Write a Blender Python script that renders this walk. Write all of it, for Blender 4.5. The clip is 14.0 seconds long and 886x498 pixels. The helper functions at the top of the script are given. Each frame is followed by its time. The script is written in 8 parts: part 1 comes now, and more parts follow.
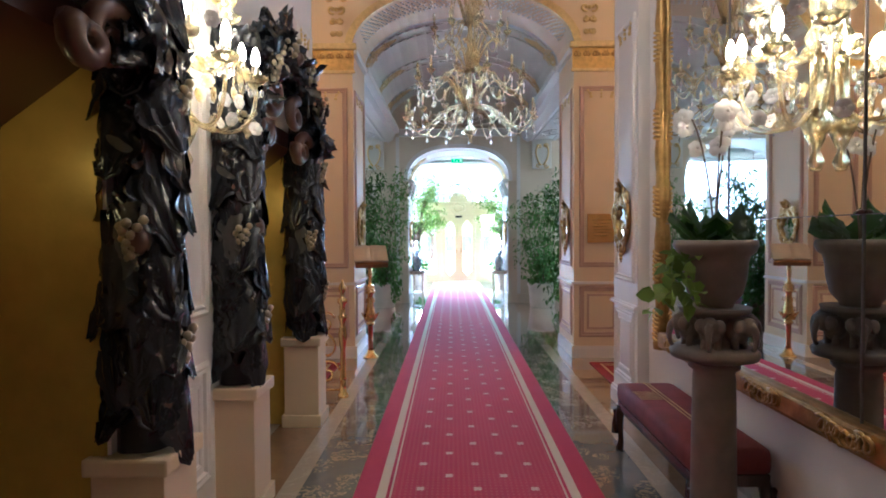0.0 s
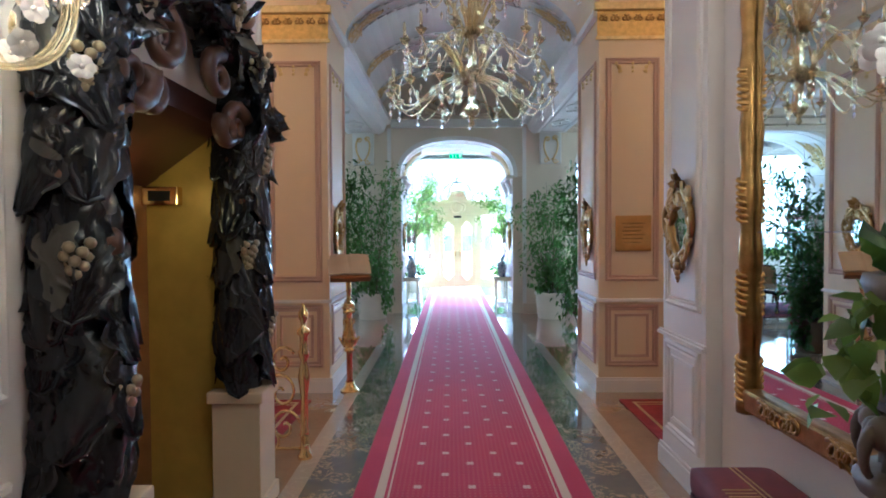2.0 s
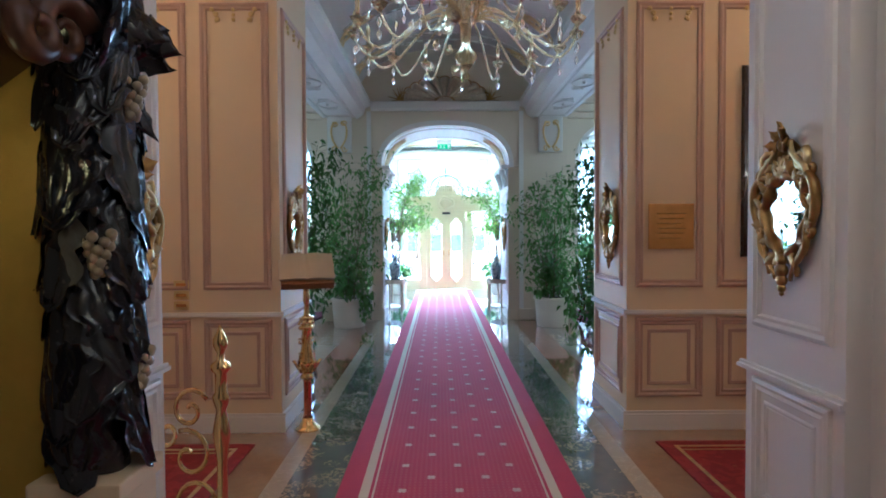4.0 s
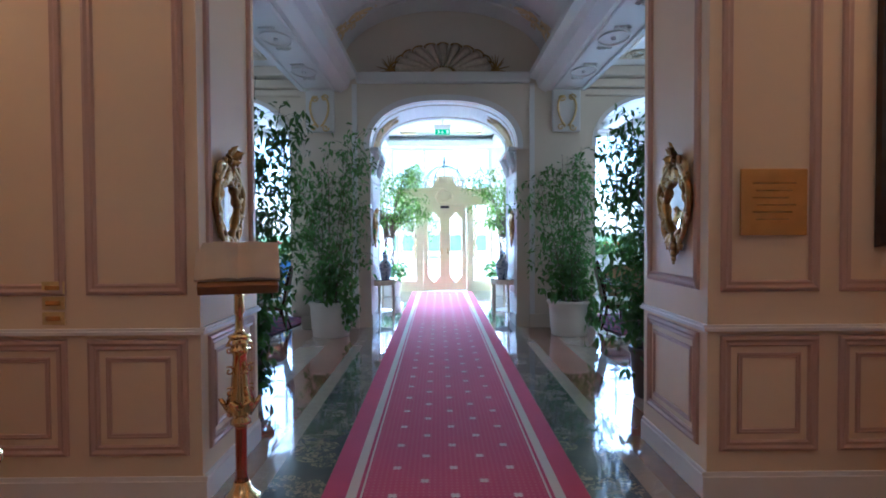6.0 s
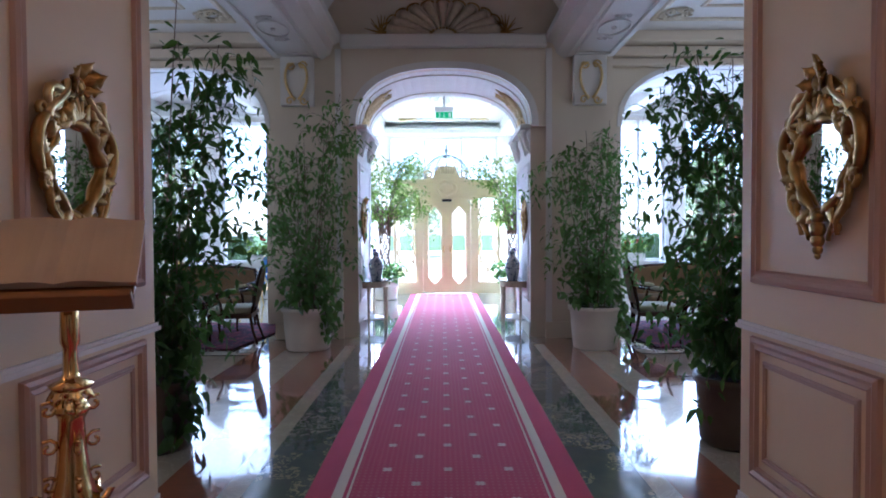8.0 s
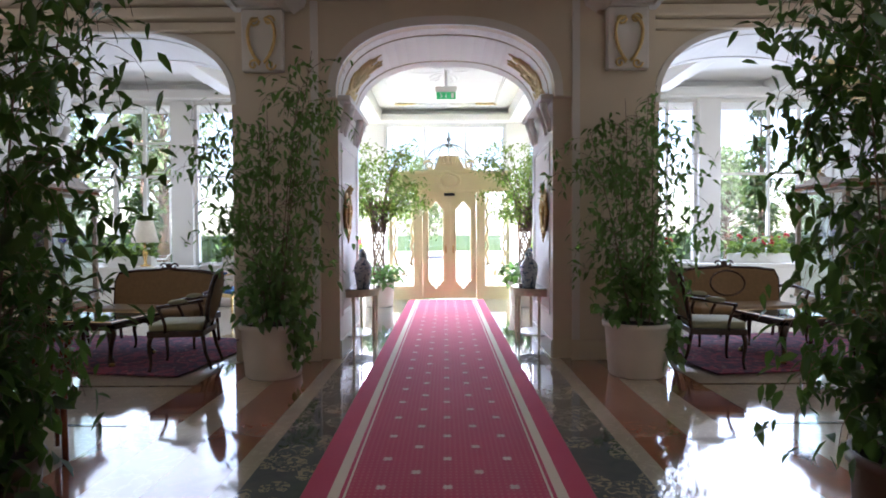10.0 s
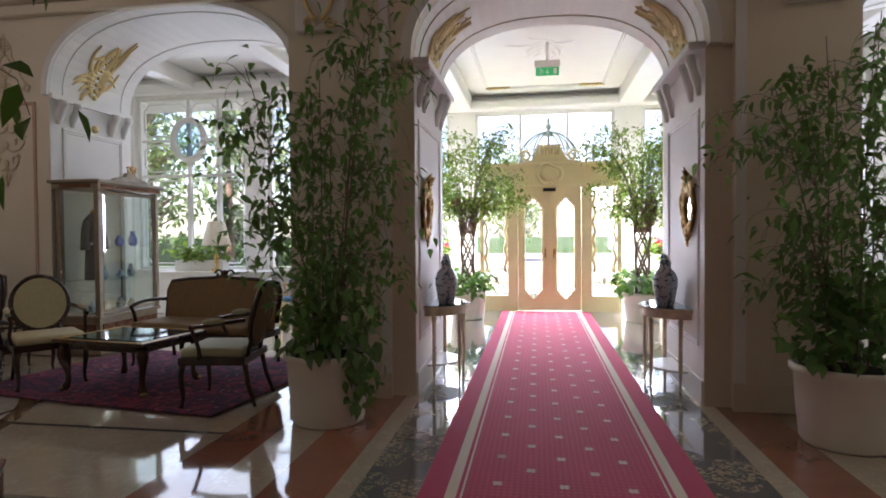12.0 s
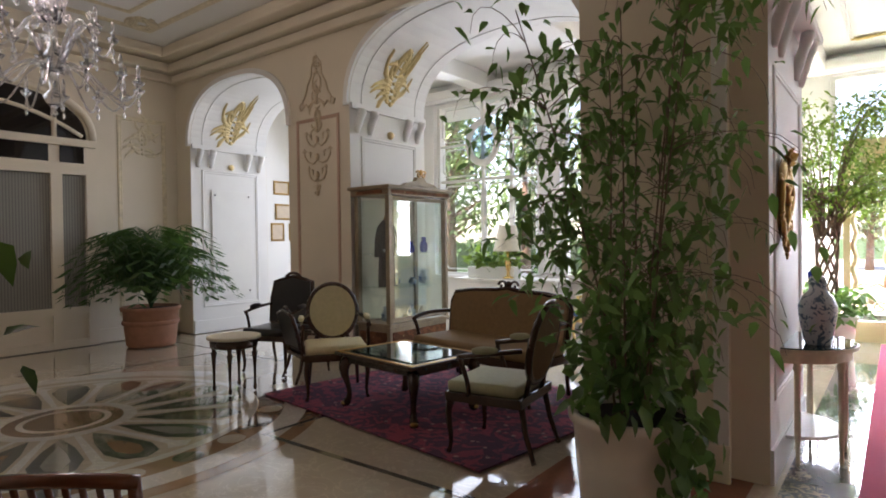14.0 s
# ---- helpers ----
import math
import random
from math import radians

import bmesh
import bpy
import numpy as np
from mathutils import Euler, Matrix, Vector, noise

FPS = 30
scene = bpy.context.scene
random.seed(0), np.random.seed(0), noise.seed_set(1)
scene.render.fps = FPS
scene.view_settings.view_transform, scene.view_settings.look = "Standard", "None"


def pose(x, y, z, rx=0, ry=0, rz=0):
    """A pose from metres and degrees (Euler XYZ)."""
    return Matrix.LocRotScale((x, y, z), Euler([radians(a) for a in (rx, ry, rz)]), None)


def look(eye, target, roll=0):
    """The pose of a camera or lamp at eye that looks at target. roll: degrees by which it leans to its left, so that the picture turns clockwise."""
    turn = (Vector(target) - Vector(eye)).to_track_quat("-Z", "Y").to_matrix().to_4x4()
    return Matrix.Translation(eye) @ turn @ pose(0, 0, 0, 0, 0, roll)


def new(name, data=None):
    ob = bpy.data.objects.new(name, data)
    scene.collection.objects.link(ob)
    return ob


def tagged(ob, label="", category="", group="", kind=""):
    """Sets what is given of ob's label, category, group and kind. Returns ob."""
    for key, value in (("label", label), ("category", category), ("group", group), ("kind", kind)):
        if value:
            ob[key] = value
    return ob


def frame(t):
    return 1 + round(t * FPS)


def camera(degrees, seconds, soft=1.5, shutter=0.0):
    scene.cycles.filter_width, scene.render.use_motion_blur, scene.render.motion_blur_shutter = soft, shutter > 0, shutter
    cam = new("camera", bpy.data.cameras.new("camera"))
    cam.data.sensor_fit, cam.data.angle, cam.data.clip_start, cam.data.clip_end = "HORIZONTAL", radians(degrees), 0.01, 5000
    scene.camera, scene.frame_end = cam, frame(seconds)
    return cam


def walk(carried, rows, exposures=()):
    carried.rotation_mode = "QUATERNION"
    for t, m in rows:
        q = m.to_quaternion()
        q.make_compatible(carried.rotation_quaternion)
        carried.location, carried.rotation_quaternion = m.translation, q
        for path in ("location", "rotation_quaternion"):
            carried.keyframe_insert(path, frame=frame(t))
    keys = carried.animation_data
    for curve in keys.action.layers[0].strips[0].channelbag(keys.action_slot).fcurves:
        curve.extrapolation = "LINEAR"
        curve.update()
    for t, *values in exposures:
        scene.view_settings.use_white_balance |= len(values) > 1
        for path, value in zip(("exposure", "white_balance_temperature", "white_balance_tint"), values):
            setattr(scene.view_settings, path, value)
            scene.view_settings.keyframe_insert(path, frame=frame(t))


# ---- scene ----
cam = camera(73.9, 14.0, soft=1.8)
ROWS = [
    (0.0, -0.156, 0.44, 1.614, 0.83, -1.47, 0.31),
    (0.5, -0.132, 0.791, 1.645, 0.83, -1.5, 0.31),
    (1.0, -0.14, 1.161, 1.665, 0.89, -1.53, 0.32),
    (1.5, -0.137, 1.506, 1.680, 0.89, -1.55, 0.33),
    (2.0, -0.132, 1.857, 1.690, 0.75, -1.57, 0.33),
    (2.5, -0.152, 2.223, 1.689, 0.46, -1.59, 0.34),
    (3.0, -0.13, 2.536, 1.680, 0.06, -1.61, 0.35),
    (5.5, -0.108, 4.405, 1.541, -0.49, -1.58, 0.3),
    (6.0, -0.090, 4.775, 1.512, -0.46, -1.55, 0.3),
    (6.5, -0.075, 5.156, 1.484, -0.29, -1.54, 0.3),
    (7.0, -0.072, 5.522, 1.457, -0.29, -1.53, 0.3),
    (7.5, -0.040, 5.906, 1.434, -0.26, -1.52, 0.3),
    (8.0, -0.026, 6.240, 1.413, -0.06, -1.52, 0.3),
    (10.5, -0.005, 8.184, 1.370, 0.43, -1.5, 0.3),
    (11.0, -0.045, 8.589, 1.366, 0.92, -1.46, 0.3),
    (11.5, -0.057, 8.969, 1.369, 2.87, -1.4, 0.35),
    (12.0, -0.142, 9.291, 1.375, 9.06, -1.3, 0.4),
    (12.5, -0.253, 9.614, 1.383, 16.87, -1.2, 0.45),
    (13.0, -0.354, 9.958, 1.391, 23.83, -1.05, 0.6),
    (13.5, -0.474, 10.222, 1.396, 31.3, -0.86, 0.7),
    (14.0, -0.602, 10.492, 1.402, 37.61, -0.72, 0.75),
]
EXPOSURE = [(0.0, 3.24, 4750, 11), (3.0, 3.08, 4450, 5), (6.5, 2.42, 4500, 18), (8.0, 2.28, 4900, 26), (10.5, 1.90, 6200, 28), (12.5, 1.68, 6550, 29), (14.0, 2.04, 6800, 27)]
walk(cam, [(t, pose(x, y, z, 90 + pitch, roll, yaw)) for t, x, y, z, yaw, pitch, roll in ROWS], EXPOSURE)

# ---- world and light ----
world = bpy.data.worlds.new("sky")
scene.world = world
world.use_nodes = True
_nt = world.node_tree
_sky = _nt.nodes.new("ShaderNodeTexSky")
_sky.sky_type, _sky.sun_disc = "NISHITA", False
_sky.sun_elevation, _sky.sun_rotation = radians(48), radians(200)
_nt.links.new(_sky.outputs[0], _nt.nodes["Background"].inputs[0])
_nt.nodes["Background"].inputs[1].default_value = 0.15
sun = new("sun", bpy.data.lights.new("sun", "SUN"))
sun.data.energy, sun.data.angle, sun.data.color = 5.0, radians(0.6), (1.0, 0.95, 0.86)
sun.matrix_world = look((0, 0, 30), (0 + 5.0, -16.0 + 35, 4))


def area(name, eye, target, sx, sy, power, colour):
    ob = new(name, bpy.data.lights.new(name, "AREA"))
    ob.data.shape, ob.data.size, ob.data.size_y = "RECTANGLE", sx, sy
    ob.data.energy, ob.data.color = power, colour
    ob.matrix_world = look(eye, target)
    return ob


def bulb(name, place, power, colour=(1.0, 0.68, 0.36), radius=0.05):
    ob = new(name, bpy.data.lights.new(name, "POINT"))
    ob.data.energy, ob.data.color, ob.data.shadow_soft_size = power, colour, radius
    ob.location = place
    return ob


DAY = (0.70, 0.86, 1.0)
area("daylight_entrance", (0, 21.45, 1.9), (0, 15.5, -3.0), 4.4, 2.2, 300, DAY)
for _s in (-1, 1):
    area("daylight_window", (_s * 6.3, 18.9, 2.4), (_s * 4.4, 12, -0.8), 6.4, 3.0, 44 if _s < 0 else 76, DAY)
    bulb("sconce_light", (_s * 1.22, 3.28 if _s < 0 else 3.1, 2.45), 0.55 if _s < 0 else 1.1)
    # unseen warm bulb added to light the corridor walls, no fixture
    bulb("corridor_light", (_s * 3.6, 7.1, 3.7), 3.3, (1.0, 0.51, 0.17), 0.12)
# yellow fill bulbs without fixtures, added to brighten the lift alcoves
bulb("alcove_fill_light", (-1.72, 4.9, 1.9), 0.2, (1.0, 0.72, 0.25), 0.04)
bulb("alcove_fill_light", (-1.72, 2.3, 1.9), 0.12, (1.0, 0.72, 0.25), 0.04)
# fill lights added at the lounge chandeliers to brighten the lobby's centre
for _s in (-1, 1):
    bulb("lounge_fill_light", (_s * 5.95, 12.35, 3.7), 10, (1.0, 0.93, 0.85), 0.2)
bulb("hall_light", (0, 3.2, 4.3), 4, (1.0, 0.86, 0.72), 0.15)

# ---- materials ----


def mat(name, colour, rough=0.5, metal=0.0, vary=0.08, scale=6.0, bump=0.0, bscale=60.0, coat=0.0, spec=0.5):
    """Painted or solid surface: colour broken at two scales, with fine relief."""
    m = bpy.data.materials.new(name)
    m.use_nodes = True
    nt = m.node_tree
    b = nt.nodes["Principled BSDF"]
    tc = nt.nodes.new("ShaderNodeTexCoord")
    n1, n2 = nt.nodes.new("ShaderNodeTexNoise"), nt.nodes.new("ShaderNodeTexNoise")
    n1.inputs["Scale"].default_value, n1.inputs["Detail"].default_value = scale, 5
    n2.inputs["Scale"].default_value, n2.inputs["Detail"].default_value = bscale, 3
    mix = nt.nodes.new("ShaderNodeMix")
    mix.data_type = "RGBA"
    mix.inputs["A"].default_value = (*[c * (1 - vary * 2) for c in colour], 1)
    mix.inputs["B"].default_value = (*[min(1, c * (1 + vary)) for c in colour], 1)
    for n in (n1, n2):
        nt.links.new(tc.outputs["Object"], n.inputs["Vector"])
    nt.links.new(n1.outputs[0], mix.inputs["Factor"])
    nt.links.new(mix.outputs["Result"], b.inputs["Base Color"])
    b.inputs["Roughness"].default_value, b.inputs["Metallic"].default_value = rough, metal
    b.inputs["Coat Weight"].default_value, b.inputs["Specular IOR Level"].default_value = coat, spec
    if bump:
        bp = nt.nodes.new("ShaderNodeBump")
        bp.inputs["Strength"].default_value, bp.inputs["Distance"].default_value = bump, 0.004
        nt.links.new(n2.outputs[0], bp.inputs["Height"])
        nt.links.new(bp.outputs[0], b.inputs["Normal"])
    return m


class Nodes:
    """Short hand for maths in a material."""

    def __init__(self, name, rough=0.5, metal=0.0):
        self.m = bpy.data.materials.new(name)
        self.m.use_nodes = True
        self.nt = self.m.node_tree
        self.b = self.nt.nodes["Principled BSDF"]
        self.b.inputs["Roughness"].default_value, self.b.inputs["Metallic"].default_value = rough, metal
        self.tc = self.nt.nodes.new("ShaderNodeTexCoord")
        self.sep = self.nt.nodes.new("ShaderNodeSeparateXYZ")
        self.nt.links.new(self.tc.outputs["Object"], self.sep.inputs[0])
        self.x, self.y, self.z = self.sep.outputs

    def op(self, kind, *args):
        n = self.nt.nodes.new("ShaderNodeMath")
        n.operation = kind
        for i, a in enumerate(args):
            if isinstance(a, (int, float)):
                n.inputs[i].default_value = a
            else:
                self.nt.links.new(a, n.inputs[i])
        return n.outputs[0]

    def noise(self, scale, detail=4, distort=0.0, vec=None):
        n = self.nt.nodes.new("ShaderNodeTexNoise")
        n.inputs["Scale"].default_value, n.inputs["Detail"].default_value, n.inputs["Distortion"].default_value = scale, detail, distort
        self.nt.links.new(vec or self.tc.outputs["Object"], n.inputs["Vector"])
        return n.outputs[0]

    def voronoi(self, scale, feature="F1"):
        n = self.nt.nodes.new("ShaderNodeTexVoronoi")
        n.feature = feature
        n.inputs["Scale"].default_value = scale
        self.nt.links.new(self.tc.outputs["Object"], n.inputs["Vector"])
        return n.outputs["Distance"]

    def mix(self, fac, a, b):
        n = self.nt.nodes.new("ShaderNodeMix")
        n.data_type = "RGBA"
        for key, v in (("Factor", fac), ("A", a), ("B", b)):
            if isinstance(v, tuple):
                n.inputs[key].default_value = (*v, 1)
            elif isinstance(v, (int, float)):
                n.inputs[key].default_value = v
            else:
                self.nt.links.new(v, n.inputs[key])
        return n.outputs["Result"]

    def less(self, a, b):
        return self.op("LESS_THAN", a, b)

    def more(self, a, b):
        return self.op("GREATER_THAN", a, b)

    def band(self, v, lo, hi):
        return self.op("MULTIPLY", self.more(v, lo), self.less(v, hi))

    def bump(self, height, strength=0.3, dist=0.004):
        n = self.nt.nodes.new("ShaderNodeBump")
        n.inputs["Strength"].default_value, n.inputs["Distance"].default_value = strength, dist
        self.nt.links.new(height, n.inputs["Height"])
        self.nt.links.new(n.outputs[0], self.b.inputs["Normal"])

    def done(self, colour, rough=None):
        self.nt.links.new(colour, self.b.inputs["Base Color"])
        if rough is not None:
            self.nt.links.new(rough, self.b.inputs["Roughness"])
        return self.m


CREAM = mat("cream_paint", (0.80, 0.635, 0.405), 0.55, vary=0.04, scale=1.5, bump=0.06, bscale=90)
PANEL = mat("ivory_panel", (0.82, 0.77, 0.71), 0.5, vary=0.04, scale=1.2, bump=0.06, bscale=70)
PINK = mat("rose_moulding", (0.56, 0.37, 0.27), 0.5, vary=0.08, scale=4)
WHITE = mat("white_plaster", (0.80, 0.79, 0.75), 0.6, vary=0.04, scale=1.5, bump=0.08, bscale=60)
GREYCREAM = mat("lobby_paint", (0.74, 0.66, 0.52), 0.6, vary=0.05, scale=1.5, bump=0.08, bscale=60)
STUCCO = mat("pale_plaster_ornament", (0.70, 0.58, 0.40), 0.5, vary=0.12, scale=20)
STUCCO_DIM = mat("plaster_ornament", (0.60, 0.50, 0.36), 0.55, vary=0.15, scale=20)
GOLD = mat("gilding", (0.75, 0.50, 0.16), 0.32, 1.0, vary=0.25, scale=18, bump=0.25, bscale=80)
OLDGOLD = mat("aged_gilding", (0.50, 0.31, 0.10), 0.38, 1.0, vary=0.35, scale=14, bump=0.3, bscale=70)
GOLDLEAF = mat("matt_gold_leaf", (0.82, 0.66, 0.34), 0.45, 0.3, vary=0.15, scale=20, bump=0.2, bscale=60)
PALEGOLD = mat("pale_gilding", (0.80, 0.62, 0.28), 0.4, 0.7, vary=0.2, scale=20, bump=0.3, bscale=60)
CREAMGILT = mat("cream_and_gilt_paint", (0.74, 0.65, 0.46), 0.38, 0.15, vary=0.2, scale=18)
BRASS = mat("polished_brass", (0.80, 0.55, 0.22), 0.16, 1.0, vary=0.1, scale=10)
COPPER = mat("red_brass", (0.55, 0.20, 0.10), 0.2, 1.0, vary=0.1, scale=10)
YELLOW = mat("gold_wallcovering", (0.62, 0.42, 0.06), 0.42, 0.25, vary=0.12, scale=9, bump=0.2, bscale=45)
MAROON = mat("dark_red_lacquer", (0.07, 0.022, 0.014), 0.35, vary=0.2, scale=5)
BROWNWOOD = mat("orange_brown_wood", (0.30, 0.13, 0.035), 0.35, vary=0.2, scale=7, bump=0.1, bscale=40)
STEEL = mat("dull_metal_door", (0.16, 0.14, 0.13), 0.4, 0.8, vary=0.15, scale=5)
DARKWOOD = mat("dark_walnut", (0.055, 0.024, 0.013), 0.26, vary=0.3, scale=12, bump=0.08, bscale=60, coat=0.3)
REDWOOD = mat("polished_mahogany", (0.17, 0.045, 0.016), 0.22, vary=0.3, scale=10, bump=0.06, coat=0.5)
GREENSILK = mat("pale_green_upholstery", (0.42, 0.42, 0.26), 0.7, vary=0.1, scale=30, bump=0.25, bscale=250)
YELLOWSILK = mat("cream_yellow_upholstery", (0.62, 0.55, 0.33), 0.7, vary=0.1, scale=30, bump=0.25, bscale=250)
OCHRESILK = mat("ochre_upholstery", (0.27, 0.165, 0.065), 0.65, vary=0.15, scale=25, bump=0.25, bscale=250)
BLUESILK = mat("blue_upholstery", (0.05, 0.16, 0.36), 0.7, vary=0.15, scale=20, bump=0.2, bscale=200)
BLACKHIDE = mat("black_leather", (0.012, 0.011, 0.011), 0.35, vary=0.3, scale=15, bump=0.2, bscale=90)
CERAMIC = mat("white_glazed_pot", (0.80, 0.76, 0.67), 0.4, vary=0.08, scale=4, bump=0.3, bscale=22)
TERRA = mat("terracotta", (0.42, 0.20, 0.12), 0.75, vary=0.2, scale=8, bump=0.4, bscale=25)
SOIL = mat("dark_soil", (0.03, 0.022, 0.015), 0.95, vary=0.4, scale=30, bump=0.6, bscale=60)
BARK = mat("grey_bark", (0.22, 0.15, 0.10), 0.85, vary=0.3, scale=25, bump=0.6, bscale=60)
STONE = mat("carved_grey_stone", (0.21, 0.165, 0.13), 0.55, vary=0.25, scale=9, bump=0.4, bscale=40)
PAPER = mat("aged_paper", (0.62, 0.50, 0.36), 0.75, vary=0.1, scale=6, bump=0.05)
WHITEPAINT = mat("white_gloss_paint", (0.80, 0.79, 0.74), 0.35, vary=0.04, scale=3)
YELLOWPAINT = mat("straw_yellow_paint", (0.80, 0.69, 0.40), 0.42, vary=0.06, scale=3, bump=0.06)
PETAL = mat("white_petal", (0.84, 0.81, 0.79), 0.6, vary=0.1, scale=20)
REDPETAL = mat("red_petal", (0.65, 0.03, 0.04), 0.6, vary=0.2, scale=20)
COBALT = mat("cobalt_glaze", (0.01, 0.03, 0.35), 0.15, vary=0.2, scale=20)
BLACK = mat("black_plastic", (0.01, 0.01, 0.01), 0.4, vary=0.2)
LAWN = mat("lawn_grass", (0.07, 0.14, 0.03), 0.9, vary=0.4, scale=3, bump=0.5, bscale=30)
GRAVEL = mat("pale_gravel", (0.60, 0.56, 0.48), 0.9, vary=0.25, scale=4, bump=0.5, bscale=80)
SHADECLOTH = mat("pleated_lamp_shade", (0.72, 0.66, 0.52), 0.8, vary=0.08, scale=20)


def leaf_mat(name, colour):
    k = Nodes(name, 0.38)
    info = k.nt.nodes.new("ShaderNodeNewGeometry")
    c = k.mix(info.outputs["Random Per Island"], tuple(v * 0.5 for v in colour), tuple(min(1, v * 1.7) for v in colour))
    k.nt.links.new(c, k.b.inputs["Base Color"])
    tr = k.nt.nodes.new("ShaderNodeBsdfTranslucent")
    k.nt.links.new(k.mix(0.6, c, (0.16, 0.30, 0.03)), tr.inputs["Color"])
    mx = k.nt.nodes.new("ShaderNodeMixShader")
    mx.inputs[0].default_value = 0.5
    k.nt.links.new(k.b.outputs[0], mx.inputs[1])
    k.nt.links.new(tr.outputs[0], mx.inputs[2])
    k.nt.links.new(mx.outputs[0], k.nt.nodes["Material Output"].inputs[0])
    return k.m


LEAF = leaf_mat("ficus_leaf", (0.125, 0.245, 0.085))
# deep green; on the lobby-mouth ficus it also paints their dark silhouettes
DARKLEAF = leaf_mat("deep_green_and_silhouette_leaf", (0.020, 0.050, 0.022))
# garden leaf paled in its colour for the outdoor glare and haze
GARDENLEAF = leaf_mat("glare_paled_garden_leaf", (0.22, 0.31, 0.15))
# light green leaf; for the entrance crowns the colour carries their backlight
LIGHTLEAF = leaf_mat("light_green_and_backlit_leaf", (0.19, 0.26, 0.055))
# brown pot, its colour darkened for the shade behind the lobby piers
POTDARK = mat("shade_darkened_brown_pot", (0.11, 0.075, 0.05), 0.4, vary=0.25, scale=6, bump=0.3, bscale=22)
PALMLEAF = leaf_mat("palm_leaflet", (0.025, 0.065, 0.035))


def glass_mat(name, colour=(1, 1, 1), rough=0.0, clear=1.0):
    m = bpy.data.materials.new(name)
    m.use_nodes = True
    nt = m.node_tree
    b = nt.nodes["Principled BSDF"]
    b.inputs["Base Color"].default_value, b.inputs["Roughness"].default_value = (*colour, 1), rough
    b.inputs["Transmission Weight"].default_value, b.inputs["IOR"].default_value = clear, 1.45
    return m


def pane_mat(name, tint=(1, 1, 1), gloss=0.08):
    """Thin window glass: clear, with a little gloss."""
    m = bpy.data.materials.new(name)
    m.use_nodes = True
    nt = m.node_tree
    tr, gl, mx = (nt.nodes.new("ShaderNode" + n) for n in ("BsdfTransparent", "BsdfGlossy", "MixShader"))
    tr.inputs[0].default_value = (*tint, 1)
    gl.inputs["Roughness"].default_value = 0.02
    mx.inputs[0].default_value = gloss
    nt.links.new(tr.outputs[0], mx.inputs[1])
    nt.links.new(gl.outputs[0], mx.inputs[2])
    nt.links.new(mx.outputs[0], nt.nodes["Material Output"].inputs[0])
    return m


CRYSTAL = glass_mat("clear_crystal", (0.95, 0.95, 0.98), 0.04, 0.9)
AMBER = glass_mat("gold_flecked_glass", (0.97, 0.86, 0.55), 0.08, 0.85)
PANE = pane_mat("window_glass")
VITRINE = pane_mat("cabinet_glass", (0.93, 0.97, 0.95), 0.1)
BLUEPANE = pane_mat("stained_blue_glass", (0.80, 0.90, 0.96), 0.1)
MIRROR = mat("silvered_mirror", (0.80, 0.82, 0.80), 0.015, 1.0, vary=0.02)


def glow(name, colour, strength):
    m = bpy.data.materials.new(name)
    m.use_nodes = True
    b = m.node_tree.nodes["Principled BSDF"]
    b.inputs["Emission Color"].default_value, b.inputs["Emission Strength"].default_value = (*colour, 1), strength
    b.inputs["Base Color"].default_value = (*colour, 1)
    return m


BULB = glow("lit_bulb", (1.0, 0.80, 0.50), 8.0)
SIGNGREEN = glow("lit_green_sign", (0.02, 0.30, 0.10), 0.25)


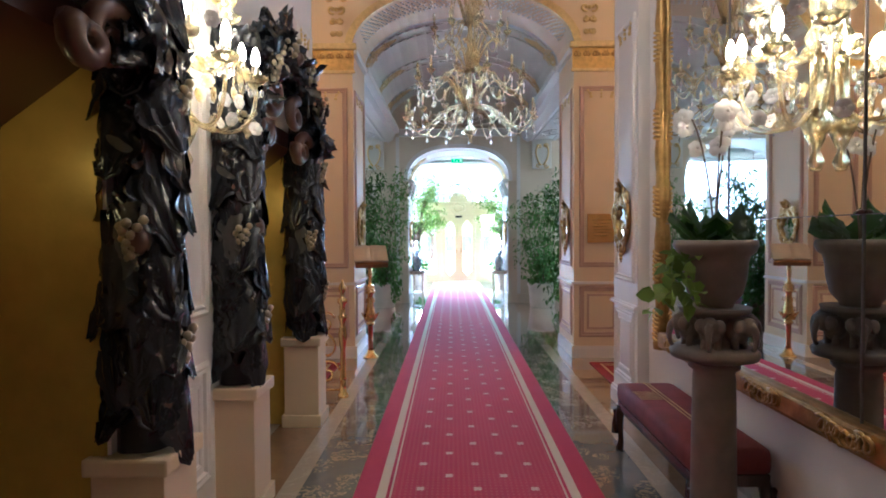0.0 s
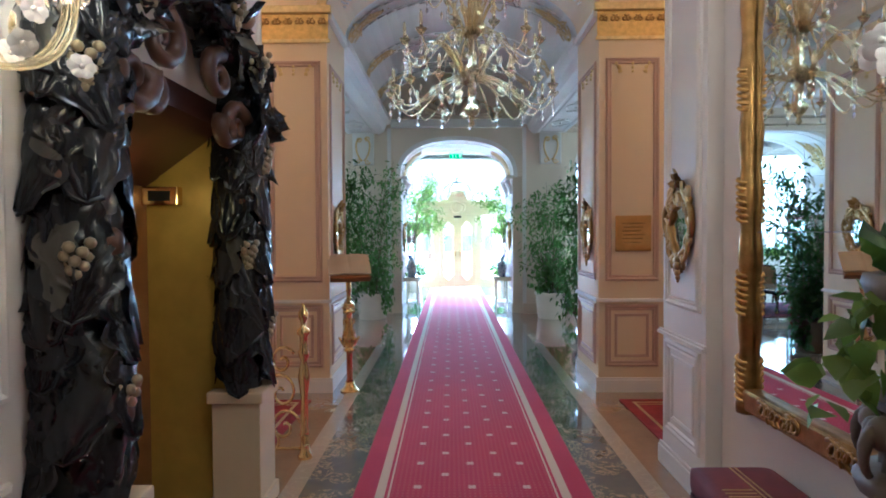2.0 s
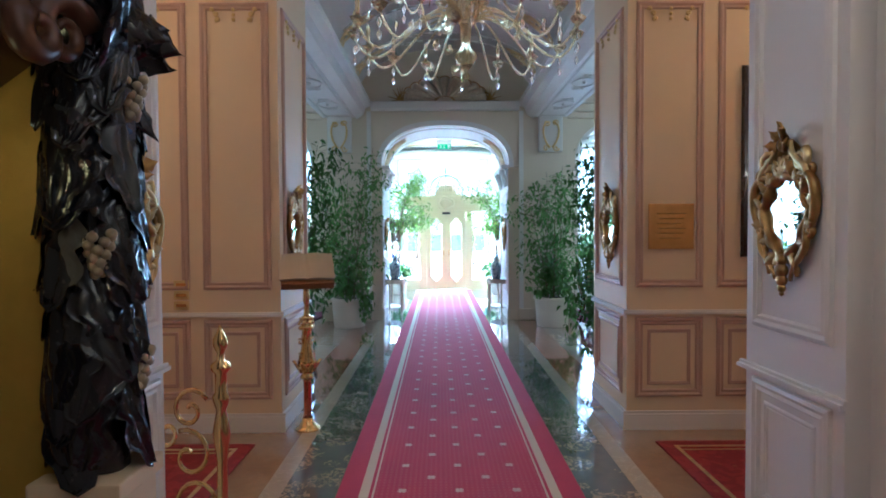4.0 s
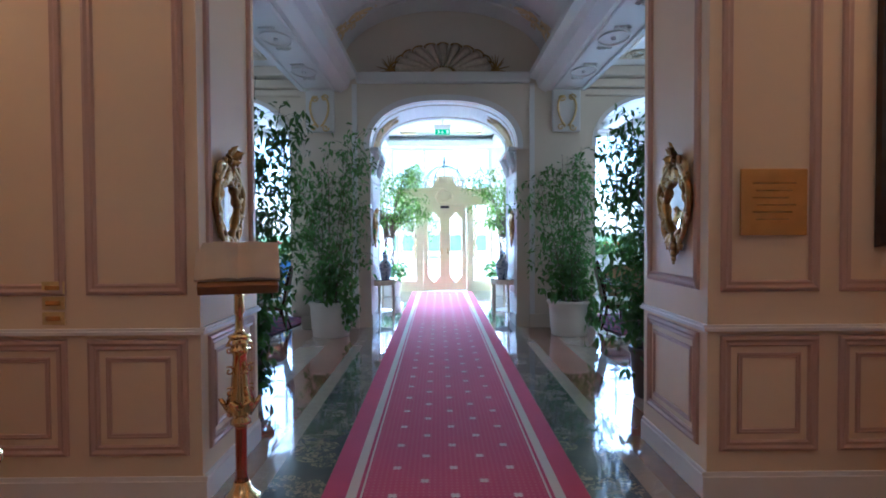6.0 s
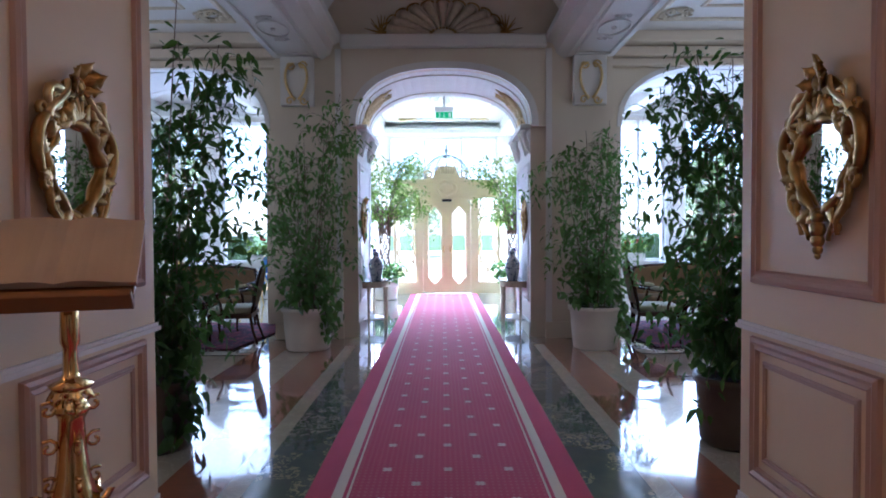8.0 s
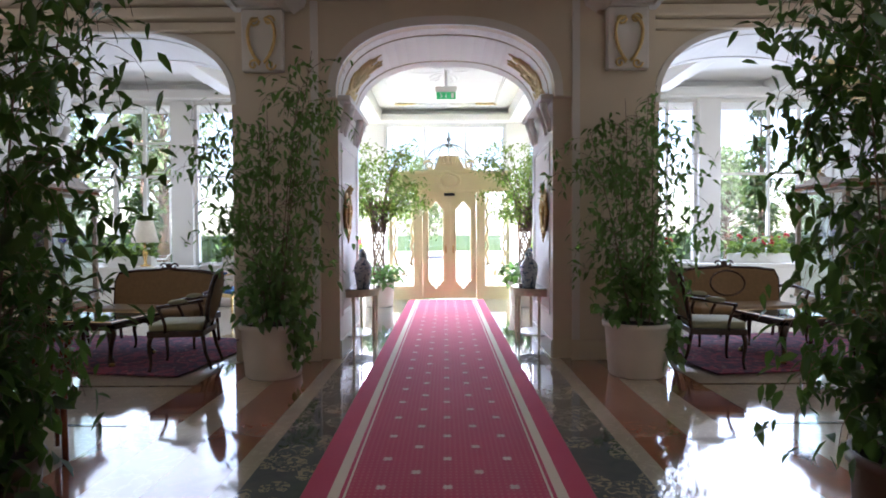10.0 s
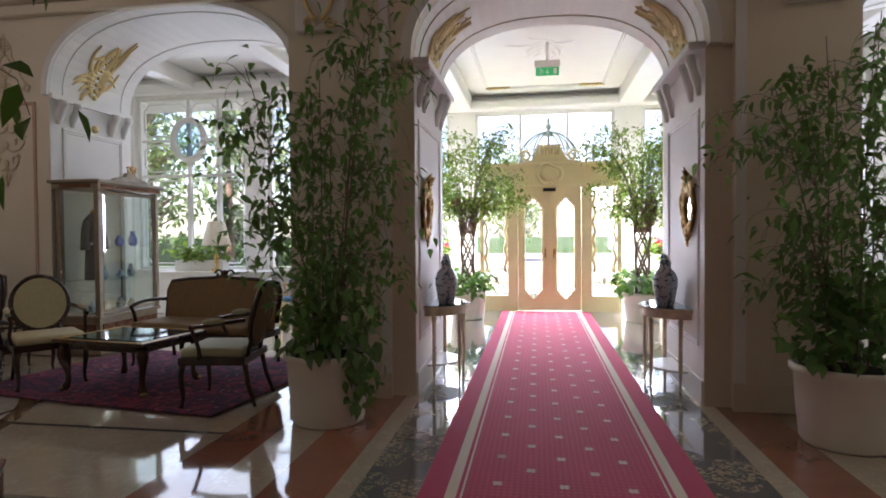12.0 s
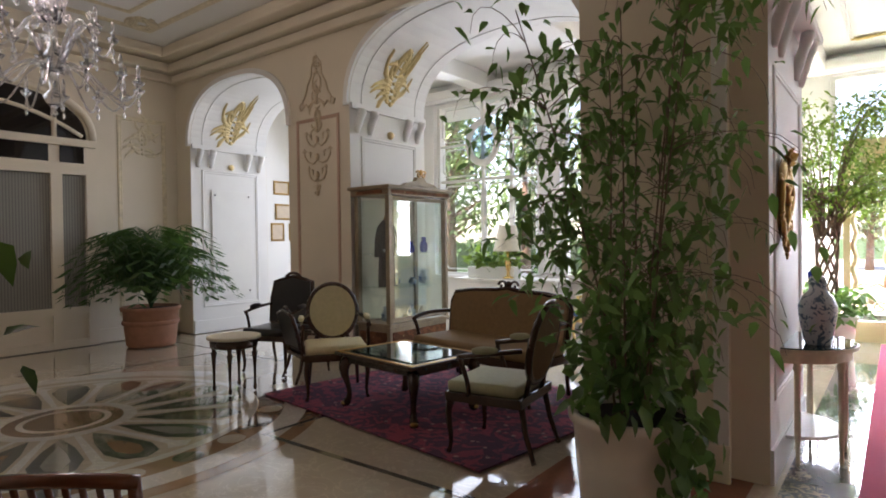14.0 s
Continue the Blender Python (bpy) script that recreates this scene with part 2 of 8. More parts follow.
def carpet_mat():
    k = Nodes("red_carpet_weave", 0.9)
    ax = k.op("ABSOLUTE", k.x)
    red, dark, cream = (0.60, 0.055, 0.128), (0.50, 0.040, 0.098), (0.78, 0.66, 0.55)
    n = k.noise(3.0, 4)
    base = k.mix(n, dark, red)
    # fine dots of the weave in the field
    fx = k.op("ABSOLUTE", k.op("SUBTRACT", k.op("FRACT", k.op("MULTIPLY", k.x, 30.0)), 0.5))
    fy = k.op("ABSOLUTE", k.op("SUBTRACT", k.op("FRACT", k.op("MULTIPLY", k.y, 24.0)), 0.5))
    dots = k.op("MULTIPLY", k.op("MULTIPLY", k.less(fx, 0.22), k.less(fy, 0.22)), k.less(ax, 0.53))
    c = k.mix(k.op("MULTIPLY", dots, 0.40), base, (0.66, 0.25, 0.25))
    # staggered stars, 0.36 m apart across and 0.40 m along
    row = k.op("FLOOR", k.op("DIVIDE", k.y, 0.20))
    shift = k.op("MULTIPLY", k.op("MODULO", k.op("ADD", row, 100.0), 2.0), 0.18)
    u = k.op("SUBTRACT", k.op("FRACT", k.op("ADD", k.op("DIVIDE", k.op("ADD", k.x, shift), 0.36), 0.5 + 50)), 0.5)
    u = k.op("MULTIPLY", u, 0.36)
    v = k.op("MULTIPLY", k.op("SUBTRACT", k.op("FRACT", k.op("DIVIDE", k.y, 0.20)), 0.5), 0.20)
    au, av = k.op("ABSOLUTE", u), k.op("ABSOLUTE", v)
    d = k.op("ADD", au, av)
    cross = k.op("ABSOLUTE", k.op("SUBTRACT", au, av))
    star = k.op("MULTIPLY", k.less(d, 0.042), k.less(cross, 0.018))
    star = k.op("MULTIPLY", star, k.less(ax, 0.50))
    c = k.mix(star, c, (0.82, 0.62, 0.58))
    stripe = k.op("ADD", k.band(ax, 0.565, 0.625), k.band(ax, 0.532, 0.545))
    c = k.mix(stripe, c, cream)
    k.bump(k.noise(400, 2), 0.4, 0.003)
    k.b.inputs["Sheen Weight"].default_value, k.b.inputs["Sheen Roughness"].default_value = 0.05, 0.5
    k.b.inputs["Sheen Tint"].default_value = (0.95, 0.45, 0.55, 1)
    return k.done(c)


def rug_mat(name, field, dark, light):
    k = Nodes(name, 0.9)
    v = k.voronoi(9.0)
    c = k.mix(k.more(k.noise(7.0, 6, 1.5), 0.52), dark, field)
    c = k.mix(k.op("MULTIPLY", k.less(v, 0.16), 0.7), c, light)
    c = k.mix(k.op("MULTIPLY", k.more(k.noise(26.0, 3, 2.0), 0.60), 0.6), c, dark)
    k.bump(k.noise(300, 2), 0.4, 0.003)
    return k.done(c)


def polish(k):
    """The wax coat of a polished marble floor."""
    k.b.inputs["Specular IOR Level"].default_value = 0.7
    k.b.inputs["Coat Weight"].default_value, k.b.inputs["Coat Roughness"].default_value, k.b.inputs["Coat IOR"].default_value = 0.85, 0.035, 1.6


def marble(name, a, b, scale=2.5, rough=0.065, vein=0.5):
    k = Nodes(name, rough)
    n = k.noise(scale, 8, 1.2)
    c = k.mix(n, a, b)
    ve = k.op("ABSOLUTE", k.op("SUBTRACT", k.noise(scale * 1.7, 6, 2.0), 0.5))
    c = k.mix(k.op("MULTIPLY", k.less(ve, 0.018), vein), c, tuple(min(1, x * 1.5) for x in a))
    ro = k.op("ADD", k.op("MULTIPLY", k.noise(5.0, 4), 0.10), rough - 0.04)
    polish(k)
    return k.done(c, ro)


CARPET = carpet_mat()
RUG = rug_mat("persian_rug", (0.26, 0.045, 0.075), (0.08, 0.025, 0.055), (0.44, 0.26, 0.24))
SIDECARPET = rug_mat("red_side_carpet", (0.34, 0.03, 0.03), (0.26, 0.02, 0.022), (0.36, 0.10, 0.05))
CREAMMARBLE = marble("cream_marble", (0.50, 0.42, 0.31), (0.62, 0.54, 0.42))
REDMARBLE = marble("red_marble", (0.30, 0.10, 0.055), (0.42, 0.18, 0.10), 4)
BROWNMARBLE = marble("brown_marble", (0.28, 0.16, 0.08), (0.42, 0.27, 0.15), 4)
WHITEMARBLE = marble("white_marble", (0.62, 0.57, 0.48), (0.74, 0.70, 0.62))
GREYMARBLE = marble("grey_green_marble", (0.25, 0.25, 0.21), (0.36, 0.34, 0.28), 5)
DARKMARBLE = marble("dark_green_marble", (0.08, 0.082, 0.065), (0.16, 0.15, 0.11), 5)


def inlay_mat():
    k = Nodes("inlaid_grey_marble", 0.09)
    g = k.mix(k.noise(6, 6, 1.0), (0.10, 0.125, 0.135), (0.21, 0.225, 0.215))
    w = k.op("MULTIPLY", k.more(k.noise(17.0, 2, 2.2), 0.53), k.less(k.voronoi(4.2), 0.55))
    c = k.mix(w, g, (0.48, 0.42, 0.31))
    polish(k)
    return k.done(c)


INLAY = inlay_mat()


def vase_mat():
    k = Nodes("blue_and_white_porcelain", 0.15)
    w = k.more(k.noise(16.0, 4, 2.5), 0.54)
    return k.done(k.mix(w, (0.55, 0.60, 0.62), (0.12, 0.18, 0.25)))


PORCELAIN = vase_mat()


def carved_mat():
    k = Nodes("painted_carved_wood", 0.19)
    n = k.noise(4.5, 3, 0.6)
    c = k.mix(k.more(n, 0.50), (0.008, 0.009, 0.012), (0.028, 0.029, 0.030))
    c = k.mix(k.more(k.noise(6.0, 2, 0.8), 0.70), c, (0.12, 0.06, 0.035))
    c = k.mix(k.more(k.noise(3.2, 2, 0.5), 0.66), c, (0.085, 0.08, 0.065))
    c = k.mix(k.op("MULTIPLY", k.more(k.noise(40.0, 4), 0.66), 0.25), c, (0.14, 0.12, 0.09))
    k.bump(k.noise(30, 4), 0.25, 0.01)
    return k.done(c)


CARVED = carved_mat()
GRAPE = mat("painted_cream_fruit", (0.42, 0.34, 0.20), 0.4, vary=0.25, scale=20)
HORN = mat("painted_brown_scroll", (0.13, 0.062, 0.036), 0.35, vary=0.3, scale=9)

# ---- mesh helpers ----


def mesh_ob(name, bm, material, parent=None, smooth=False):
    me = bpy.data.meshes.new(name)
    bm.normal_update()
    bm.to_mesh(me)
    bm.free()
    if smooth:
        me.polygons.foreach_set("use_smooth", [True] * len(me.polygons))
    mats = material if isinstance(material, (list, tuple)) else [material]
    for m in mats:
        me.materials.append(m)
    ob = new(name, me)
    if parent is not None:
        ob.parent = parent
    return ob


def part(name, bm, material, parent, label="", smooth=False):
    return tagged(mesh_ob(name, bm, material, parent, smooth), label)


def empty(name, label, category, group="", at=(0, 0, 0), rz=0):
    ob = new(name)
    ob.empty_display_size = 0.1
    ob.matrix_world = pose(*at, 0, 0, rz)
    return tagged(ob, label, category, group)


def structure(name, bm, material, label, category="", smooth=False):
    return tagged(mesh_ob(name, bm, material, None, smooth), label, category or name.split("_")[0], "", "structure")


def box(bm, x0, x1, y0, y1, z0, z1, mi=0, bevel=0.0):
    vs = [bm.verts.new((x, y, z)) for z in (z0, z1) for y in (y0, y1) for x in (x0, x1)]
    fs = [bm.faces.new([vs[i] for i in f]) for f in ((0, 2, 3, 1), (4, 5, 7, 6), (0, 1, 5, 4), (2, 6, 7, 3), (0, 4, 6, 2), (1, 3, 7, 5))]
    for f in fs:
        f.material_index = mi
    if bevel:
        es = {e for f in fs for e in f.edges}
        bmesh.ops.bevel(bm, geom=list(es), offset=bevel, segments=2, affect="EDGES", profile=0.6)
    return bm


def B(*a, **k):
    return box(bmesh.new(), *a, **k)


def lathe(bm, profile, n=20, at=(0, 0, 0), rib=0.0, ribs=0, mi=0):
    """Turns a profile of (radius, height) round z."""
    rings = []
    for r, z in profile:
        ring = []
        for i in range(n):
            a = 2 * math.pi * i / n
            rr = r * (1 + rib * math.cos(ribs * a)) if ribs else r
            ring.append(bm.verts.new((at[0] + rr * math.cos(a), at[1] + rr * math.sin(a), at[2] + z)))
        rings.append(ring)
    for a, b in zip(rings, rings[1:]):
        for i in range(n):
            f = bm.faces.new((a[i], a[(i + 1) % n], b[(i + 1) % n], b[i]))
            f.material_index, f.smooth = mi, True
    for ring, flip in ((rings[0], True), (rings[-1], False)):
        f = bm.faces.new(ring[::-1] if flip else ring)
        f.material_index = mi
    return bm


def tube(bm, pts, radii, n=8, mi=0):
    """A round bar along points; radii: one, or one each."""
    pts = [Vector(p) for p in pts]
    if isinstance(radii, (int, float)):
        radii = [radii] * len(pts)
    side = None
    rings = []
    for i, p in enumerate(pts):
        d = (pts[min(i + 1, len(pts) - 1)] - pts[max(i - 1, 0)]).normalized()
        if side is None:
            side = d.orthogonal().normalized()
        else:
            side = (side - d * side.dot(d))
            side = side.normalized() if side.length > 1e-5 else d.orthogonal().normalized()
        up = d.cross(side)
        rings.append([bm.verts.new(p + radii[i] * (math.cos(2 * math.pi * k / n) * side + math.sin(2 * math.pi * k / n) * up)) for k in range(n)])
    for a, b in zip(rings, rings[1:]):
        for k in range(n):
            f = bm.faces.new((a[k], a[(k + 1) % n], b[(k + 1) % n], b[k]))
            f.material_index, f.smooth = mi, True
    for ring, flip in ((rings[0], True), (rings[-1], False)):
        f = bm.faces.new(ring[::-1] if flip else ring)
        f.material_index = mi
    return bm


def curve(p0, p1, p2, p3, n=10):
    """Points of a cubic curve."""
    p0, p1, p2, p3 = (Vector(p) for p in (p0, p1, p2, p3))
    out = []
    for i in range(n + 1):
        t = i / n
        out.append((1 - t) ** 3 * p0 + 3 * (1 - t) ** 2 * t * p1 + 3 * (1 - t) * t * t * p2 + t ** 3 * p3)
    return out


def spiral(c, r0, r1, turns, start, ax, ay, n=18):
    """Points of a flat scroll round c in the plane of ax and ay."""
    c, ax, ay = Vector(c), Vector(ax), Vector(ay)
    out = []
    for i in range(n + 1):
        t = i / n
        a, r = start + turns * 2 * math.pi * t, r0 + (r1 - r0) * t
        out.append(c + r * (math.cos(a) * ax + math.sin(a) * ay))
    return out


def blob(bm, c, r, sx=1, sy=1, sz=1, n=6, mi=0, rough=0.0):
    m = Matrix.Translation(c) @ Matrix.Diagonal((r * sx, r * sy, r * sz, 1))
    got = bmesh.ops.create_uvsphere(bm, u_segments=n + 2, v_segments=n, radius=1, matrix=m)
    for v in got["verts"]:
        if rough:
            v.co += (v.co - Vector(c)) * rough * noise.noise(v.co * 9)
    for f in {f for v in got["verts"] for f in v.link_faces}:
        f.material_index, f.smooth = mi, True
    return bm


def extrude_y(bm, outline, y0, y1, mi=0):
    """A flat outline of (x, z) carried from y0 to y1."""
    a = [bm.verts.new((x, y0, z)) for x, z in outline]
    b = [bm.verts.new((x, y1, z)) for x, z in outline]
    n = len(a)
    fs = [bm.faces.new(a), bm.faces.new(b[::-1])]
    for i in range(n):
        fs.append(bm.faces.new((a[i], b[i], b[(i + 1) % n], a[(i + 1) % n])))
    for f in fs:
        f.material_index = mi
    bmesh.ops.recalc_face_normals(bm, faces=fs)
    return bm


def arc(x0, x1, zs, za, n=28, power=2.4):
    """The underside of a basket arch from x1 down to x0."""
    c, h = (x0 + x1) / 2, (x1 - x0) / 2
    out = []
    for i in range(n + 1):
        a = math.pi * i / n
        ca, sa = math.cos(a), math.sin(a)
        out.append((c + h * math.copysign(abs(ca) ** (2 / power), ca), zs + (za - zs) * abs(sa) ** (2 / power)))
    return out


def arch_wall(bm, x0, x1, o0, o1, zs, za, ztop, y0, y1, mi=0, power=2.4):
    """Wall from x0 to x1 with an arched opening from o0 to o1, one solid outline."""
    head = arc(o0, o1, zs, za, 28, power)
    return extrude_y(bm, [(x0, 0), (o0, 0), *head[::-1], (o1, 0), (x1, 0), (x1, ztop), (x0, ztop)], y0, y1, mi)


def arch_trim(bm, o0, o1, zs, za, y0, y1, width=0.10, inset=0.0, power=2.4):
    """A raised band round an arch."""
    inner, outer = arc(o0 + inset, o1 - inset, zs, za - inset, 28, power), arc(o0 + inset - width, o1 - inset + width, zs, za - inset + width, 28, power)
    for i in range(len(inner) - 1):
        extrude_y(bm, [inner[i], inner[i + 1], outer[i + 1], outer[i]], y0, y1)
    return bm


def frame_rails(bm, u0, u1, v0, v1, w, depth, put, mi=0):
    """A picture-frame moulding; put(u, v, d) gives the place of a point d in front of the wall."""
    prof = ((0.0, 0.0), (0.10, 0.7), (0.35, 1.0), (0.60, 0.55), (0.85, 0.75), (1.0, 0.0))
    rings = []
    for s, h in prof:
        k = s * w
        rings.append([bm.verts.new(put(u, v, h * depth)) for u, v in ((u0 + k, v0 + k), (u1 - k, v0 + k), (u1 - k, v1 - k), (u0 + k, v1 - k))])
    for a, b in zip(rings, rings[1:]):
        for i in range(4):
            f = bm.faces.new((a[i], a[(i + 1) % 4], b[(i + 1) % 4], b[i]))
            f.material_index = mi
    return bm


def face_x(x, sign):
    return lambda u, v, d: (x + sign * d, u, v)


def face_y(y, sign):
    return lambda u, v, d: (u, y + sign * d, v)


def scroll_work(bm, c, w, h, put, seed=0, r=0.012, n=6, mi=0):
    """Symmetric rococo scrolls and leaves in a w by h field; put(u, v, d)."""
    rnd = random.Random(seed)
    for i in range(n):
        cu, cv = rnd.uniform(0.12, 0.42) * w, (i + 0.5) / n * h - h / 2
        rad = rnd.uniform(0.10, 0.2) * min(w, h / max(1, n * 0.35))
        st, tn = rnd.uniform(0, 6.28), rnd.uniform(0.7, 1.25)
        for s in (-1, 1):
            pts = [Vector(put(c[0] + s * (cu + rad * (1 - 0.75 * t / 12) * math.cos(st + tn * 6.28 * t / 12)), c[1] + cv + rad * (1 - 0.75 * t / 12) * math.sin(st + tn * 6.28 * t / 12), r * 0.9)) for t in range(13)]
            tube(bm, pts, [r * (0.5 + 0.7 * math.sin(math.pi * (t + 1) / 14)) for t in range(13)], 6, mi)
            blob(bm, pts[-1], r * 1.5, n=4, mi=mi)
    for i in range(n):
        blob(bm, put(c[0], c[1] + ((i + 0.5) / n - 0.5) * h, r), r * 1.8, n=5, mi=mi)
    return bm


def flame_spray(bm, c, w, h, put, seed=0, lift=0.022, n=9):
    """A tapering spray of curled acanthus lobes, broad below and pointed above; put(u, v, d)."""
    rnd = random.Random(seed)
    for i in range(n):
        t = i / (n - 1)
        for s in (-1, 1):
            u0, v0 = c[0] + s * w * 0.05, c[1] + h * (t * 0.72 - 0.5)
            ln = (0.22 + 0.40 * math.sin(math.pi * (0.2 + 0.75 * t))) * w * rnd.uniform(0.6, 1.15)
            a0, bend = math.radians(rnd.uniform(-25, 45) + 25 * t), rnd.choice((-1.2, 1.4, 2.2)) * rnd.uniform(0.8, 1.2)
            rows = []
            for j in range(7):
                q = j / 6
                a = a0 + bend * q
                u, v = u0 + s * ln * q * math.cos(a0 + bend * q * 0.5), v0 + ln * 1.1 * q * math.sin(a0 + bend * q * 0.5)
                hw = w * 0.048 * math.sin(math.pi * (0.18 + 0.78 * q)) * (1.25 if j % 2 else 0.85)
                nu, nv = -math.sin(a) * s, math.cos(a)
                rows.append([bm.verts.new(put(u + nu * hw * k, v + nv * hw * k, lift * (1.0 - 0.85 * abs(k)) * (0.6 + 0.6 * math.sin(math.pi * q)) + 0.002)) for k in (-1, -0.45, 0, 0.45, 1)])
            for p, q in zip(rows, rows[1:]):
                for k in range(4):
                    bm.faces.new((p[k], p[k + 1], q[k + 1], q[k])).smooth = True
    for j in range(8):
        blob(bm, put(c[0], c[1] + h * (j / 7 - 0.5), lift * 0.5), lift * (1.1 - 0.09 * j), n=5)
    return bm


def relief_line(bm, pts, put, r=0.012):
    """A raised bead along (u, v) points, mirrored about u = 0."""
    for s in (-1, 1):
        tube(bm, [put(s * u, v, r * 0.6) for u, v in pts], [r * (0.45 + 0.5 * math.sin(math.pi * i / max(1, len(pts) - 1))) for i in range(len(pts))], 6)


# ---- floor ----
# x: carpet to 0.79, then inlay, cream, red and cream bands out into the rooms
structure("floor", B(-14, 14, -3, 23.5, -0.25, -0.012), CREAMMARBLE, "polished cream marble floor slab", "floor")


def slab(x0, x1, y0, y1, material, name="floor_band", label="polished inlaid marble floor band", z=0.0):
    bm = B(x0, x1, y0, y1, -0.02, z)
    return structure(name, bm, material, label, "floor")


for s in (-1, 1):
    def sl(a, b, y0, y1, m, label, z=0.0):
        slab(min(s * a, s * b), max(s * a, s * b), y0, y1, m, "floor_band", label, z)
    sl(0.0, 0.775, -3, 20.0, GREYMARBLE, "grey marble under the carpet runner")
    sl(0.775, 1.12, -3, 20.0, INLAY, "grey marble band inlaid with pale scrolling leaves")
    sl(1.12, 1.25, -3, 20.0, CREAMMARBLE, "cream marble border strip")
    sl(1.25, 1.62, -3, 9.1, BROWNMARBLE, "brown marble band along the wall")
    sl(1.25, 1.62, 9.1, 15.7, REDMARBLE, "red marble band along the carpet")
    sl(1.62, 1.95, 9.1, 14.0, CREAMMARBLE, "cream marble band in the lobby floor")
    sl(1.25, 2.4, 15.7, 20.0, CREAMMARBLE, "cream marble floor beside the entrance carpet")
    sl(1.62, 14, 6.17, 8.06, BROWNMARBLE, "brown marble floor of the side corridor")
    sl(1.95, 2.3, 9.1, 14.0, REDMARBLE, "red marble band in the lobby floor")

structure("carpet_runner", B(-0.765, 0.765, -3, 19.9, 0.001, 0.014), CARPET, "red patterned carpet runner with cream stripes and small stars", "carpet")
for s in (-1, 1):
    bm = B(min(s * 1.55, s * 9), max(s * 1.55, s * 9), 6.42, 7.75, 0.001, 0.012)
    ob = tagged(mesh_ob("side_carpet", bm, SIDECARPET), "red side corridor carpet with gold border lines", "carpet", "side carpets")
    for a, b in ((6.52, 6.55), (6.60, 6.615), (7.62, 7.65), (7.555, 7.57)):
        part("border_line", B(min(s * 1.65, s * 9), max(s * 1.65, s * 9), a, b, 0.0125, 0.0145), PALEGOLD, ob, "woven gold border line")
    part("border_line", B(min(s * 1.65, s * 1.68), max(s * 1.65, s * 1.68), 6.55, 7.62, 0.0125, 0.0145), PALEGOLD, ob, "woven gold border line")

# ---- first hall: walls, piers ----
H1 = 5.0


def panelled(name, bm_list, mats, label):
    return structure(name, bm_list, mats, label, "wall")


structure("wall_back", B(-4, 4, -3.2, -3.0, 0, H1), CREAM, "plain cream wall behind", "wall")
# right mirror wall, with the pilaster at its far end
structure("wall_east_hall", B(1.52, 1.9, -3, 5.45, 0, H1), PANEL, "ivory painted wall behind the tall mirror", "wall")
structure("pilaster_east", B(1.42, 1.9, 5.45, 6.17, 0, H1), PANEL, "ivory panelled pilaster", "pilaster")
# left wall with two lift alcoves: openings 1.25 to 2.6 and 3.95 to 5.3
bm = extrude_y(bmesh.new(), [(-3, 0), (1.2, 0), (1.2, 2.45), (2.72, 2.45), (2.72, 0), (3.82, 0), (3.82, 2.45), (5.42, 2.45), (5.42, 0), (6.17, 0), (6.17, H1), (-3, H1)], -0.4, 0.0)
bmesh.ops.transform(bm, matrix=pose(-1.9, 0, 0, 0, 0, 90), verts=bm.verts)
structure("wall_west_hall", bm, PANEL, "ivory painted wall between the lift alcoves", "wall")
for y0, y1 in ((1.2, 2.72), (3.82, 5.42)):
    bm = B(-1.98, -1.9, y0 - 0.08, y0, 0, 2.6)
    box(bm, -1.98, -1.9, y1, y1 + 0.08, 0, 2.6)
    structure("alcove_wall", bm, YELLOW, "gold-yellow lift alcove side wall", "wall")
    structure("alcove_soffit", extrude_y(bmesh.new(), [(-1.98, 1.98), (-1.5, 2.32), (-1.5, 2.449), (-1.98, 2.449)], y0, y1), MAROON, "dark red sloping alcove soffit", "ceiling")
    structure("alcove_back", B(-2.1, -1.98, y0 - 0.08, y1 + 0.08, 0, 2.6), BROWNWOOD, "orange-brown wooden lift surround", "wall")
    lift = empty("lift_door", "dull brown metal lift door in a wooden surround", "door", "lift doors", (-1.98, (y0 + y1) / 2 + 0.02, 0))
    for k in (-1, 1):
        part("door_leaf", B(0.001, 0.02, min(0, k * 0.42) + 0.003, max(0, k * 0.42) - 0.003, 0, 1.86), STEEL, lift)
    bm = B(0.0, 0.05, -0.5, -0.42, 0, 1.94)
    box(bm, 0.0, 0.05, 0.42, 0.5, 0, 1.94)
    box(bm, 0.0, 0.05, -0.42, 0.42, 1.86, 1.94)
    part("door_frame", bm, BROWNWOOD, lift, "orange-brown wooden frame")

# piers at the lobby's mouth, with the wall faces towards the hall
for s in (-1, 1):
    side = "east" if s > 0 else "west"
    structure("pier_" + side, B(min(s * 1.42, s * 2.3), max(s * 1.42, s * 2.3), 8.06, 9.08, 0, 4.0), CREAM, "cream panelled pier at the lobby mouth", "pier")
    structure("wall_corridor_" + side, B(min(s * 2.3, s * 10), max(s * 2.3, s * 10), 8.06, 9.08, 0, 4.6), CREAM, "cream panelled corridor wall", "wall")
    structure("wall_corridor_near_" + side, B(min(s * 1.9, s * 10), max(s * 1.9, s * 10), 5.9, 6.17, 0, 4.6), CREAM, "cream side corridor wall", "wall")
    structure("wall_corridor_end_" + side, B(min(s * 9, s * 9.2), max(s * 9, s * 9.2), 6.17, 8.06, 0, 4.6), CREAM, "plain cream corridor end wall", "wall")
bm = bmesh.new()
extrude_y(bm, [(-2.3, 4.0), *arc(-1.42, 1.42, 4.0, 4.75, 28, 2.0)[::-1], (2.3, 4.0), (2.3, 5.6), (-2.3, 5.6)], 8.06, 9.08)
structure("wall_arch_hall", bm, CREAM, "cream wall with a broad arch into the lobby", "wall")
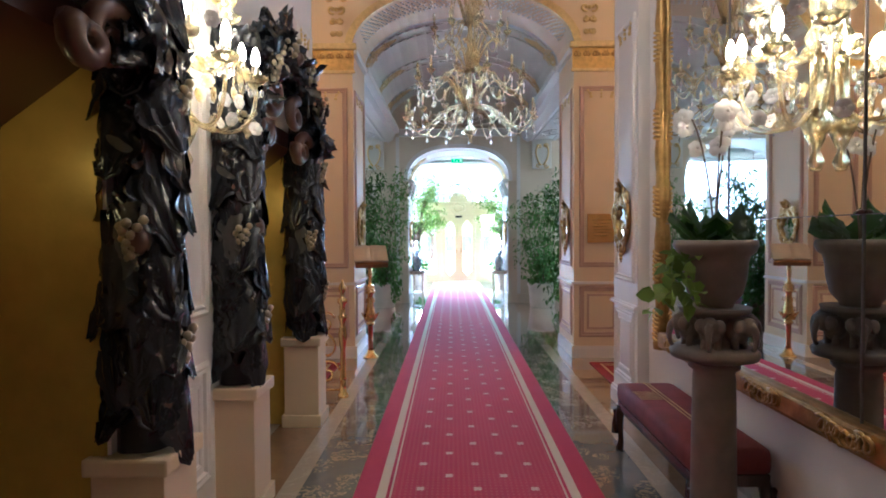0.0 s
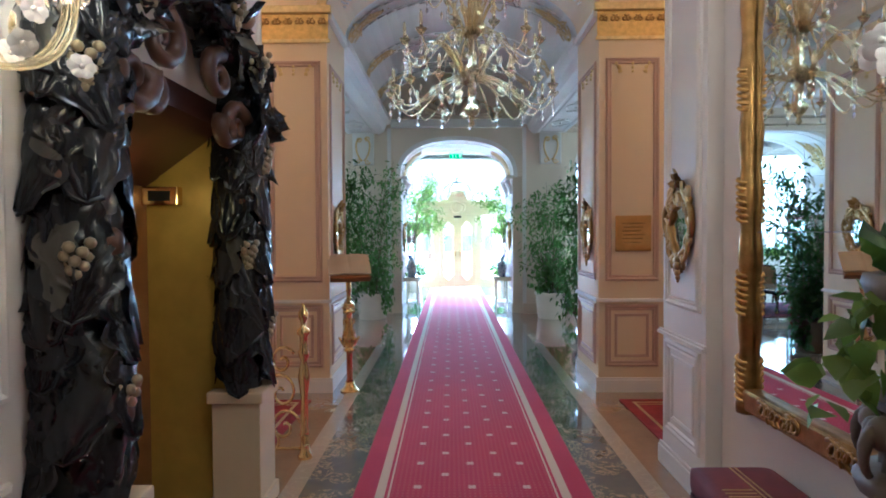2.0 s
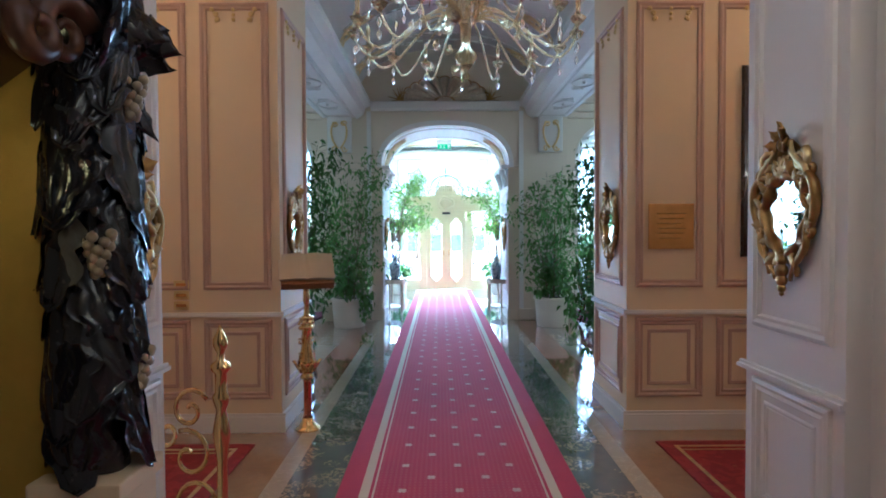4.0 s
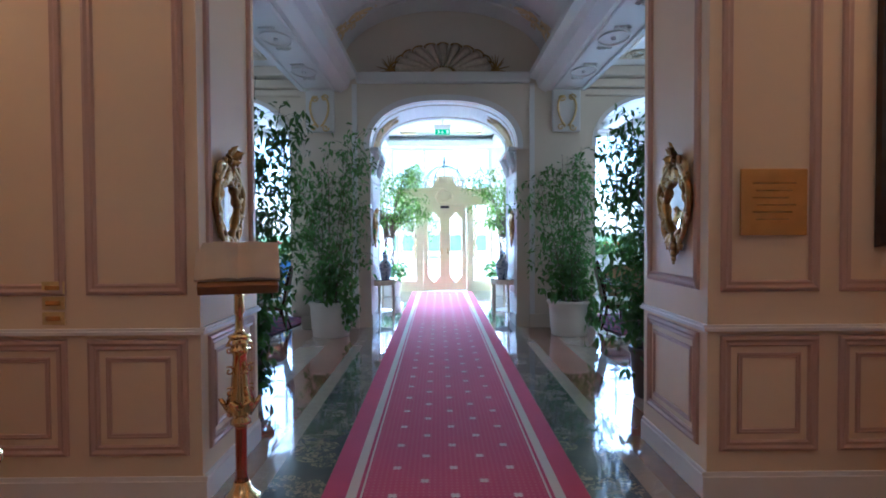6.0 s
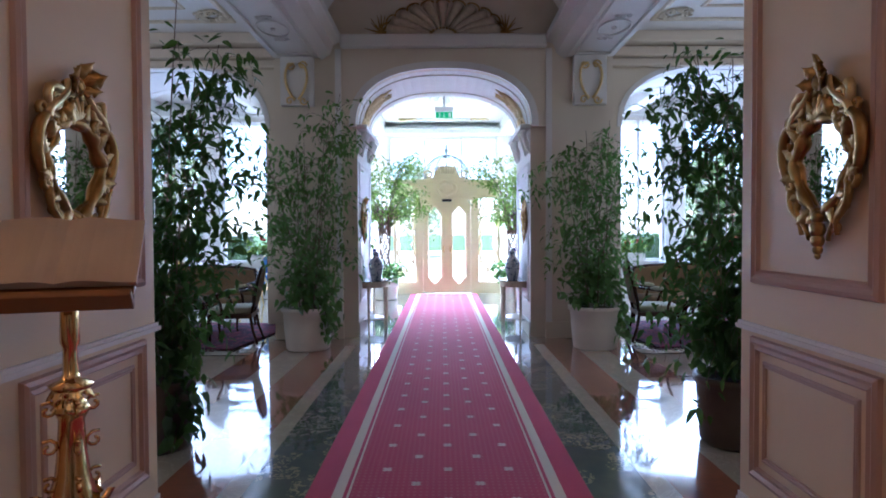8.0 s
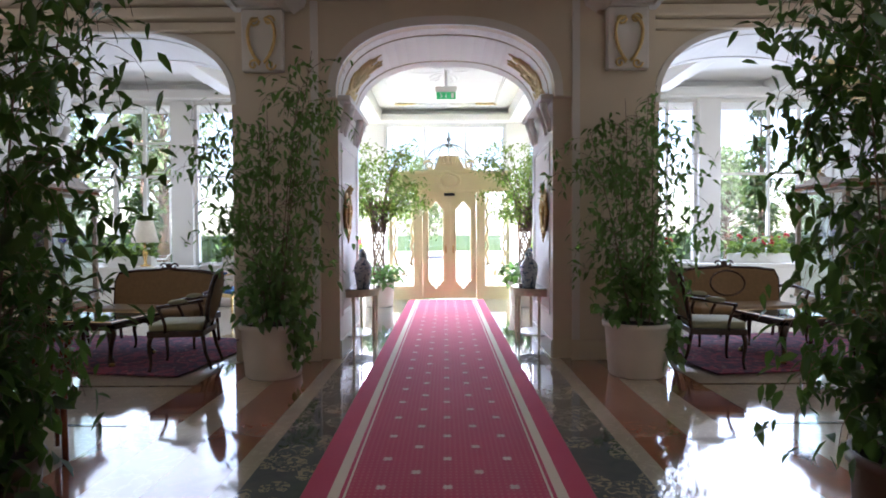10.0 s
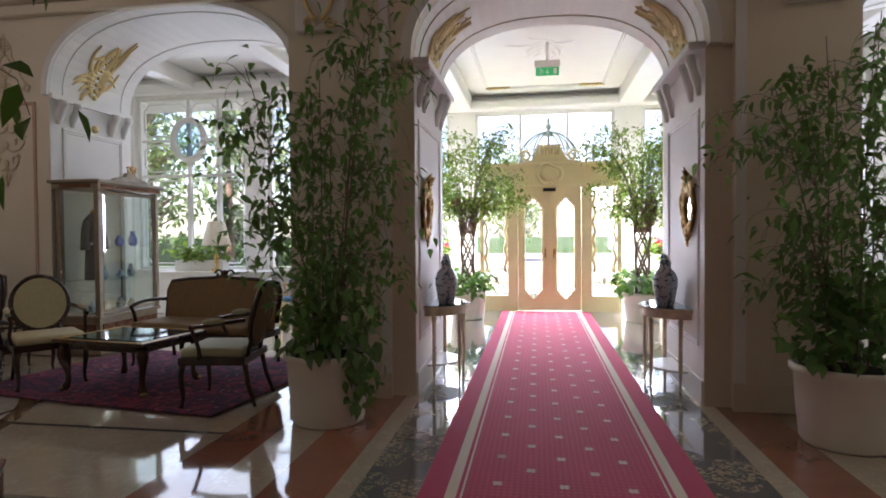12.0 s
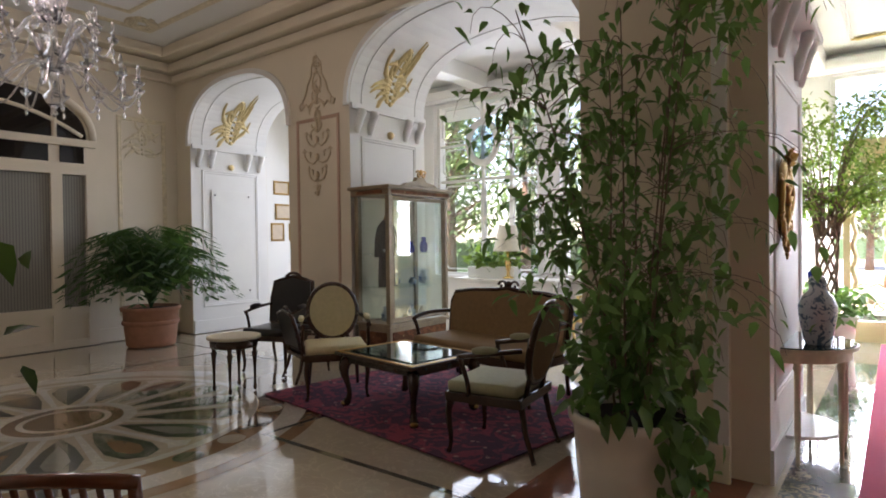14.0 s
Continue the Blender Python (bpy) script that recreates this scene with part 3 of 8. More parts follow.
structure("ceiling_hall", B(-10, 10, -3.2, 8.06, H1, H1 + 0.2), CREAM, "cream hall ceiling", "ceiling")

# ---- lobby: arcade wall, vault, side beams ----
bm = extrude_y(bmesh.new(), [(-1.37, 0), (-1.17, 0), *arc(-1.17, 1.17, 2.84, 3.60)[::-1], (1.17, 0), (1.37, 0), (1.37, 5.2), (-1.37, 5.2)], 14.22, 15.7)
extrude_y(bm, [(-1.37, 2.84), *arc(-1.17, 1.17, 2.84, 3.60)[::-1], (1.37, 2.84), (1.37, 5.2), (-1.37, 5.2)], 14.13, 14.2195)
for s in (-1, 1):
    box(bm, min(s * 1.37, s * 2.25), max(s * 1.37, s * 2.25), 14.13, 16.8, 0, 5.2)
structure("wall_arcade_centre", bm, GREYCREAM, "pale plaster arcade wall with the central arch", "wall")
for s in (-1, 1):
    side = "east" if s > 0 else "west"
    bm = bmesh.new()
    a0, a1 = sorted((s * 2.75, s * 5.77))
    arch_wall(bm, min(s * 2.25, s * 6.3), max(s * 2.25, s * 6.3), a0, a1, 3.05, 3.98, 5.2, 15.4, 16.8)
    b0, b1 = sorted((s * 6.92, s * 9.35))
    arch_wall(bm, min(s * 6.3, s * 10), max(s * 6.3, s * 10), b0, b1, 2.95, 3.80, 5.2, 15.4, 16.8)
    structure("wall_arcade_" + side, bm, GREYCREAM, "pale plaster arcade wall with two broad arches", "wall")
    structure("wall_lobby_" + side, B(min(s * 9.75, s * 10), max(s * 9.75, s * 10), 9.08, 15.4, 0, 5.2), GREYCREAM, "cream lobby end wall with panels", "wall")
    structure("wall_lobby_mouth_" + side, B(min(s * 2.3, s * 10), max(s * 2.3, s * 10), 9.08, 9.2, 0, 5.2), GREYCREAM, "cream lobby wall", "wall")
    # beam along the aisle: soffit at 3.75
    bm = B(min(s * 1.62, s * 2.25), max(s * 1.62, s * 2.25), 9.08, 14.13, 3.75, 4.4)
    structure("beam_" + side, bm, WHITE, "white plaster beam with a panelled soffit", "beam")
    structure("cornice_" + side, extrude_y(bmesh.new(), [(s * 1.62, 3.72), (s * 1.50, 3.80), (s * 1.46, 3.92), (s * 1.36, 3.96), (s * 1.36, 4.05), (s * 1.62, 4.05)], 9.08, 14.13), WHITE, "white moulded cornice under the vault", "cornice")
    structure("ceiling_lobby_" + side, B(min(s * 2.25, s * 10), max(s * 2.25, s * 10), 9.08, 15.4, 4.40, 4.6), WHITE, "white lobby ceiling with gilt mouldings", "ceiling")
# barrel vault
bm = bmesh.new()
under = arc(-1.62, 1.62, 4.05, 5.0, 28, 2.1)
extrude_y(bm, [*under, *[(x * 1.06, z + 0.12) for x, z in under[::-1]]], 9.08, 14.225)
structure("ceiling_vault", bm, WHITE, "white plaster barrel vault", "ceiling")

# ---- veranda ----
structure("ceiling_veranda", B(-14, 14, 15.7, 21.8, 4.25, 4.45), WHITE, "white veranda ceiling", "ceiling")
VY, EY = 19.1, 21.6


def window_wall(name, cols, y, x0, x1, sill, head, label):
    bm = B(x0, x1, y, y + 0.3, 0, sill)
    box(bm, x0, x1, y, y + 0.3, head, 4.25)
    for a, b in cols:
        box(bm, a, b, y - 0.03, y + 0.33, sill, head)
    structure(name, bm, WHITE, label, "wall")


bm = B(-2.4, 2.4, EY, EY + 0.3, 3.93, 4.25)
for s in (-1, 1):
    box(bm, min(s * 1.42, s * 2.4), max(s * 1.42, s * 2.4), EY, EY + 0.3, 0, 0.75)
    box(bm, min(s * 1.42, s * 1.95), max(s * 1.42, s * 1.95), EY - 0.03, EY + 0.33, 0.75, 3.93)
structure("wall_entrance", bm, WHITE, "white glazed entrance wall", "wall")
for s in (-1, 1):
    side = "east" if s > 0 else "west"
    cols = [tuple(sorted((s * a, s * b))) for a, b in ((4.85, 5.25), (7.4, 7.8), (10.2, 10.6), (2.4, 2.7))]
    window_wall("wall_veranda_" + side, cols, VY, min(s * 2.4, s * 14), max(s * 2.4, s * 14), 0.78, 3.93, "white glazed veranda wall")
    structure("wall_entrance_return_" + side, B(min(s * 2.4, s * 2.55), max(s * 2.4, s * 2.55), VY + 0.33, EY + 0.3, 0, 4.25), WHITE, "white return wall beside the entrance", "wall")
    structure("wall_veranda_end_" + side, B(min(s * 13.8, s * 14), max(s * 13.8, s * 14), 16.8, VY, 0, 4.25), WHITE, "plain white veranda end wall", "wall")
    structure("wall_behind_" + side, B(min(s * 10, s * 14), max(s * 10, s * 14), 16.5, 16.8, 0, 4.25), WHITE, "plain white veranda wall", "wall")
structure("ground", B(-300, 300, 21.9, 500, -0.4, -0.2), LAWN, "lawn outside the windows", "ground")

# ---- plants ----


def leaves(places, size, seed, droop=0.35, aspect=0.42):
    """One mesh of small folded leaves at the given places."""
    rnd = np.random.default_rng(seed)
    p = np.array(places, dtype=float)
    n = len(p)
    a = rnd.uniform(0, 2 * np.pi, n)
    el = rnd.normal(-droop, 0.45, n)
    d = np.stack([np.cos(a) * np.cos(el), np.sin(a) * np.cos(el), np.sin(el)], 1)
    side = np.cross(d, np.array([0, 0, 1.0]))
    side /= np.linalg.norm(side, axis=1, keepdims=True) + 1e-6
    up = np.cross(side, d)
    roll = rnd.normal(0, 0.6, n)[:, None]
    side, up = side * np.cos(roll) + up * np.sin(roll), up * np.cos(roll) - side * np.sin(roll)
    L = (size * rnd.uniform(0.65, 1.25, n))[:, None]
    w = L * aspect
    def at(t, k, lift):
        return p + t * L * d + k * 0.5 * w * side + lift * L * up - 0.16 * t * t * L * np.array([0, 0, 1.0])
    v = np.stack([at(0, 0, 0), at(0.28, 1, 0.07), at(0.28, -1, 0.07), at(0.3, 0, 0), at(0.64, 0.78, 0.05), at(0.64, -0.78, 0.05), at(0.66, 0, 0), at(1, 0, -0.03)], 1).reshape(-1, 3)
    i = (np.arange(n) * 8)[:, None]
    f = np.concatenate([i + np.array([t]) for t in ((0, 1, 3), (0, 3, 2), (1, 4, 6), (1, 6, 3), (3, 6, 5), (3, 5, 2), (4, 7, 6), (6, 7, 5))])
    return v, f


def leaf_part(name, places, size, seed, material, parent, label="", droop=0.35, aspect=0.42):
    v, f = leaves(places, size, seed, droop, aspect)
    me = bpy.data.meshes.new(name)
    me.from_pydata(v.tolist(), [], f.tolist())
    me.polygons.foreach_set("use_smooth", [True] * len(f))
    me.materials.append(material)
    ob = new(name, me)
    ob.parent = parent
    return tagged(ob, label, kind="stuff")


def big_pot(parent, r=0.28, h=0.52, material=None, ribs=0):
    bm = lathe(bmesh.new(), [(r * 0.80, 0), (r * 0.86, 0.02), (r * 0.93, h * 0.5), (r * 0.97, h - 0.06), (r * 1.05, h - 0.05), (r * 1.06, h - 0.01), (r * 1.02, h), (r * 0.95, h - 0.005), (r * 0.93, h - 0.05)], 32, rib=0.012, ribs=ribs)
    part("pot", bm, material or CERAMIC, parent)
    part("soil", lathe(bmesh.new(), [(r * 0.925, h - 0.07), (r * 0.92, h - 0.045)], 24), SOIL, parent)


def ficus(label, at, h0, h1, width, n, seed, pot=(0.28, 0.52), leaf=0.085, skirt=430, group="tall ficus plants", mat1=None, glaze=None, full=0.55):
    """Many thin stems with drooping side sprays; n leaves in the crown."""
    rnd = random.Random(seed)
    ob = empty("potted_ficus", label, "plant", group, at)
    big_pot(ob, *pot, glaze, ribs=14)
    z0 = pot[1] - 0.05
    places, stems = [], bmesh.new()
    twigs = []
    for i in range(7):
        a = i * 0.9 + rnd.uniform(-0.4, 0.4)
        r0, r1 = 0.05 + 0.06 * rnd.random(), width * rnd.uniform(0.15, 0.9)
        ztop = h1 * rnd.uniform(0.70, 1.0)
        p = curve((r0 * math.cos(a), r0 * math.sin(a), z0), (r0 * 1.6 * math.cos(a), r0 * 1.6 * math.sin(a), z0 + 0.5), (r1 * 0.6 * math.cos(a), r1 * 0.6 * math.sin(a), ztop * 0.7), (r1 * math.cos(a), r1 * math.sin(a), ztop), 14)
        tube(stems, p, [0.0065 * (1 - 0.75 * k / 14) + 0.0012 for k in range(15)], 5)
        for j in range(30):
            q = p[min(14, int(rnd.uniform(0.10, 1.0) * 14))]
            if q.z < h0:
                continue
            t = (q.z - h0) / (h1 - h0)
            b, ln = a + rnd.gauss(0, 1.3), width * rnd.uniform(0.25, 0.95) * (1.05 - full * abs(t - 0.35))
            e = q + Vector((math.cos(b) * ln, math.sin(b) * ln, rnd.uniform(-0.12, 0.20)))
            tw = curve(q, q + (e - q) * 0.4 + Vector((0, 0, 0.11)), e + Vector((0, 0, 0.06)), e - Vector((0, 0, 0.14)), 6)
            tube(stems, tw, [0.003, 0.0026, 0.0022, 0.002, 0.0016, 0.0014, 0.0012], 4)
            twigs.append(tw)
    for i in range(n):
        tw = rnd.choice(twigs)
        c = tw[rnd.randint(1, 6)]
        places.append((c.x + rnd.gauss(0, 0.055), c.y + rnd.gauss(0, 0.055), c.z + rnd.gauss(0, 0.06)))
    part("branching_stem", stems, BARK, ob, "thin grey-brown stems")
    leaf_part("crown", places, leaf, seed, mat1 or LEAF, ob, "airy crown of small pointed leaves", 0.6)
    low = []
    for i in range(skirt):
        a, r = rnd.uniform(0, 6.28), pot[0] * rnd.uniform(0.1, 1.25)
        low.append((r * math.cos(a), r * math.sin(a), pot[1] + 0.04 + rnd.uniform(0.0, 0.50) * (1.25 - r / pot[0] * 0.5)))
    leaf_part("underplanting", low, 0.115, seed + 5, mat1 or LEAF, ob, "broad leaves under the stems", 0.5, 0.6)
    low = []
    for i in range(3):
        a = -0.75 + 0.3 * i + rnd.uniform(-0.1, 0.1)
        for j in range(22):
            low.append((pot[0] * 1.12 * math.cos(a) + rnd.gauss(0, 0.035), pot[0] * 1.12 * math.sin(a) + rnd.gauss(0, 0.035), pot[1] + 0.05 - j * 0.019))
    leaf_part("trailing_ivy", low, 0.10, seed + 6, mat1 or LEAF, ob, "ivy trailing over the pot's rim", 0.7, 0.65)
    return ob


# beside the arcade piers
ficus("tall ficus in a ribbed white pot beside the arcade pier", (-1.69, 13.50, 0), 0.85, 3.15, 0.70, 1750, 3, (0.31, 0.52), 0.088, 330, "ficus by the arcade")
ficus("tall ficus in a ribbed white pot by the arcade", (1.85, 13.48, 0), 0.85, 3.05, 0.70, 1700, 8, (0.31, 0.52), 0.088, 330, "ficus by the arcade")
# taller ones just past the lobby's mouth; leaf and pot colours hold their shade
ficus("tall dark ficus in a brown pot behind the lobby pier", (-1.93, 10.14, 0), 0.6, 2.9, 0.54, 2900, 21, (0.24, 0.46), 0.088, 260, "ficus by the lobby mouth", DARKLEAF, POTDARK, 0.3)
ficus("tall ficus with shade-darkened leaf and brown pot colours by the lobby mouth", (1.92, 10.16, 0), 0.6, 2.9, 0.58, 3200, 34, (0.24, 0.46), 0.088, 260, "ficus by the lobby mouth", DARKLEAF, POTDARK, 0.3)


def braided_ficus(at, seed):
    rnd = random.Random(seed)
    ob = empty("braided_ficus", "ficus with braided trunk in a white pot beside the entrance", "plant", "plants by the entrance", at)
    big_pot(ob, 0.30, 0.46, ribs=0)
    for k in range(8):
        bm = tube(bmesh.new(), [((0.10 + 0.10 * t ** 3) * math.cos(6.0 * t * (1 if k % 2 else -1) + k * 0.785), (0.10 + 0.10 * t ** 3) * math.sin(6.0 * t * (1 if k % 2 else -1) + k * 0.785), 0.4 + 1.6 * t) for t in [i / 20 for i in range(21)]], 0.016, 6)
        part("trunk_strand", bm, BARK, ob, "twisted pale grey strand of the braided trunk")
    places = []
    for i in range(58):
        a, t = rnd.uniform(0, 6.28), rnd.random()
        z = 1.62 + 1.5 * t
        r = (0.25 + 0.62 * math.sqrt(rnd.random())) * (0.62 + 0.75 * math.sin(math.pi * (0.12 + 0.74 * t)) ** 1.2) * 1.0
        e = Vector((r * math.cos(a), r * math.sin(a), z))
        tw = curve((0.1 * math.cos(a), 0.1 * math.sin(a), 1.4), (e.x * 0.15, e.y * 0.15, 1.5 + (z - 1.5) * 0.7), (e.x * 0.7, e.y * 0.7, z + 0.12), e, 7)
        part("branch", tube(bmesh.new(), tw, [0.012, 0.010, 0.008, 0.006, 0.005, 0.004, 0.003, 0.002], 4), BARK, ob)
        for k in range(80):
            c = tw[rnd.randint(3, 7)]
            places.append((c.x + rnd.gauss(0, 0.10), c.y + rnd.gauss(0, 0.10), c.z + rnd.gauss(0, 0.065)))
    leaf_part("crown", places, 0.078, seed, LIGHTLEAF, ob, "loose crown with backlight put into its yellow-green colour")
    low = [(0.45 * math.sqrt(rnd.random()) * math.cos(a), 0.45 * math.sqrt(rnd.random()) * math.sin(a), 0.44 + rnd.uniform(0, 0.34)) for a in [rnd.uniform(0, 6.28) for i in range(300)]]
    leaf_part("underplanting", low, 0.15, seed + 1, LEAF, ob, "low broad leaves in the pot", 0.2, 0.5)
    return ob


braided_ficus((-1.27, 18.95, 0), 51)
braided_ficus((1.50, 18.95, 0), 52)


def palm(at):
    rnd = random.Random(77)
    ob = empty("potted_palm", "dark green palm in a terracotta pot by the panelled wall", "plant", "", at)
    big_pot(ob, 0.37, 0.55, TERRA, 0)
    part("pot_band", lathe(bmesh.new(), [(0.358, 0.30), (0.372, 0.31), (0.372, 0.35), (0.362, 0.36)], 28), TERRA, ob, "moulded terracotta band")
    v, f, stems = [], [], bmesh.new()
    for i in range(64):
        a, reach, rise = rnd.uniform(0, 6.28), rnd.uniform(0.5, 1.2), rnd.uniform(0.6, 1.45)
        d = Vector((math.cos(a), math.sin(a), 0))
        pts = curve((0, 0, 0.5), d * reach * 0.15 + Vector((0, 0, 0.5 + rise)), d * reach * 0.7 + Vector((0, 0, 0.6 + rise)), d * reach + Vector((0, 0, 0.45 + rise * 0.35)), 14)
        tube(stems, pts, [0.008 * (1 - 0.8 * k / 14) for k in range(15)], 4)
        for k in range(3, 15):
            for s in (-1, 1):
                sd = d.cross(Vector((0, 0, 1))) * s
                ln = 0.30 * math.sin(math.pi * (k + 1) / 17) + 0.05
                p = pts[k]
                tip = p + sd * ln * 0.75 + d * ln * 0.5 - Vector((0, 0, ln * 0.35))
                w = (pts[k] - pts[k - 1]) * 0.5
                b = len(v)
                v += [tuple(p), tuple(p + (tip - p) * 0.5 + w * 0.45 + Vector((0, 0, 0.012))), tuple(tip), tuple(p + (tip - p) * 0.5 - w * 0.35)]
                f += [(b, b + 1, b + 2), (b, b + 2, b + 3)]
    me = bpy.data.meshes.new("fronds")
    me.from_pydata(v, [], f)
    me.materials.append(PALMLEAF)
    o = tagged(new("frond", me), kind="stuff")
    o.parent = ob
    tagged(mesh_ob("stalk", stems, PALMLEAF, ob), kind="stuff")


palm((-8.95, 14.55, 0))

# ---- small gilt mirrors ----


def carved_leaf(bm, c, u, out, size, mi=0):
    """A pointed, veined leaf that curls away from the shaft."""
    c, u, out = Vector(c), Vector(u).normalized(), Vector(out).normalized()
    sd = u.cross(out).normalized()
    rows = []
    cols = (-1, -0.7, -0.38, 0, 0.38, 0.7, 1)
    for i in range(11):
        t = i / 10
        w = size * 0.42 * (t + 0.12) ** 0.5 * (1 - t) ** 0.75 * 1.75 * (1.25 if i % 3 == 1 else 0.9 if i % 3 else 0.75)
        mid = c + u * size * t + out * size * (0.16 * math.sin(2.2 * t) + 0.10 * t ** 4)
        rows.append([bm.verts.new(mid + sd * w * k + u * size * 0.16 * abs(k) * (1 - t) + out * size * (-0.16 * k * k + (0.045 if j % 2 else 0.0))) for j, k in enumerate(cols)])
    for a, b in zip(rows, rows[1:]):
        for k in range(6):
            f = bm.faces.new((a[k], a[k + 1], b[k + 1], b[k]))
            f.material_index, f.smooth = mi, True


def small_mirror(at, rz, group="gilt wall mirrors", label="small rococo mirror in a carved gilt frame", s=1.0):
    """Hangs in the xz plane, facing -y."""
    ob = empty("gilt_mirror", label, "mirror", group, at, rz)
    out = []
    for i in range(48):
        a = 2 * math.pi * i / 48
        ca, sa = math.cos(a), math.sin(a)
        w = 0.165 * (1 + 0.13 * math.cos(3 * a + 1.57)) if sa > 0 else 0.165 * (1 - 0.40 * sa * sa)
        out.append((s * w * ca * (1 - 0.08 * abs(math.sin(4 * a))), s * (0.135 if sa > 0 else 0.20) * sa + 0.01))
    g = bmesh.new()
    extrude_y(g, out, -0.016, -0.010)
    part("glass", g, MIRROR, ob, "mottled mirror glass")
    bk = bmesh.new()
    extrude_y(bk, [(x * 1.30, z * 1.22) for x, z in out], -0.009, -0.002)
    part("backing", bk, OLDGOLD, ob, "gilt backing board")
    cb = bmesh.new()
    extrude_y(cb, [(0.13 * s, 0.14 * s), (0.15 * s, 0.20 * s), (0.10 * s, 0.26 * s), (0.03 * s, 0.31 * s), (-0.03 * s, 0.31 * s), (-0.10 * s, 0.26 * s), (-0.15 * s, 0.20 * s), (-0.13 * s, 0.14 * s)], -0.014, -0.0095)
    part("crest_board", cb, OLDGOLD, ob, "gilt crest board")
    fr = bmesh.new()
    ring = [Vector((x * 1.07, -0.024, z * 1.06)) for x, z in out]
    tube(fr, ring + [ring[0], ring[1]], [s * (0.020 + 0.006 * math.sin(1.31 * i)) for i in range(len(ring) + 2)], 8)
    part("carved_frame", fr, OLDGOLD, ob, "carved gilt frame", True)
    for i in range(0, 48, 3):
        x, z = out[i]
        o = Vector((x, 0, z - 0.01)).normalized()
        t = Vector((-o.z, 0, o.x)) * (1 if x > 0 else -1)
        lf = bmesh.new()
        carved_leaf(lf, (x * 1.06, -0.034, z * 1.05), t * 0.8 + o * (0.9 if i % 2 else 0.5), (o.x * 0.3, -1, o.z * 0.3), s * (0.085 if i % 2 else 0.066))
        part("frame_leaf", lf, OLDGOLD if i % 4 else PALEGOLD, ob, "", True)
    for k in (-1, 1):
        sc = bmesh.new()
        tube(sc, curve((k * 0.09 * s, -0.030, 0.15 * s), (k * 0.26 * s, -0.042, 0.20 * s), (k * 0.26 * s, -0.036, -0.02 * s), (k * 0.17 * s, -0.030, -0.09 * s), 14), [s * (0.010 + 0.012 * math.sin(math.pi * j / 14)) for j in range(15)], 8)
        tube(sc, spiral((k * 0.11 * s, -0.032, 0.145 * s), 0.028 * s, 0.006, k * 1.3, 1.2, (1, 0, 0), (0, 0, 1), 14), [s * (0.015 - 0.0006 * j) for j in range(15)], 7)
        tube(sc, spiral((k * 0.175 * s, -0.030, -0.085 * s), 0.034 * s, 0.006, -k * 1.2, 0.4, (1, 0, 0), (0, 0, 1), 12), s * 0.013, 7)
        part("side_scroll", sc, OLDGOLD, ob, "thick gilt scroll", True)
        sc = bmesh.new()
        tube(sc, curve((k * 0.17 * s, -0.035, -0.10 * s), (k * 0.19 * s, -0.042, -0.21 * s), (k * 0.08 * s, -0.036, -0.20 * s), (k * 0.055 * s, -0.030, -0.30 * s), 12), [s * (0.016 - 0.0005 * j) for j in range(13)], 7)
        tube(sc, curve((k * 0.15 * s, -0.032, -0.15 * s), (k * 0.12 * s, -0.042, -0.19 * s), (k * 0.10 * s, -0.042, -0.24 * s), (k * 0.105 * s, -0.030, -0.28 * s), 10), s * 0.010, 6)
        part("lower_scroll", sc, OLDGOLD, ob, "", True)
        sc = bmesh.new()
        tube(sc, curve((k * 0.17 * s, -0.035, 0.13 * s), (k * 0.19 * s, -0.042, 0.21 * s), (k * 0.06 * s, -0.042, 0.20 * s), (k * 0.05 * s, -0.032, 0.30 * s), 14), [s * (0.018 - 0.0005 * j) for j in range(15)], 7)
        tube(sc, spiral((k * 0.125 * s, -0.032, 0.215 * s), 0.050 * s, 0.008, -k * 1.4, 1.0, (1, 0, 0), (0, 0, 1), 14), [s * (0.018 - 0.0007 * j) for j in range(15)], 7)
        part("crest_scroll", sc, PALEGOLD, ob, "pale gilt crest scroll", True)
        for x, z, r, ph in ((0.21, 0.08, 0.026, 0.3), (0.215, -0.01, 0.024, 2.0), (0.15, -0.17, 0.024, 1.0), (0.10, -0.25, 0.022, 2.6), (0.19, 0.17, 0.026, 4.0)):
            sc = bmesh.new()
            tube(sc, spiral((k * x * s, -0.030, z * s), r * s, 0.005, k * 1.2, ph, (1, 0, 0), (0, 0, 1), 10), [s * (0.012 - 0.0006 * j) for j in range(11)], 6)
            part("curl", sc, OLDGOLD, ob, "", True)
    pm = bmesh.new()
    for j in range(5):
        a = (j - 2) * 0.38
        tube(pm, curve((0, -0.03, 0.15 * s), (0.02 * s * math.sin(a), -0.036, 0.18 * s), (0.06 * s * math.sin(a), -0.036, 0.20 * s), (0.09 * s * math.sin(a), -0.03, (0.16 + 0.085 * math.cos(a)) * s), 7), [s * (0.007 + 0.004 * math.sin(0.45 * i)) for i in range(8)], 6)
    part("palmette", pm, PALEGOLD, ob, "pale gilt palmette", True)
    cr = bmesh.new()
    for u, ln in (((0.8, -0.5, 0.5), 0.11), ((0.35, -0.3, 1), 0.10), ((-0.5, -0.3, 0.7), 0.08), ((0.9, -0.4, -0.1), 0.09), ((-0.8, -0.4, 0.0), 0.08)):
        carved_leaf(cr, (0, -0.030, 0.29 * s), u, (0, -1, 0.2), ln * s)
    blob(cr, (0, -0.036, 0.29 * s), 0.032 * s, 1, 0.7, 1, 6)
    part("leaf_spray", cr, OLDGOLD, ob, "gilt carved leaf spray", True)
    ft = bmesh.new()
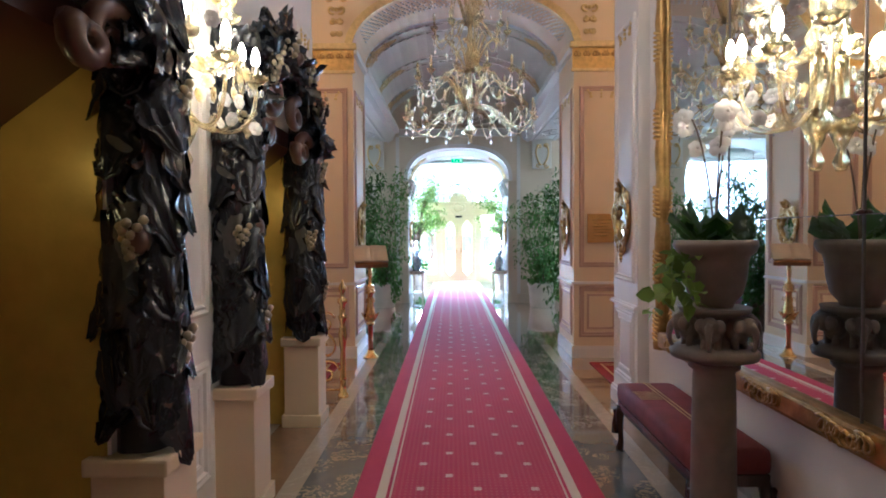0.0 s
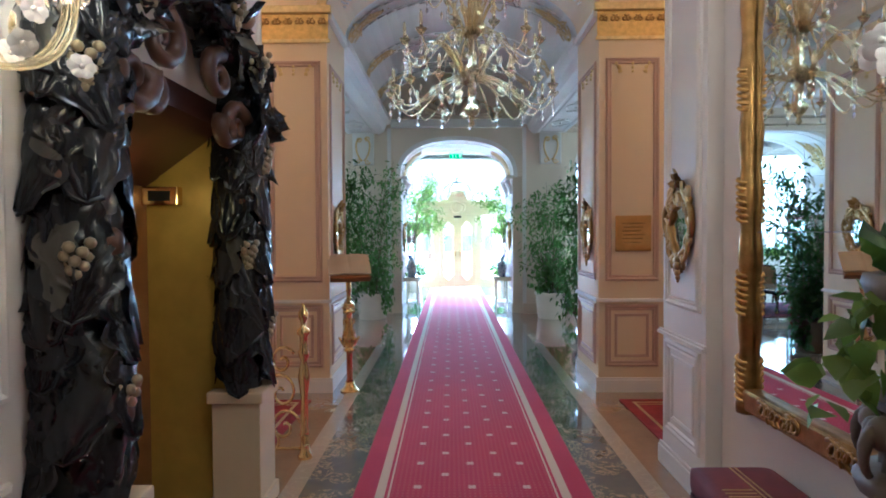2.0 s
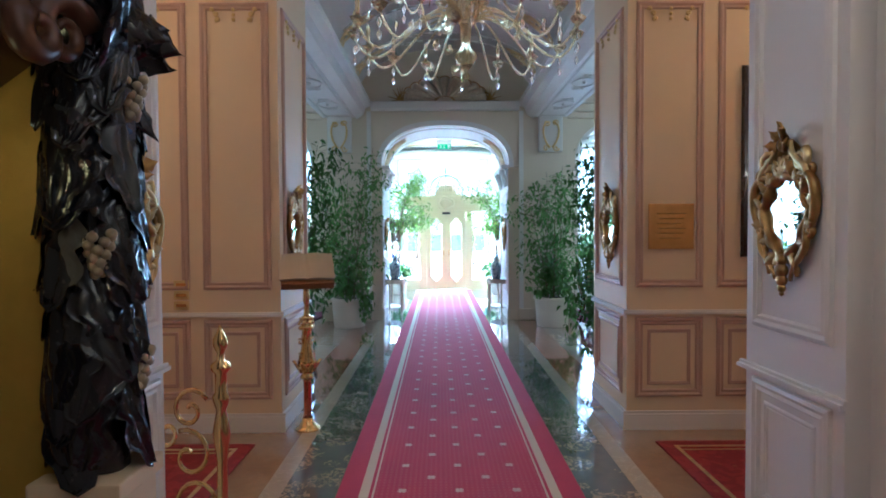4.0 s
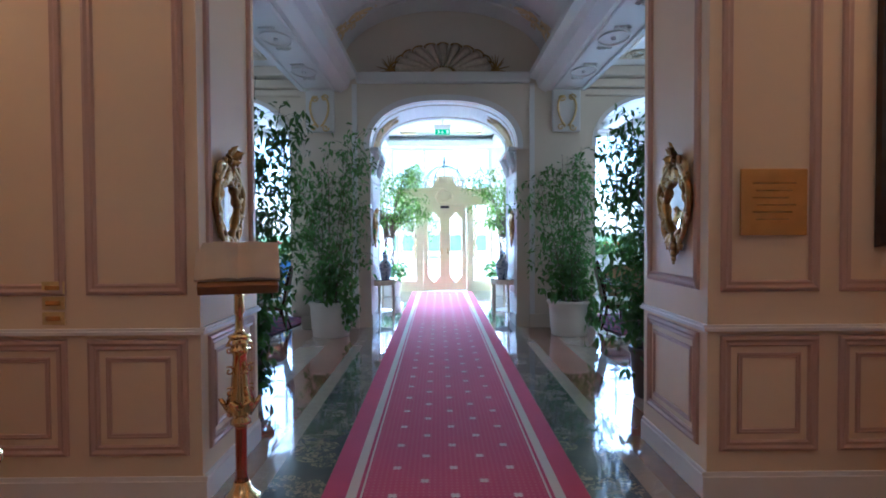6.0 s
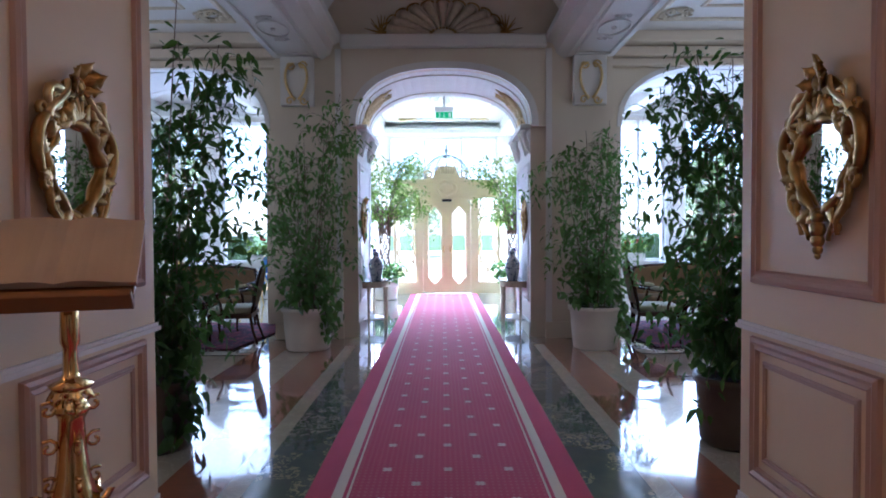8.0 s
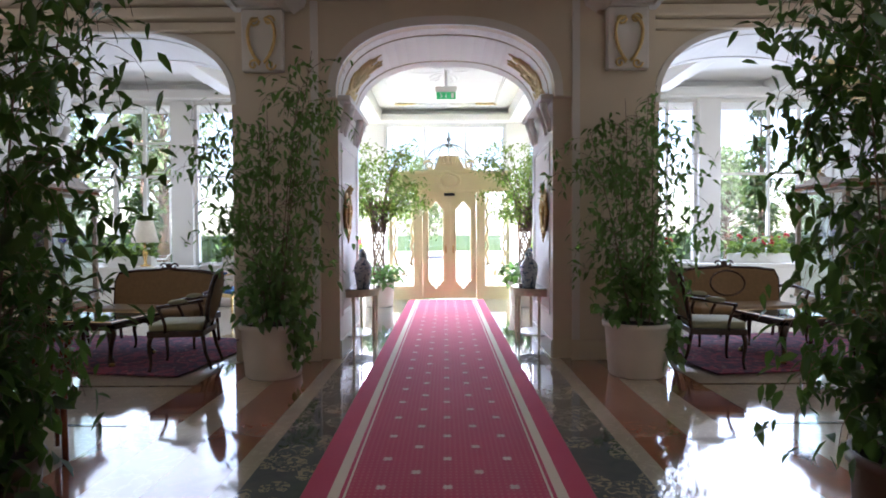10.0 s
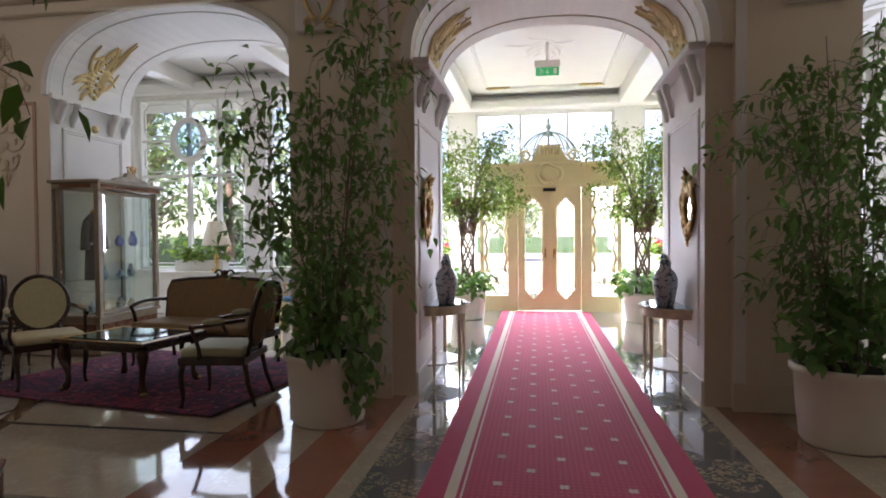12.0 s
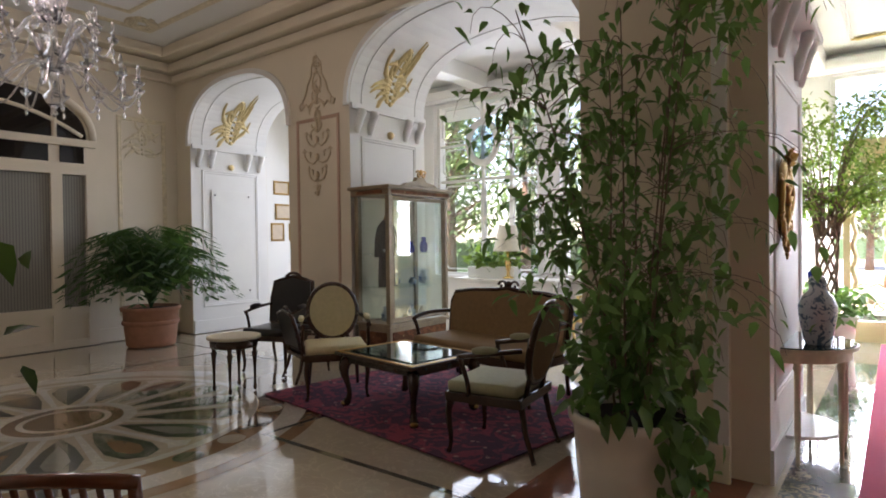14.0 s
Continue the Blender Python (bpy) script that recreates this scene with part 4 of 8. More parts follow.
    for z, r in ((-0.215, 0.030), (-0.26, 0.040), (-0.30, 0.034), (-0.335, 0.024), (-0.36, 0.014)):
        blob(ft, (0, -0.035, z * s), r * s, 1, 0.6, 0.8, 7, rough=0.3)
    part("foot_carving", ft, OLDGOLD, ob, "", True)
    return ob


small_mirror((-1.417, 8.45, 1.68), 90)
small_mirror((1.417, 8.45, 1.68), -90)
small_mirror((1.417, 5.81, 1.72), -90)
small_mirror((-1.497, 5.85, 1.62), 90)
small_mirror((-1.167, 14.62, 1.60), 90, "mirrors in the arch passage", s=0.9)
small_mirror((1.167, 14.62, 1.60), -90, "mirrors in the arch passage", s=0.9)


def gilt_boss(at, rz):
    ob = empty("gilt_wall_ornament", "small carved gilt ornament on the ivory wall", "ornament", "", at, rz)
    bm = bmesh.new()
    rnd = random.Random(9)
    blob(bm, (0, -0.02, 0), 0.07, 0.9, 0.35, 1.7, 8, rough=0.5)
    part("core", bm, OLDGOLD, ob, "", True)
    for i in range(16):
        a = 2 * math.pi * i / 16
        part("curl", tube(bmesh.new(), spiral((0.075 * math.cos(a), -0.025, 0.14 * math.sin(a)), 0.035, 0.006, 1.0, a + rnd.random(), (1, 0, 0), (0, 0, 1), 8), 0.011, 5), OLDGOLD, ob, "", True)
    part("crest", blob(bmesh.new(), (0, -0.025, 0.2), 0.03, 1, 0.6, 1.5, 6), OLDGOLD, ob, "", True)
    part("drop", blob(bmesh.new(), (0, -0.025, -0.19), 0.035, 1, 0.6, 1, 6), OLDGOLD, ob, "", True)


gilt_boss((-1.497, 3.2, 1.28), 90)

# ---- carved fruit columns and garlands round the lift alcoves ----


def acanthus_leaf(bm, a0, z0, size, lean, rad, spread):
    """A lobed, ribbed leaf that hangs down along the round shaft, its tip curling out."""
    rows, nc, nr = [], 16, 18
    for i in range(nr + 1):
        t = i / nr
        lobe = abs(math.sin(t * math.pi * 3.5)) ** 0.55
        w = spread * (t + 0.10) ** 0.45 * (1 - t) ** 0.6 * (0.72 + 0.62 * lobe)
        row = []
        for j in range(nc + 1):
            k = j / nc * 2 - 1
            rib = 0.020 * abs(math.cos(k * 7.2 + 3.5 * t * (1 if k > 0 else -1))) * (1 - 0.4 * t) + 0.016 * max(0, 1 - abs(k) * 7)
            r = rad + 0.012 + 0.03 * math.sin(math.pi * t * 0.75) + 0.03 * t ** 5 + rib + 0.008 * k ** 4 * lobe
            a = a0 + lean * t + w * k / rad
            z = z0 - size * t + size * 0.18 * (1 - t) * k * k - size * 0.05 * lobe * abs(k) ** 3
            row.append(bm.verts.new((r * math.cos(a), r * math.sin(a), z)))
        rows.append(row)
    for p, q in zip(rows, rows[1:]):
        for k in range(nc):
            bm.faces.new((p[k], p[k + 1], q[k + 1], q[k])).smooth = True


def petal(bm, c, d, face, size):
    """A thin cupped flower petal from c along d."""
    d, face = d.normalized(), face.normalized()
    sd = d.cross(face).normalized()
    rows = []
    for i in range(6):
        t = i / 5
        w = size * 0.52 * math.sin(math.pi * (0.10 + 0.82 * t)) ** 0.7
        rows.append([bm.verts.new(c + d * size * t + sd * w * k + face * size * (0.14 * t * (1 - t) * 4 * (1 - abs(k)) - 0.12 * t * t)) for k in (-1, -0.5, 0, 0.5, 1)])
    for a, b in zip(rows, rows[1:]):
        for k in range(4):
            bm.faces.new((a[k], a[k + 1], b[k + 1], b[k])).smooth = True


def grapes(bm, c, r, h, mi=0, seed=0):
    rnd = random.Random(seed)
    for i in range(26):
        t = (i + 0.5) / 26
        a, rr = i * 2.4, r * (0.95 - 0.75 * t)
        blob(bm, (c[0] + rr * math.cos(a), c[1] + rr * math.sin(a), c[2] - h * t), 0.020, n=4, mi=mi)


def carved_column(at, seed, label="dark carved wooden column of leaves and fruit on a cream plinth"):
    rnd = random.Random(seed)
    ob = empty("carved_column", label, "column", "carved alcove columns", at)
    ped = B(-0.165, 0.165, -0.165, 0.165, 0, 0.10, bevel=0.008)
    box(ped, -0.145, 0.145, -0.145, 0.145, 0.10, 0.68, bevel=0.006)
    box(ped, -0.168, 0.168, -0.168, 0.168, 0.68, 0.75, bevel=0.012)
    part("plinth", ped, CREAM, ob, "cream painted plinth")
    shaft = bmesh.new()
    rings = []
    for i in range(40):
        z = 0.75 + 2.05 * i / 39
        rings.append([shaft.verts.new(((0.105 + 0.03 * noise.noise(Vector((math.cos(a) * 1.5, math.sin(a) * 1.5, z * 4 + seed)))) * math.cos(a), (0.105 + 0.03 * noise.noise(Vector((math.cos(a) * 1.5 + 5, math.sin(a) * 1.5, z * 4 + seed)))) * math.sin(a), z)) for a in [2 * math.pi * k / 20 for k in range(20)]])
    for a, b in zip(rings, rings[1:]):
        for k in range(20):
            shaft.faces.new((a[k], a[(k + 1) % 20], b[(k + 1) % 20], b[k])).smooth = True
    part("shaft", shaft, CARVED, ob, "dark gnarled shaft")
    lv = bmesh.new()
    for i in range(9):
        for j in range(4):
            acanthus_leaf(lv, j * 1.57 + i * 0.9 + rnd.uniform(-0.35, 0.35), 1.13 + 0.20 * i + rnd.uniform(-0.04, 0.05), rnd.uniform(0.30, 0.46), rnd.uniform(-0.7, 0.7), rnd.uniform(0.105, 0.122), rnd.uniform(0.12, 0.17))
    for i in range(9):
        a, z = rnd.uniform(0, 6.28), rnd.uniform(1.1, 2.7)
        o = Vector((math.cos(a), math.sin(a), 0.1))
        carved_leaf(lv, (0.13 * math.cos(a), 0.13 * math.sin(a), z), (rnd.uniform(-0.6, 0.6) * -math.sin(a), rnd.uniform(-0.6, 0.6) * math.cos(a), rnd.choice((-1, -1, 1))), o, rnd.uniform(0.10, 0.18))
    part("carved_leaves", lv, CARVED, ob, "dark curling carved leaves", True)
    for i in range(3):
        fr = bmesh.new()
        a = rnd.uniform(-1.4, 0.6)
        z = 1.15 + 0.5 * i + rnd.uniform(-0.1, 0.1)
        grapes(fr, (0.15 * math.cos(a), 0.15 * math.sin(a), z + 0.08), 0.05, 0.15, 0, i)
        part("grape_bunch", fr, GRAPE, ob, "cream painted grape cluster", True)
    for i in range(3):
        ft = bmesh.new()
        a, z = rnd.uniform(-1.9, 1.2), rnd.uniform(0.9, 2.6)
        blob(ft, (0.14 * math.cos(a), 0.14 * math.sin(a), z), rnd.uniform(0.035, 0.055), 1, 1, 1.25, 7)
        part("carved_fruit", ft, HORN, ob, "brown painted fruit", True)
    return ob


def garland(y0, y1, seed):
    rnd = random.Random(seed)
    ob = empty("carved_garland", "carved garland of dark leaves, scrolls and fruit over the lift alcove", "carving", "alcove garlands", (-1.42, (y0 + y1) / 2, 2.2))
    h = (y1 - y0) / 2
    lv = bmesh.new()
    spine = [Vector((0.02, -h * math.cos(math.pi * t), 0.10 + 0.62 * math.sin(math.pi * t) ** 0.8)) for t in [i / 20 for i in range(21)]]
    core = bmesh.new()
    tube(core, spine, [0.13 + 0.03 * math.sin(i * 1.7) for i in range(21)], 10)
    part("core", core, CARVED, ob, "dark carved core", True)
    for i in range(190):
        p = spine[rnd.randint(0, 20)]
        a = rnd.uniform(0, 6.28)
        o = Vector((abs(math.cos(a)) + 0.2, math.sin(a) * 0.8, rnd.uniform(-0.9, 0.7)))
        carved_leaf(lv, p + o.normalized() * 0.11, (rnd.uniform(-0.4, 0.4), rnd.uniform(-1, 1), rnd.uniform(-1, 0.8)), o, rnd.uniform(0.12, 0.24))
    part("carved_leaves", lv, CARVED, ob, "dark curling carved leaves", True)
    for s in (-1, 1):
        for k, (yy, zz, r) in enumerate(((0.72, 0.10, 0.12), (0.40, 0.32, 0.12), (0.55, 0.06, 0.08))):
            hn = bmesh.new()
            tube(hn, spiral((0.07, s * h * yy, zz), r, 0.02, s * 1.4, 0.4 + k, (0.15, 1, 0), (0, 0, 1), 18), [0.050 - 0.0023 * j for j in range(19)], 8)
            part("scroll", hn, HORN, ob, "brown painted scroll", True)
    for i in range(4):
        p = spine[4 + 4 * i]
        gr = bmesh.new()
        grapes(gr, (p.x + 0.16, p.y, p.z + 0.02), 0.07, 0.18, 0, i)
        part("grape_bunch", gr, GRAPE, ob, "cream painted grapes", True)
        part("carved_fruit", blob(bmesh.new(), (p.x + 0.17, p.y + 0.16, p.z - 0.05), 0.05, n=7), HORN if i % 2 else GRAPE, ob, "painted fruit", True)


for i, y in enumerate((1.15, 2.83, 3.87, 5.47)):
    carved_column((-1.42, y, 0), 10 + i)
garland(1.22, 2.72, 5)
garland(3.90, 5.42, 6)

ind = empty("lift_indicator", "brass lift floor indicator box on the alcove wall", "indicator", "", (-1.865, 5.395, 1.92))
part("case", B(-0.11, 0.11, -0.05, 0.02, -0.055, 0.055, bevel=0.008), BRASS, ind)
part("display", B(-0.065, 0.065, -0.053, -0.0505, -0.03, 0.03), BLACK, ind, "dark display window")

# ---- glass sconces ----


def sconce(at, sx, label):
    """A many-armed glass wall light; sx: the way it stands off the wall."""
    ob = empty("glass_sconce", label, "wall light", "glass sconces", at)
    rnd = random.Random(2)
    stem = lathe(bmesh.new(), [(0.02, -0.42), (0.035, -0.38), (0.015, -0.33), (0.05, -0.25), (0.07, -0.2), (0.03, -0.14), (0.025, 0.1), (0.05, 0.16), (0.02, 0.22), (0.035, 0.30), (0.01, 0.38)], 14, (sx * 0.06, 0, 0))
    part("stem", stem, AMBER, ob, "gold-flecked glass stem")
    for k, (ay, az, out) in enumerate(((-0.34, 0.05, 0.22), (0.34, 0.05, 0.22), (-0.20, -0.02, 0.34), (0.20, -0.02, 0.34), (0.0, 0.30, 0.26), (-0.22, 0.30, 0.2), (0.22, 0.30, 0.2))):
        e = Vector((sx * out, ay, az + 0.05))
        bm = bmesh.new()
        tube(bm, curve((sx * 0.06, 0, -0.16 if az < 0.2 else 0.1), (sx * out * 0.7, ay * 0.4, -0.30 if az < 0.2 else 0.02), (sx * out, ay * 1.15, az - 0.22), e, 12), 0.010, 7)
        arm = part("arm", bm, AMBER, ob, "curved gold glass arm", True)
        part("cup", lathe(bmesh.new(), [(0.012, -0.01), (0.05, 0.01), (0.062, 0.035), (0.045, 0.04), (0.02, 0.03), (0.018, 0.09)], 14, e, 0.08, 7), AMBER, arm, "scalloped drip cup")
        part("bulb", lathe(bmesh.new(), [(0.012, 0.09), (0.022, 0.11), (0.020, 0.15), (0.006, 0.185)], 10, e), BULB, arm, "lit candle bulb")
        dr = bmesh.new()
        for j in range(4):
            blob(dr, e + Vector((0.03 * math.cos(j * 1.57), 0.03 * math.sin(j * 1.57), -0.05)), 0.011, 1, 1, 2.0, 5)
        part("drop", dr, CRYSTAL, arm, "clear glass drops", True)
    for i in range(34):
        fl = bmesh.new()
        c = Vector((sx * rnd.uniform(0.08, 0.32), rnd.uniform(-0.3, 0.3), rnd.uniform(-0.22, 0.34)))
        face = Vector((sx, rnd.uniform(-1.2, 0.6), rnd.uniform(-0.4, 0.4))).normalized()
        s1 = face.cross(Vector((0, 0, 1))).normalized()
        s2 = s1.cross(face)
        for j in range(6):
            a = j * 1.047
            petal(fl, c, s1 * math.cos(a) + s2 * math.sin(a) + face * 0.35, face, 0.040)
        blob(fl, c + face * 0.008, 0.008, 1, 1, 1, 4)
        part("glass_flower", fl, AMBER if i % 3 else PETAL, ob, "white and gold glass flower", True)


sconce((-1.50, 3.28, 2.36), 1, "lit gold glass sconce with flowers on the ivory wall")
sconce((1.50, 3.05, 2.30), -1, "lit gold glass sconce mounted before the tall mirror")

# ---- tall mirror ----
mir = empty("tall_mirror", "tall mirror in a carved gilt frame on the hall wall", "mirror", "", (1.515, 3.4, 0))
for a, b in ((-1.72, -0.58), (-0.575, 0.575), (0.58, 1.62)):
    part("mirror_pane", B(-0.02, -0.012, a, b, 0.84, 3.6), MIRROR, mir, "silvered mirror pane")
for y0, y1 in ((-1.82, -1.71), (1.61, 1.74)):
    bm = lathe(bmesh.new(), [(0.058, 0.70), (0.062, 0.75)] + [(0.048 + 0.006 * math.sin(i * 1.3), 0.78 + i * 0.07) for i in range(40)] + [(0.05, 3.65)], 12, (-0.03, (y0 + y1) / 2, 0))
    part("frame_stile", bm, OLDGOLD, mir, "turned gilt stile")
    orn = bmesh.new()
    for z in (0.78, 1.25, 1.75, 2.35, 2.95):
        for j in range(7):
            tube(orn, spiral((-0.05, (y0 + y1) / 2, z + 0.035 * j), 0.046, 0.03, 0.6, -0.6 + 0.2 * (j % 2), (0, 1, 0.4), (-1, 0, 0), 8), 0.011, 5)
    part("leaf_ornament", orn, GOLD, mir, "gilt acanthus wraps", True)
for z0, z1 in ((0.72, 0.84), (3.58, 3.70)):
    bm = B(-0.07, 0, -1.8, 1.72, z0, z1, bevel=0.02)
    part("frame_rail", bm, OLDGOLD, mir, "gilt rail")
for y in (-1.2, -0.55, 0.1, 0.75, 1.3):
    for j in range(8):
        part("rail_curl", tube(bmesh.new(), spiral((-0.075, y - 0.14 + j * 0.04, 0.78), 0.05, 0.01, 1.1, j, (0, 1, 0), (0, 0, 1), 9), 0.010, 5), OLDGOLD, mir, "", True)
for y in (-0.578, 0.578):
    part("seam_bead", B(-0.026, -0.02, y - 0.003, y + 0.003, 0.84, 3.6), STEEL, mir, "thin bead between panes")
part("seam_bead", B(-0.0255, -0.0205, -1.7, 1.6, 1.682, 1.686), STEEL, mir, "thin seam between panes")
for z in (1.684,):
    part("rosette", lathe(bmesh.new(), [(0.018, 0), (0.02, 0.01), (0.008, 0.02)], 12, (-0.035, -0.578, z)), DARKWOOD, mir, "dark rosette")

# ---- bench ----
bench = empty("upholstered_bench", "long bench upholstered in worn red velvet with gold stripes", "bench", "", (1.28, 4.15, 0))
VELVET = mat("worn_red_velvet", (0.23, 0.045, 0.045), 0.75, vary=0.25, scale=9, bump=0.25, bscale=200)
part("seat", B(-0.21, 0.21, -0.70, 0.70, 0.36, 0.50, bevel=0.045), VELVET, bench, "padded red velvet seat", True)
part("seat_frame", B(-0.20, 0.20, -0.69, 0.69, 0.30, 0.365, bevel=0.008), DARKWOOD, bench)
for x in (-0.015, 0.012):
    part("stripe", B(x - 0.005, x + 0.005, -0.66, 0.66, 0.4985, 0.5015), PALEGOLD, bench, "woven gold stripe")
for i in range(6):
    part("hatch", B(-0.17, -0.03, 0.22 + 0.035 * i, 0.232 + 0.035 * i, 0.4985, 0.5012), PALEGOLD, bench, "short woven gold bar")
for x in (-0.18, 0.18):
    for y in (-0.65, 0.65):
        bm = tube(bmesh.new(), curve((x, y, 0.32), (x * 1.2, y * 1.03, 0.2), (x * 0.9, y * 0.98, 0.1), (x * 1.08, y * 1.02, 0.0), 10), [0.035, 0.036, 0.034, 0.03, 0.026, 0.023, 0.02, 0.02, 0.022, 0.027, 0.03], 8)
        part("leg", bm, DARKWOOD, bench, "curved dark leg")
        t = lathe(bmesh.new(), [(0.008, 0.30), (0.018, 0.285), (0.012, 0.26), (0.024, 0.20), (0.028, 0.12)], 10, (x * 1.2, y * 1.06, 0))
        part("tassel", t, DARKWOOD, bench, "hanging tassel")

# ---- stone urn on a column with orchids ----
col = empty("stone_column", "carved stone column with an elephant capital", "column", "", (1.14, 3.36, 0))
part("base", B(-0.16, 0.16, -0.16, 0.16, 0, 0.09, bevel=0.01), STONE, col)
part("shaft", lathe(bmesh.new(), [(0.15, 0.09), (0.15, 0.12), (0.115, 0.16), (0.11, 0.2), (0.10, 0.9), (0.095, 0.93), (0.12, 0.95), (0.12, 0.98)], 24), STONE, col)
part("capital", lathe(bmesh.new(), [(0.13, 0.98), (0.20, 1.00), (0.21, 1.03), (0.19, 1.05), (0.10, 1.07), (0.09, 1.20), (0.16, 1.22), (0.17, 1.25)], 24), STONE, col, "moulded capital")
for i in range(6):
    a = i * math.pi / 3
    d = Vector((math.cos(a), math.sin(a), 0))
    bm = blob(bmesh.new(), d * 0.12 + Vector((0, 0, 1.14)), 0.055, 1, 1, 1.1, 7)
    blob(bm, d * 0.17 + Vector((0, 0, 1.17)), 0.042, 1, 1, 1.1, 7)
    tube(bm, curve(d * 0.19 + Vector((0, 0, 1.18)), d * 0.235 + Vector((0, 0, 1.15)), d * 0.225 + Vector((0, 0, 1.08)), d * 0.205 + Vector((0, 0, 1.06)), 6), [0.022, 0.02, 0.017, 0.014, 0.012, 0.011, 0.01], 6)
    sd = Vector((-d.y, d.x, 0))
    for k in (-1, 1):
        blob(bm, d * 0.165 + sd * k * 0.04 + Vector((0, 0, 1.17)), 0.03, 1, 1, 1.2, 5)
        tube(bm, [d * 0.13 + sd * k * 0.03 + Vector((0, 0, 1.12)), d * 0.135 + sd * k * 0.03 + Vector((0, 0, 1.045))], 0.017, 6)
    part("elephant", bm, STONE, col, "small carved stone elephant", True)
urn = empty("stone_urn", "weathered grey stone urn planted with orchids", "urn", "", (1.14, 3.36, 1.25))
part("bowl", lathe(bmesh.new(), [(0.085, 0), (0.09, 0.02), (0.125, 0.06), (0.145, 0.14), (0.152, 0.22), (0.160, 0.25), (0.182, 0.265), (0.196, 0.30), (0.190, 0.325), (0.172, 0.328), (0.162, 0.29)], 28), STONE, urn)
part("soil", lathe(bmesh.new(), [(0.160, 0.28), (0.158, 0.296)], 20), SOIL, urn)
orchid = empty("orchid_plant", "white orchids with dark leaves growing in the urn", "plant", "", (1.14, 3.36, 1.54))
rnd = random.Random(12)
lv = bmesh.new()
for i in range(26):
    a = rnd.uniform(0, 6.28)
    d = Vector((math.cos(a), math.sin(a), 0))
    carved_leaf(lv, d * 0.05, d * rnd.uniform(0.5, 1.3) + Vector((0, 0, rnd.uniform(0.3, 1.5))), Vector((d.x * -0.3, d.y * -0.3, 1)), rnd.uniform(0.12, 0.22))
part("broad_leaves", lv, DARKLEAF, orchid, "broad dark orchid leaves", True)
leaf_part("trailing_ivy", [(0.16 * math.cos(a) * r - 0.02, 0.03 + 0.16 * math.sin(a) * r, -0.10 * max(0, r - 0.9) * 4 + rnd.uniform(-0.05, 0.06)) for a, r in [(rnd.uniform(2.2, 4.2), rnd.uniform(0.8, 1.65)) for i in range(70)]], 0.08, 3, LIGHTLEAF, orchid, "trailing light green ivy", 0.6, 0.8)
for k in range(3):
    a = k * 2.1 + 0.4
    e = Vector((0.17 * math.cos(a), 0.20 * math.sin(a), 0.66))
    st = curve((0, 0, 0), (0.02 * math.cos(a), 0.02 * math.sin(a), 0.4), (e.x * 0.6, e.y * 0.6, 0.78), e, 12)
    part("flower_stem", tube(bmesh.new(), st, 0.005, 5), BARK, orchid)
    for j in range(4):
        fl = bmesh.new()
        c = st[12 - 2 * j] + Vector((rnd.gauss(0, 0.02), rnd.gauss(0, 0.02), -0.03))
        face = Vector((rnd.uniform(-1, 0.3), -1, rnd.uniform(-0.3, 0.3))).normalized()
        s1 = face.cross(Vector((0, 0, 1))).normalized()
        s2 = s1.cross(face)
        for q in range(5):
            b = q * 1.257 + 1.57
            petal(fl, c + face * 0.002 * q, s1 * math.cos(b) + s2 * math.sin(b), face, 0.056 if q % 2 else 0.046)
        blob(fl, c + face * 0.012, 0.010, 1, 1, 1, 4)
        part("blossom", fl, PETAL, orchid, "white orchid blossom", True)

# ---- brass stanchion with a scrolled gate ----
st = empty("brass_gate", "polished brass gate post with scrolled ironwork", "gate", "", (-1.24, 6.24, 0))
st.scale = (1.0, 1.0, 1.18)
part("post", lathe(bmesh.new(), [(0.055, 0), (0.055, 0.02), (0.035, 0.04), (0.03, 0.14), (0.04, 0.15), (0.03, 0.17), (0.026, 0.40), (0.036, 0.46), (0.045, 0.52), (0.034, 0.58), (0.024, 0.62), (0.04, 0.66), (0.045, 0.68), (0.03, 0.70), (0.03, 0.78), (0.05, 0.80), (0.05, 0.82), (0.02, 0.84), (0.018, 0.87), (0.036, 0.90), (0.036, 0.93), (0.012, 0.97), (0.006, 0.99)], 18), BRASS, st, "turned brass post")
for c, r, tr, a0 in (((-0.16, 0.62), 0.10, 1.3, 0.5), ((-0.17, 0.42), 0.12, -1.2, 2.0), ((-0.15, 0.20), 0.12, 1.3, 0.2), ((-0.26, 0.10), 0.07, -1.3, 1.0), ((-0.28, 0.52), 0.07, 1.2, 2.5)):
    part("scroll", tube(bmesh.new(), spiral((c[0], 0, c[1]), r, 0.015, tr, a0, (1, 0, 0), (0, 0, 1), 20), 0.011, 7), BRASS, st, "curled brass scroll")
part("lower_rail", tube(bmesh.new(), [(0, 0, 0.06), (-0.42, 0, 0.06)], 0.010, 8), BRASS, st)

# ---- lectern with open book ----
lec = empty("lectern", "ornate brass lectern beside the lobby pier", "lectern", "", (-1.225, 8.125, 0.0), 18)
part("foot", lathe(bmesh.new(), [(0.10, 0), (0.10, 0.015), (0.075, 0.03), (0.05, 0.07), (0.045, 0.10)], 20), BRASS, lec)
part("lower_shaft", lathe(bmesh.new(), [(0.045, 0.10), (0.032, 0.13), (0.032, 0.40), (0.036, 0.42)], 16), COPPER, lec, "reddish metal shaft")
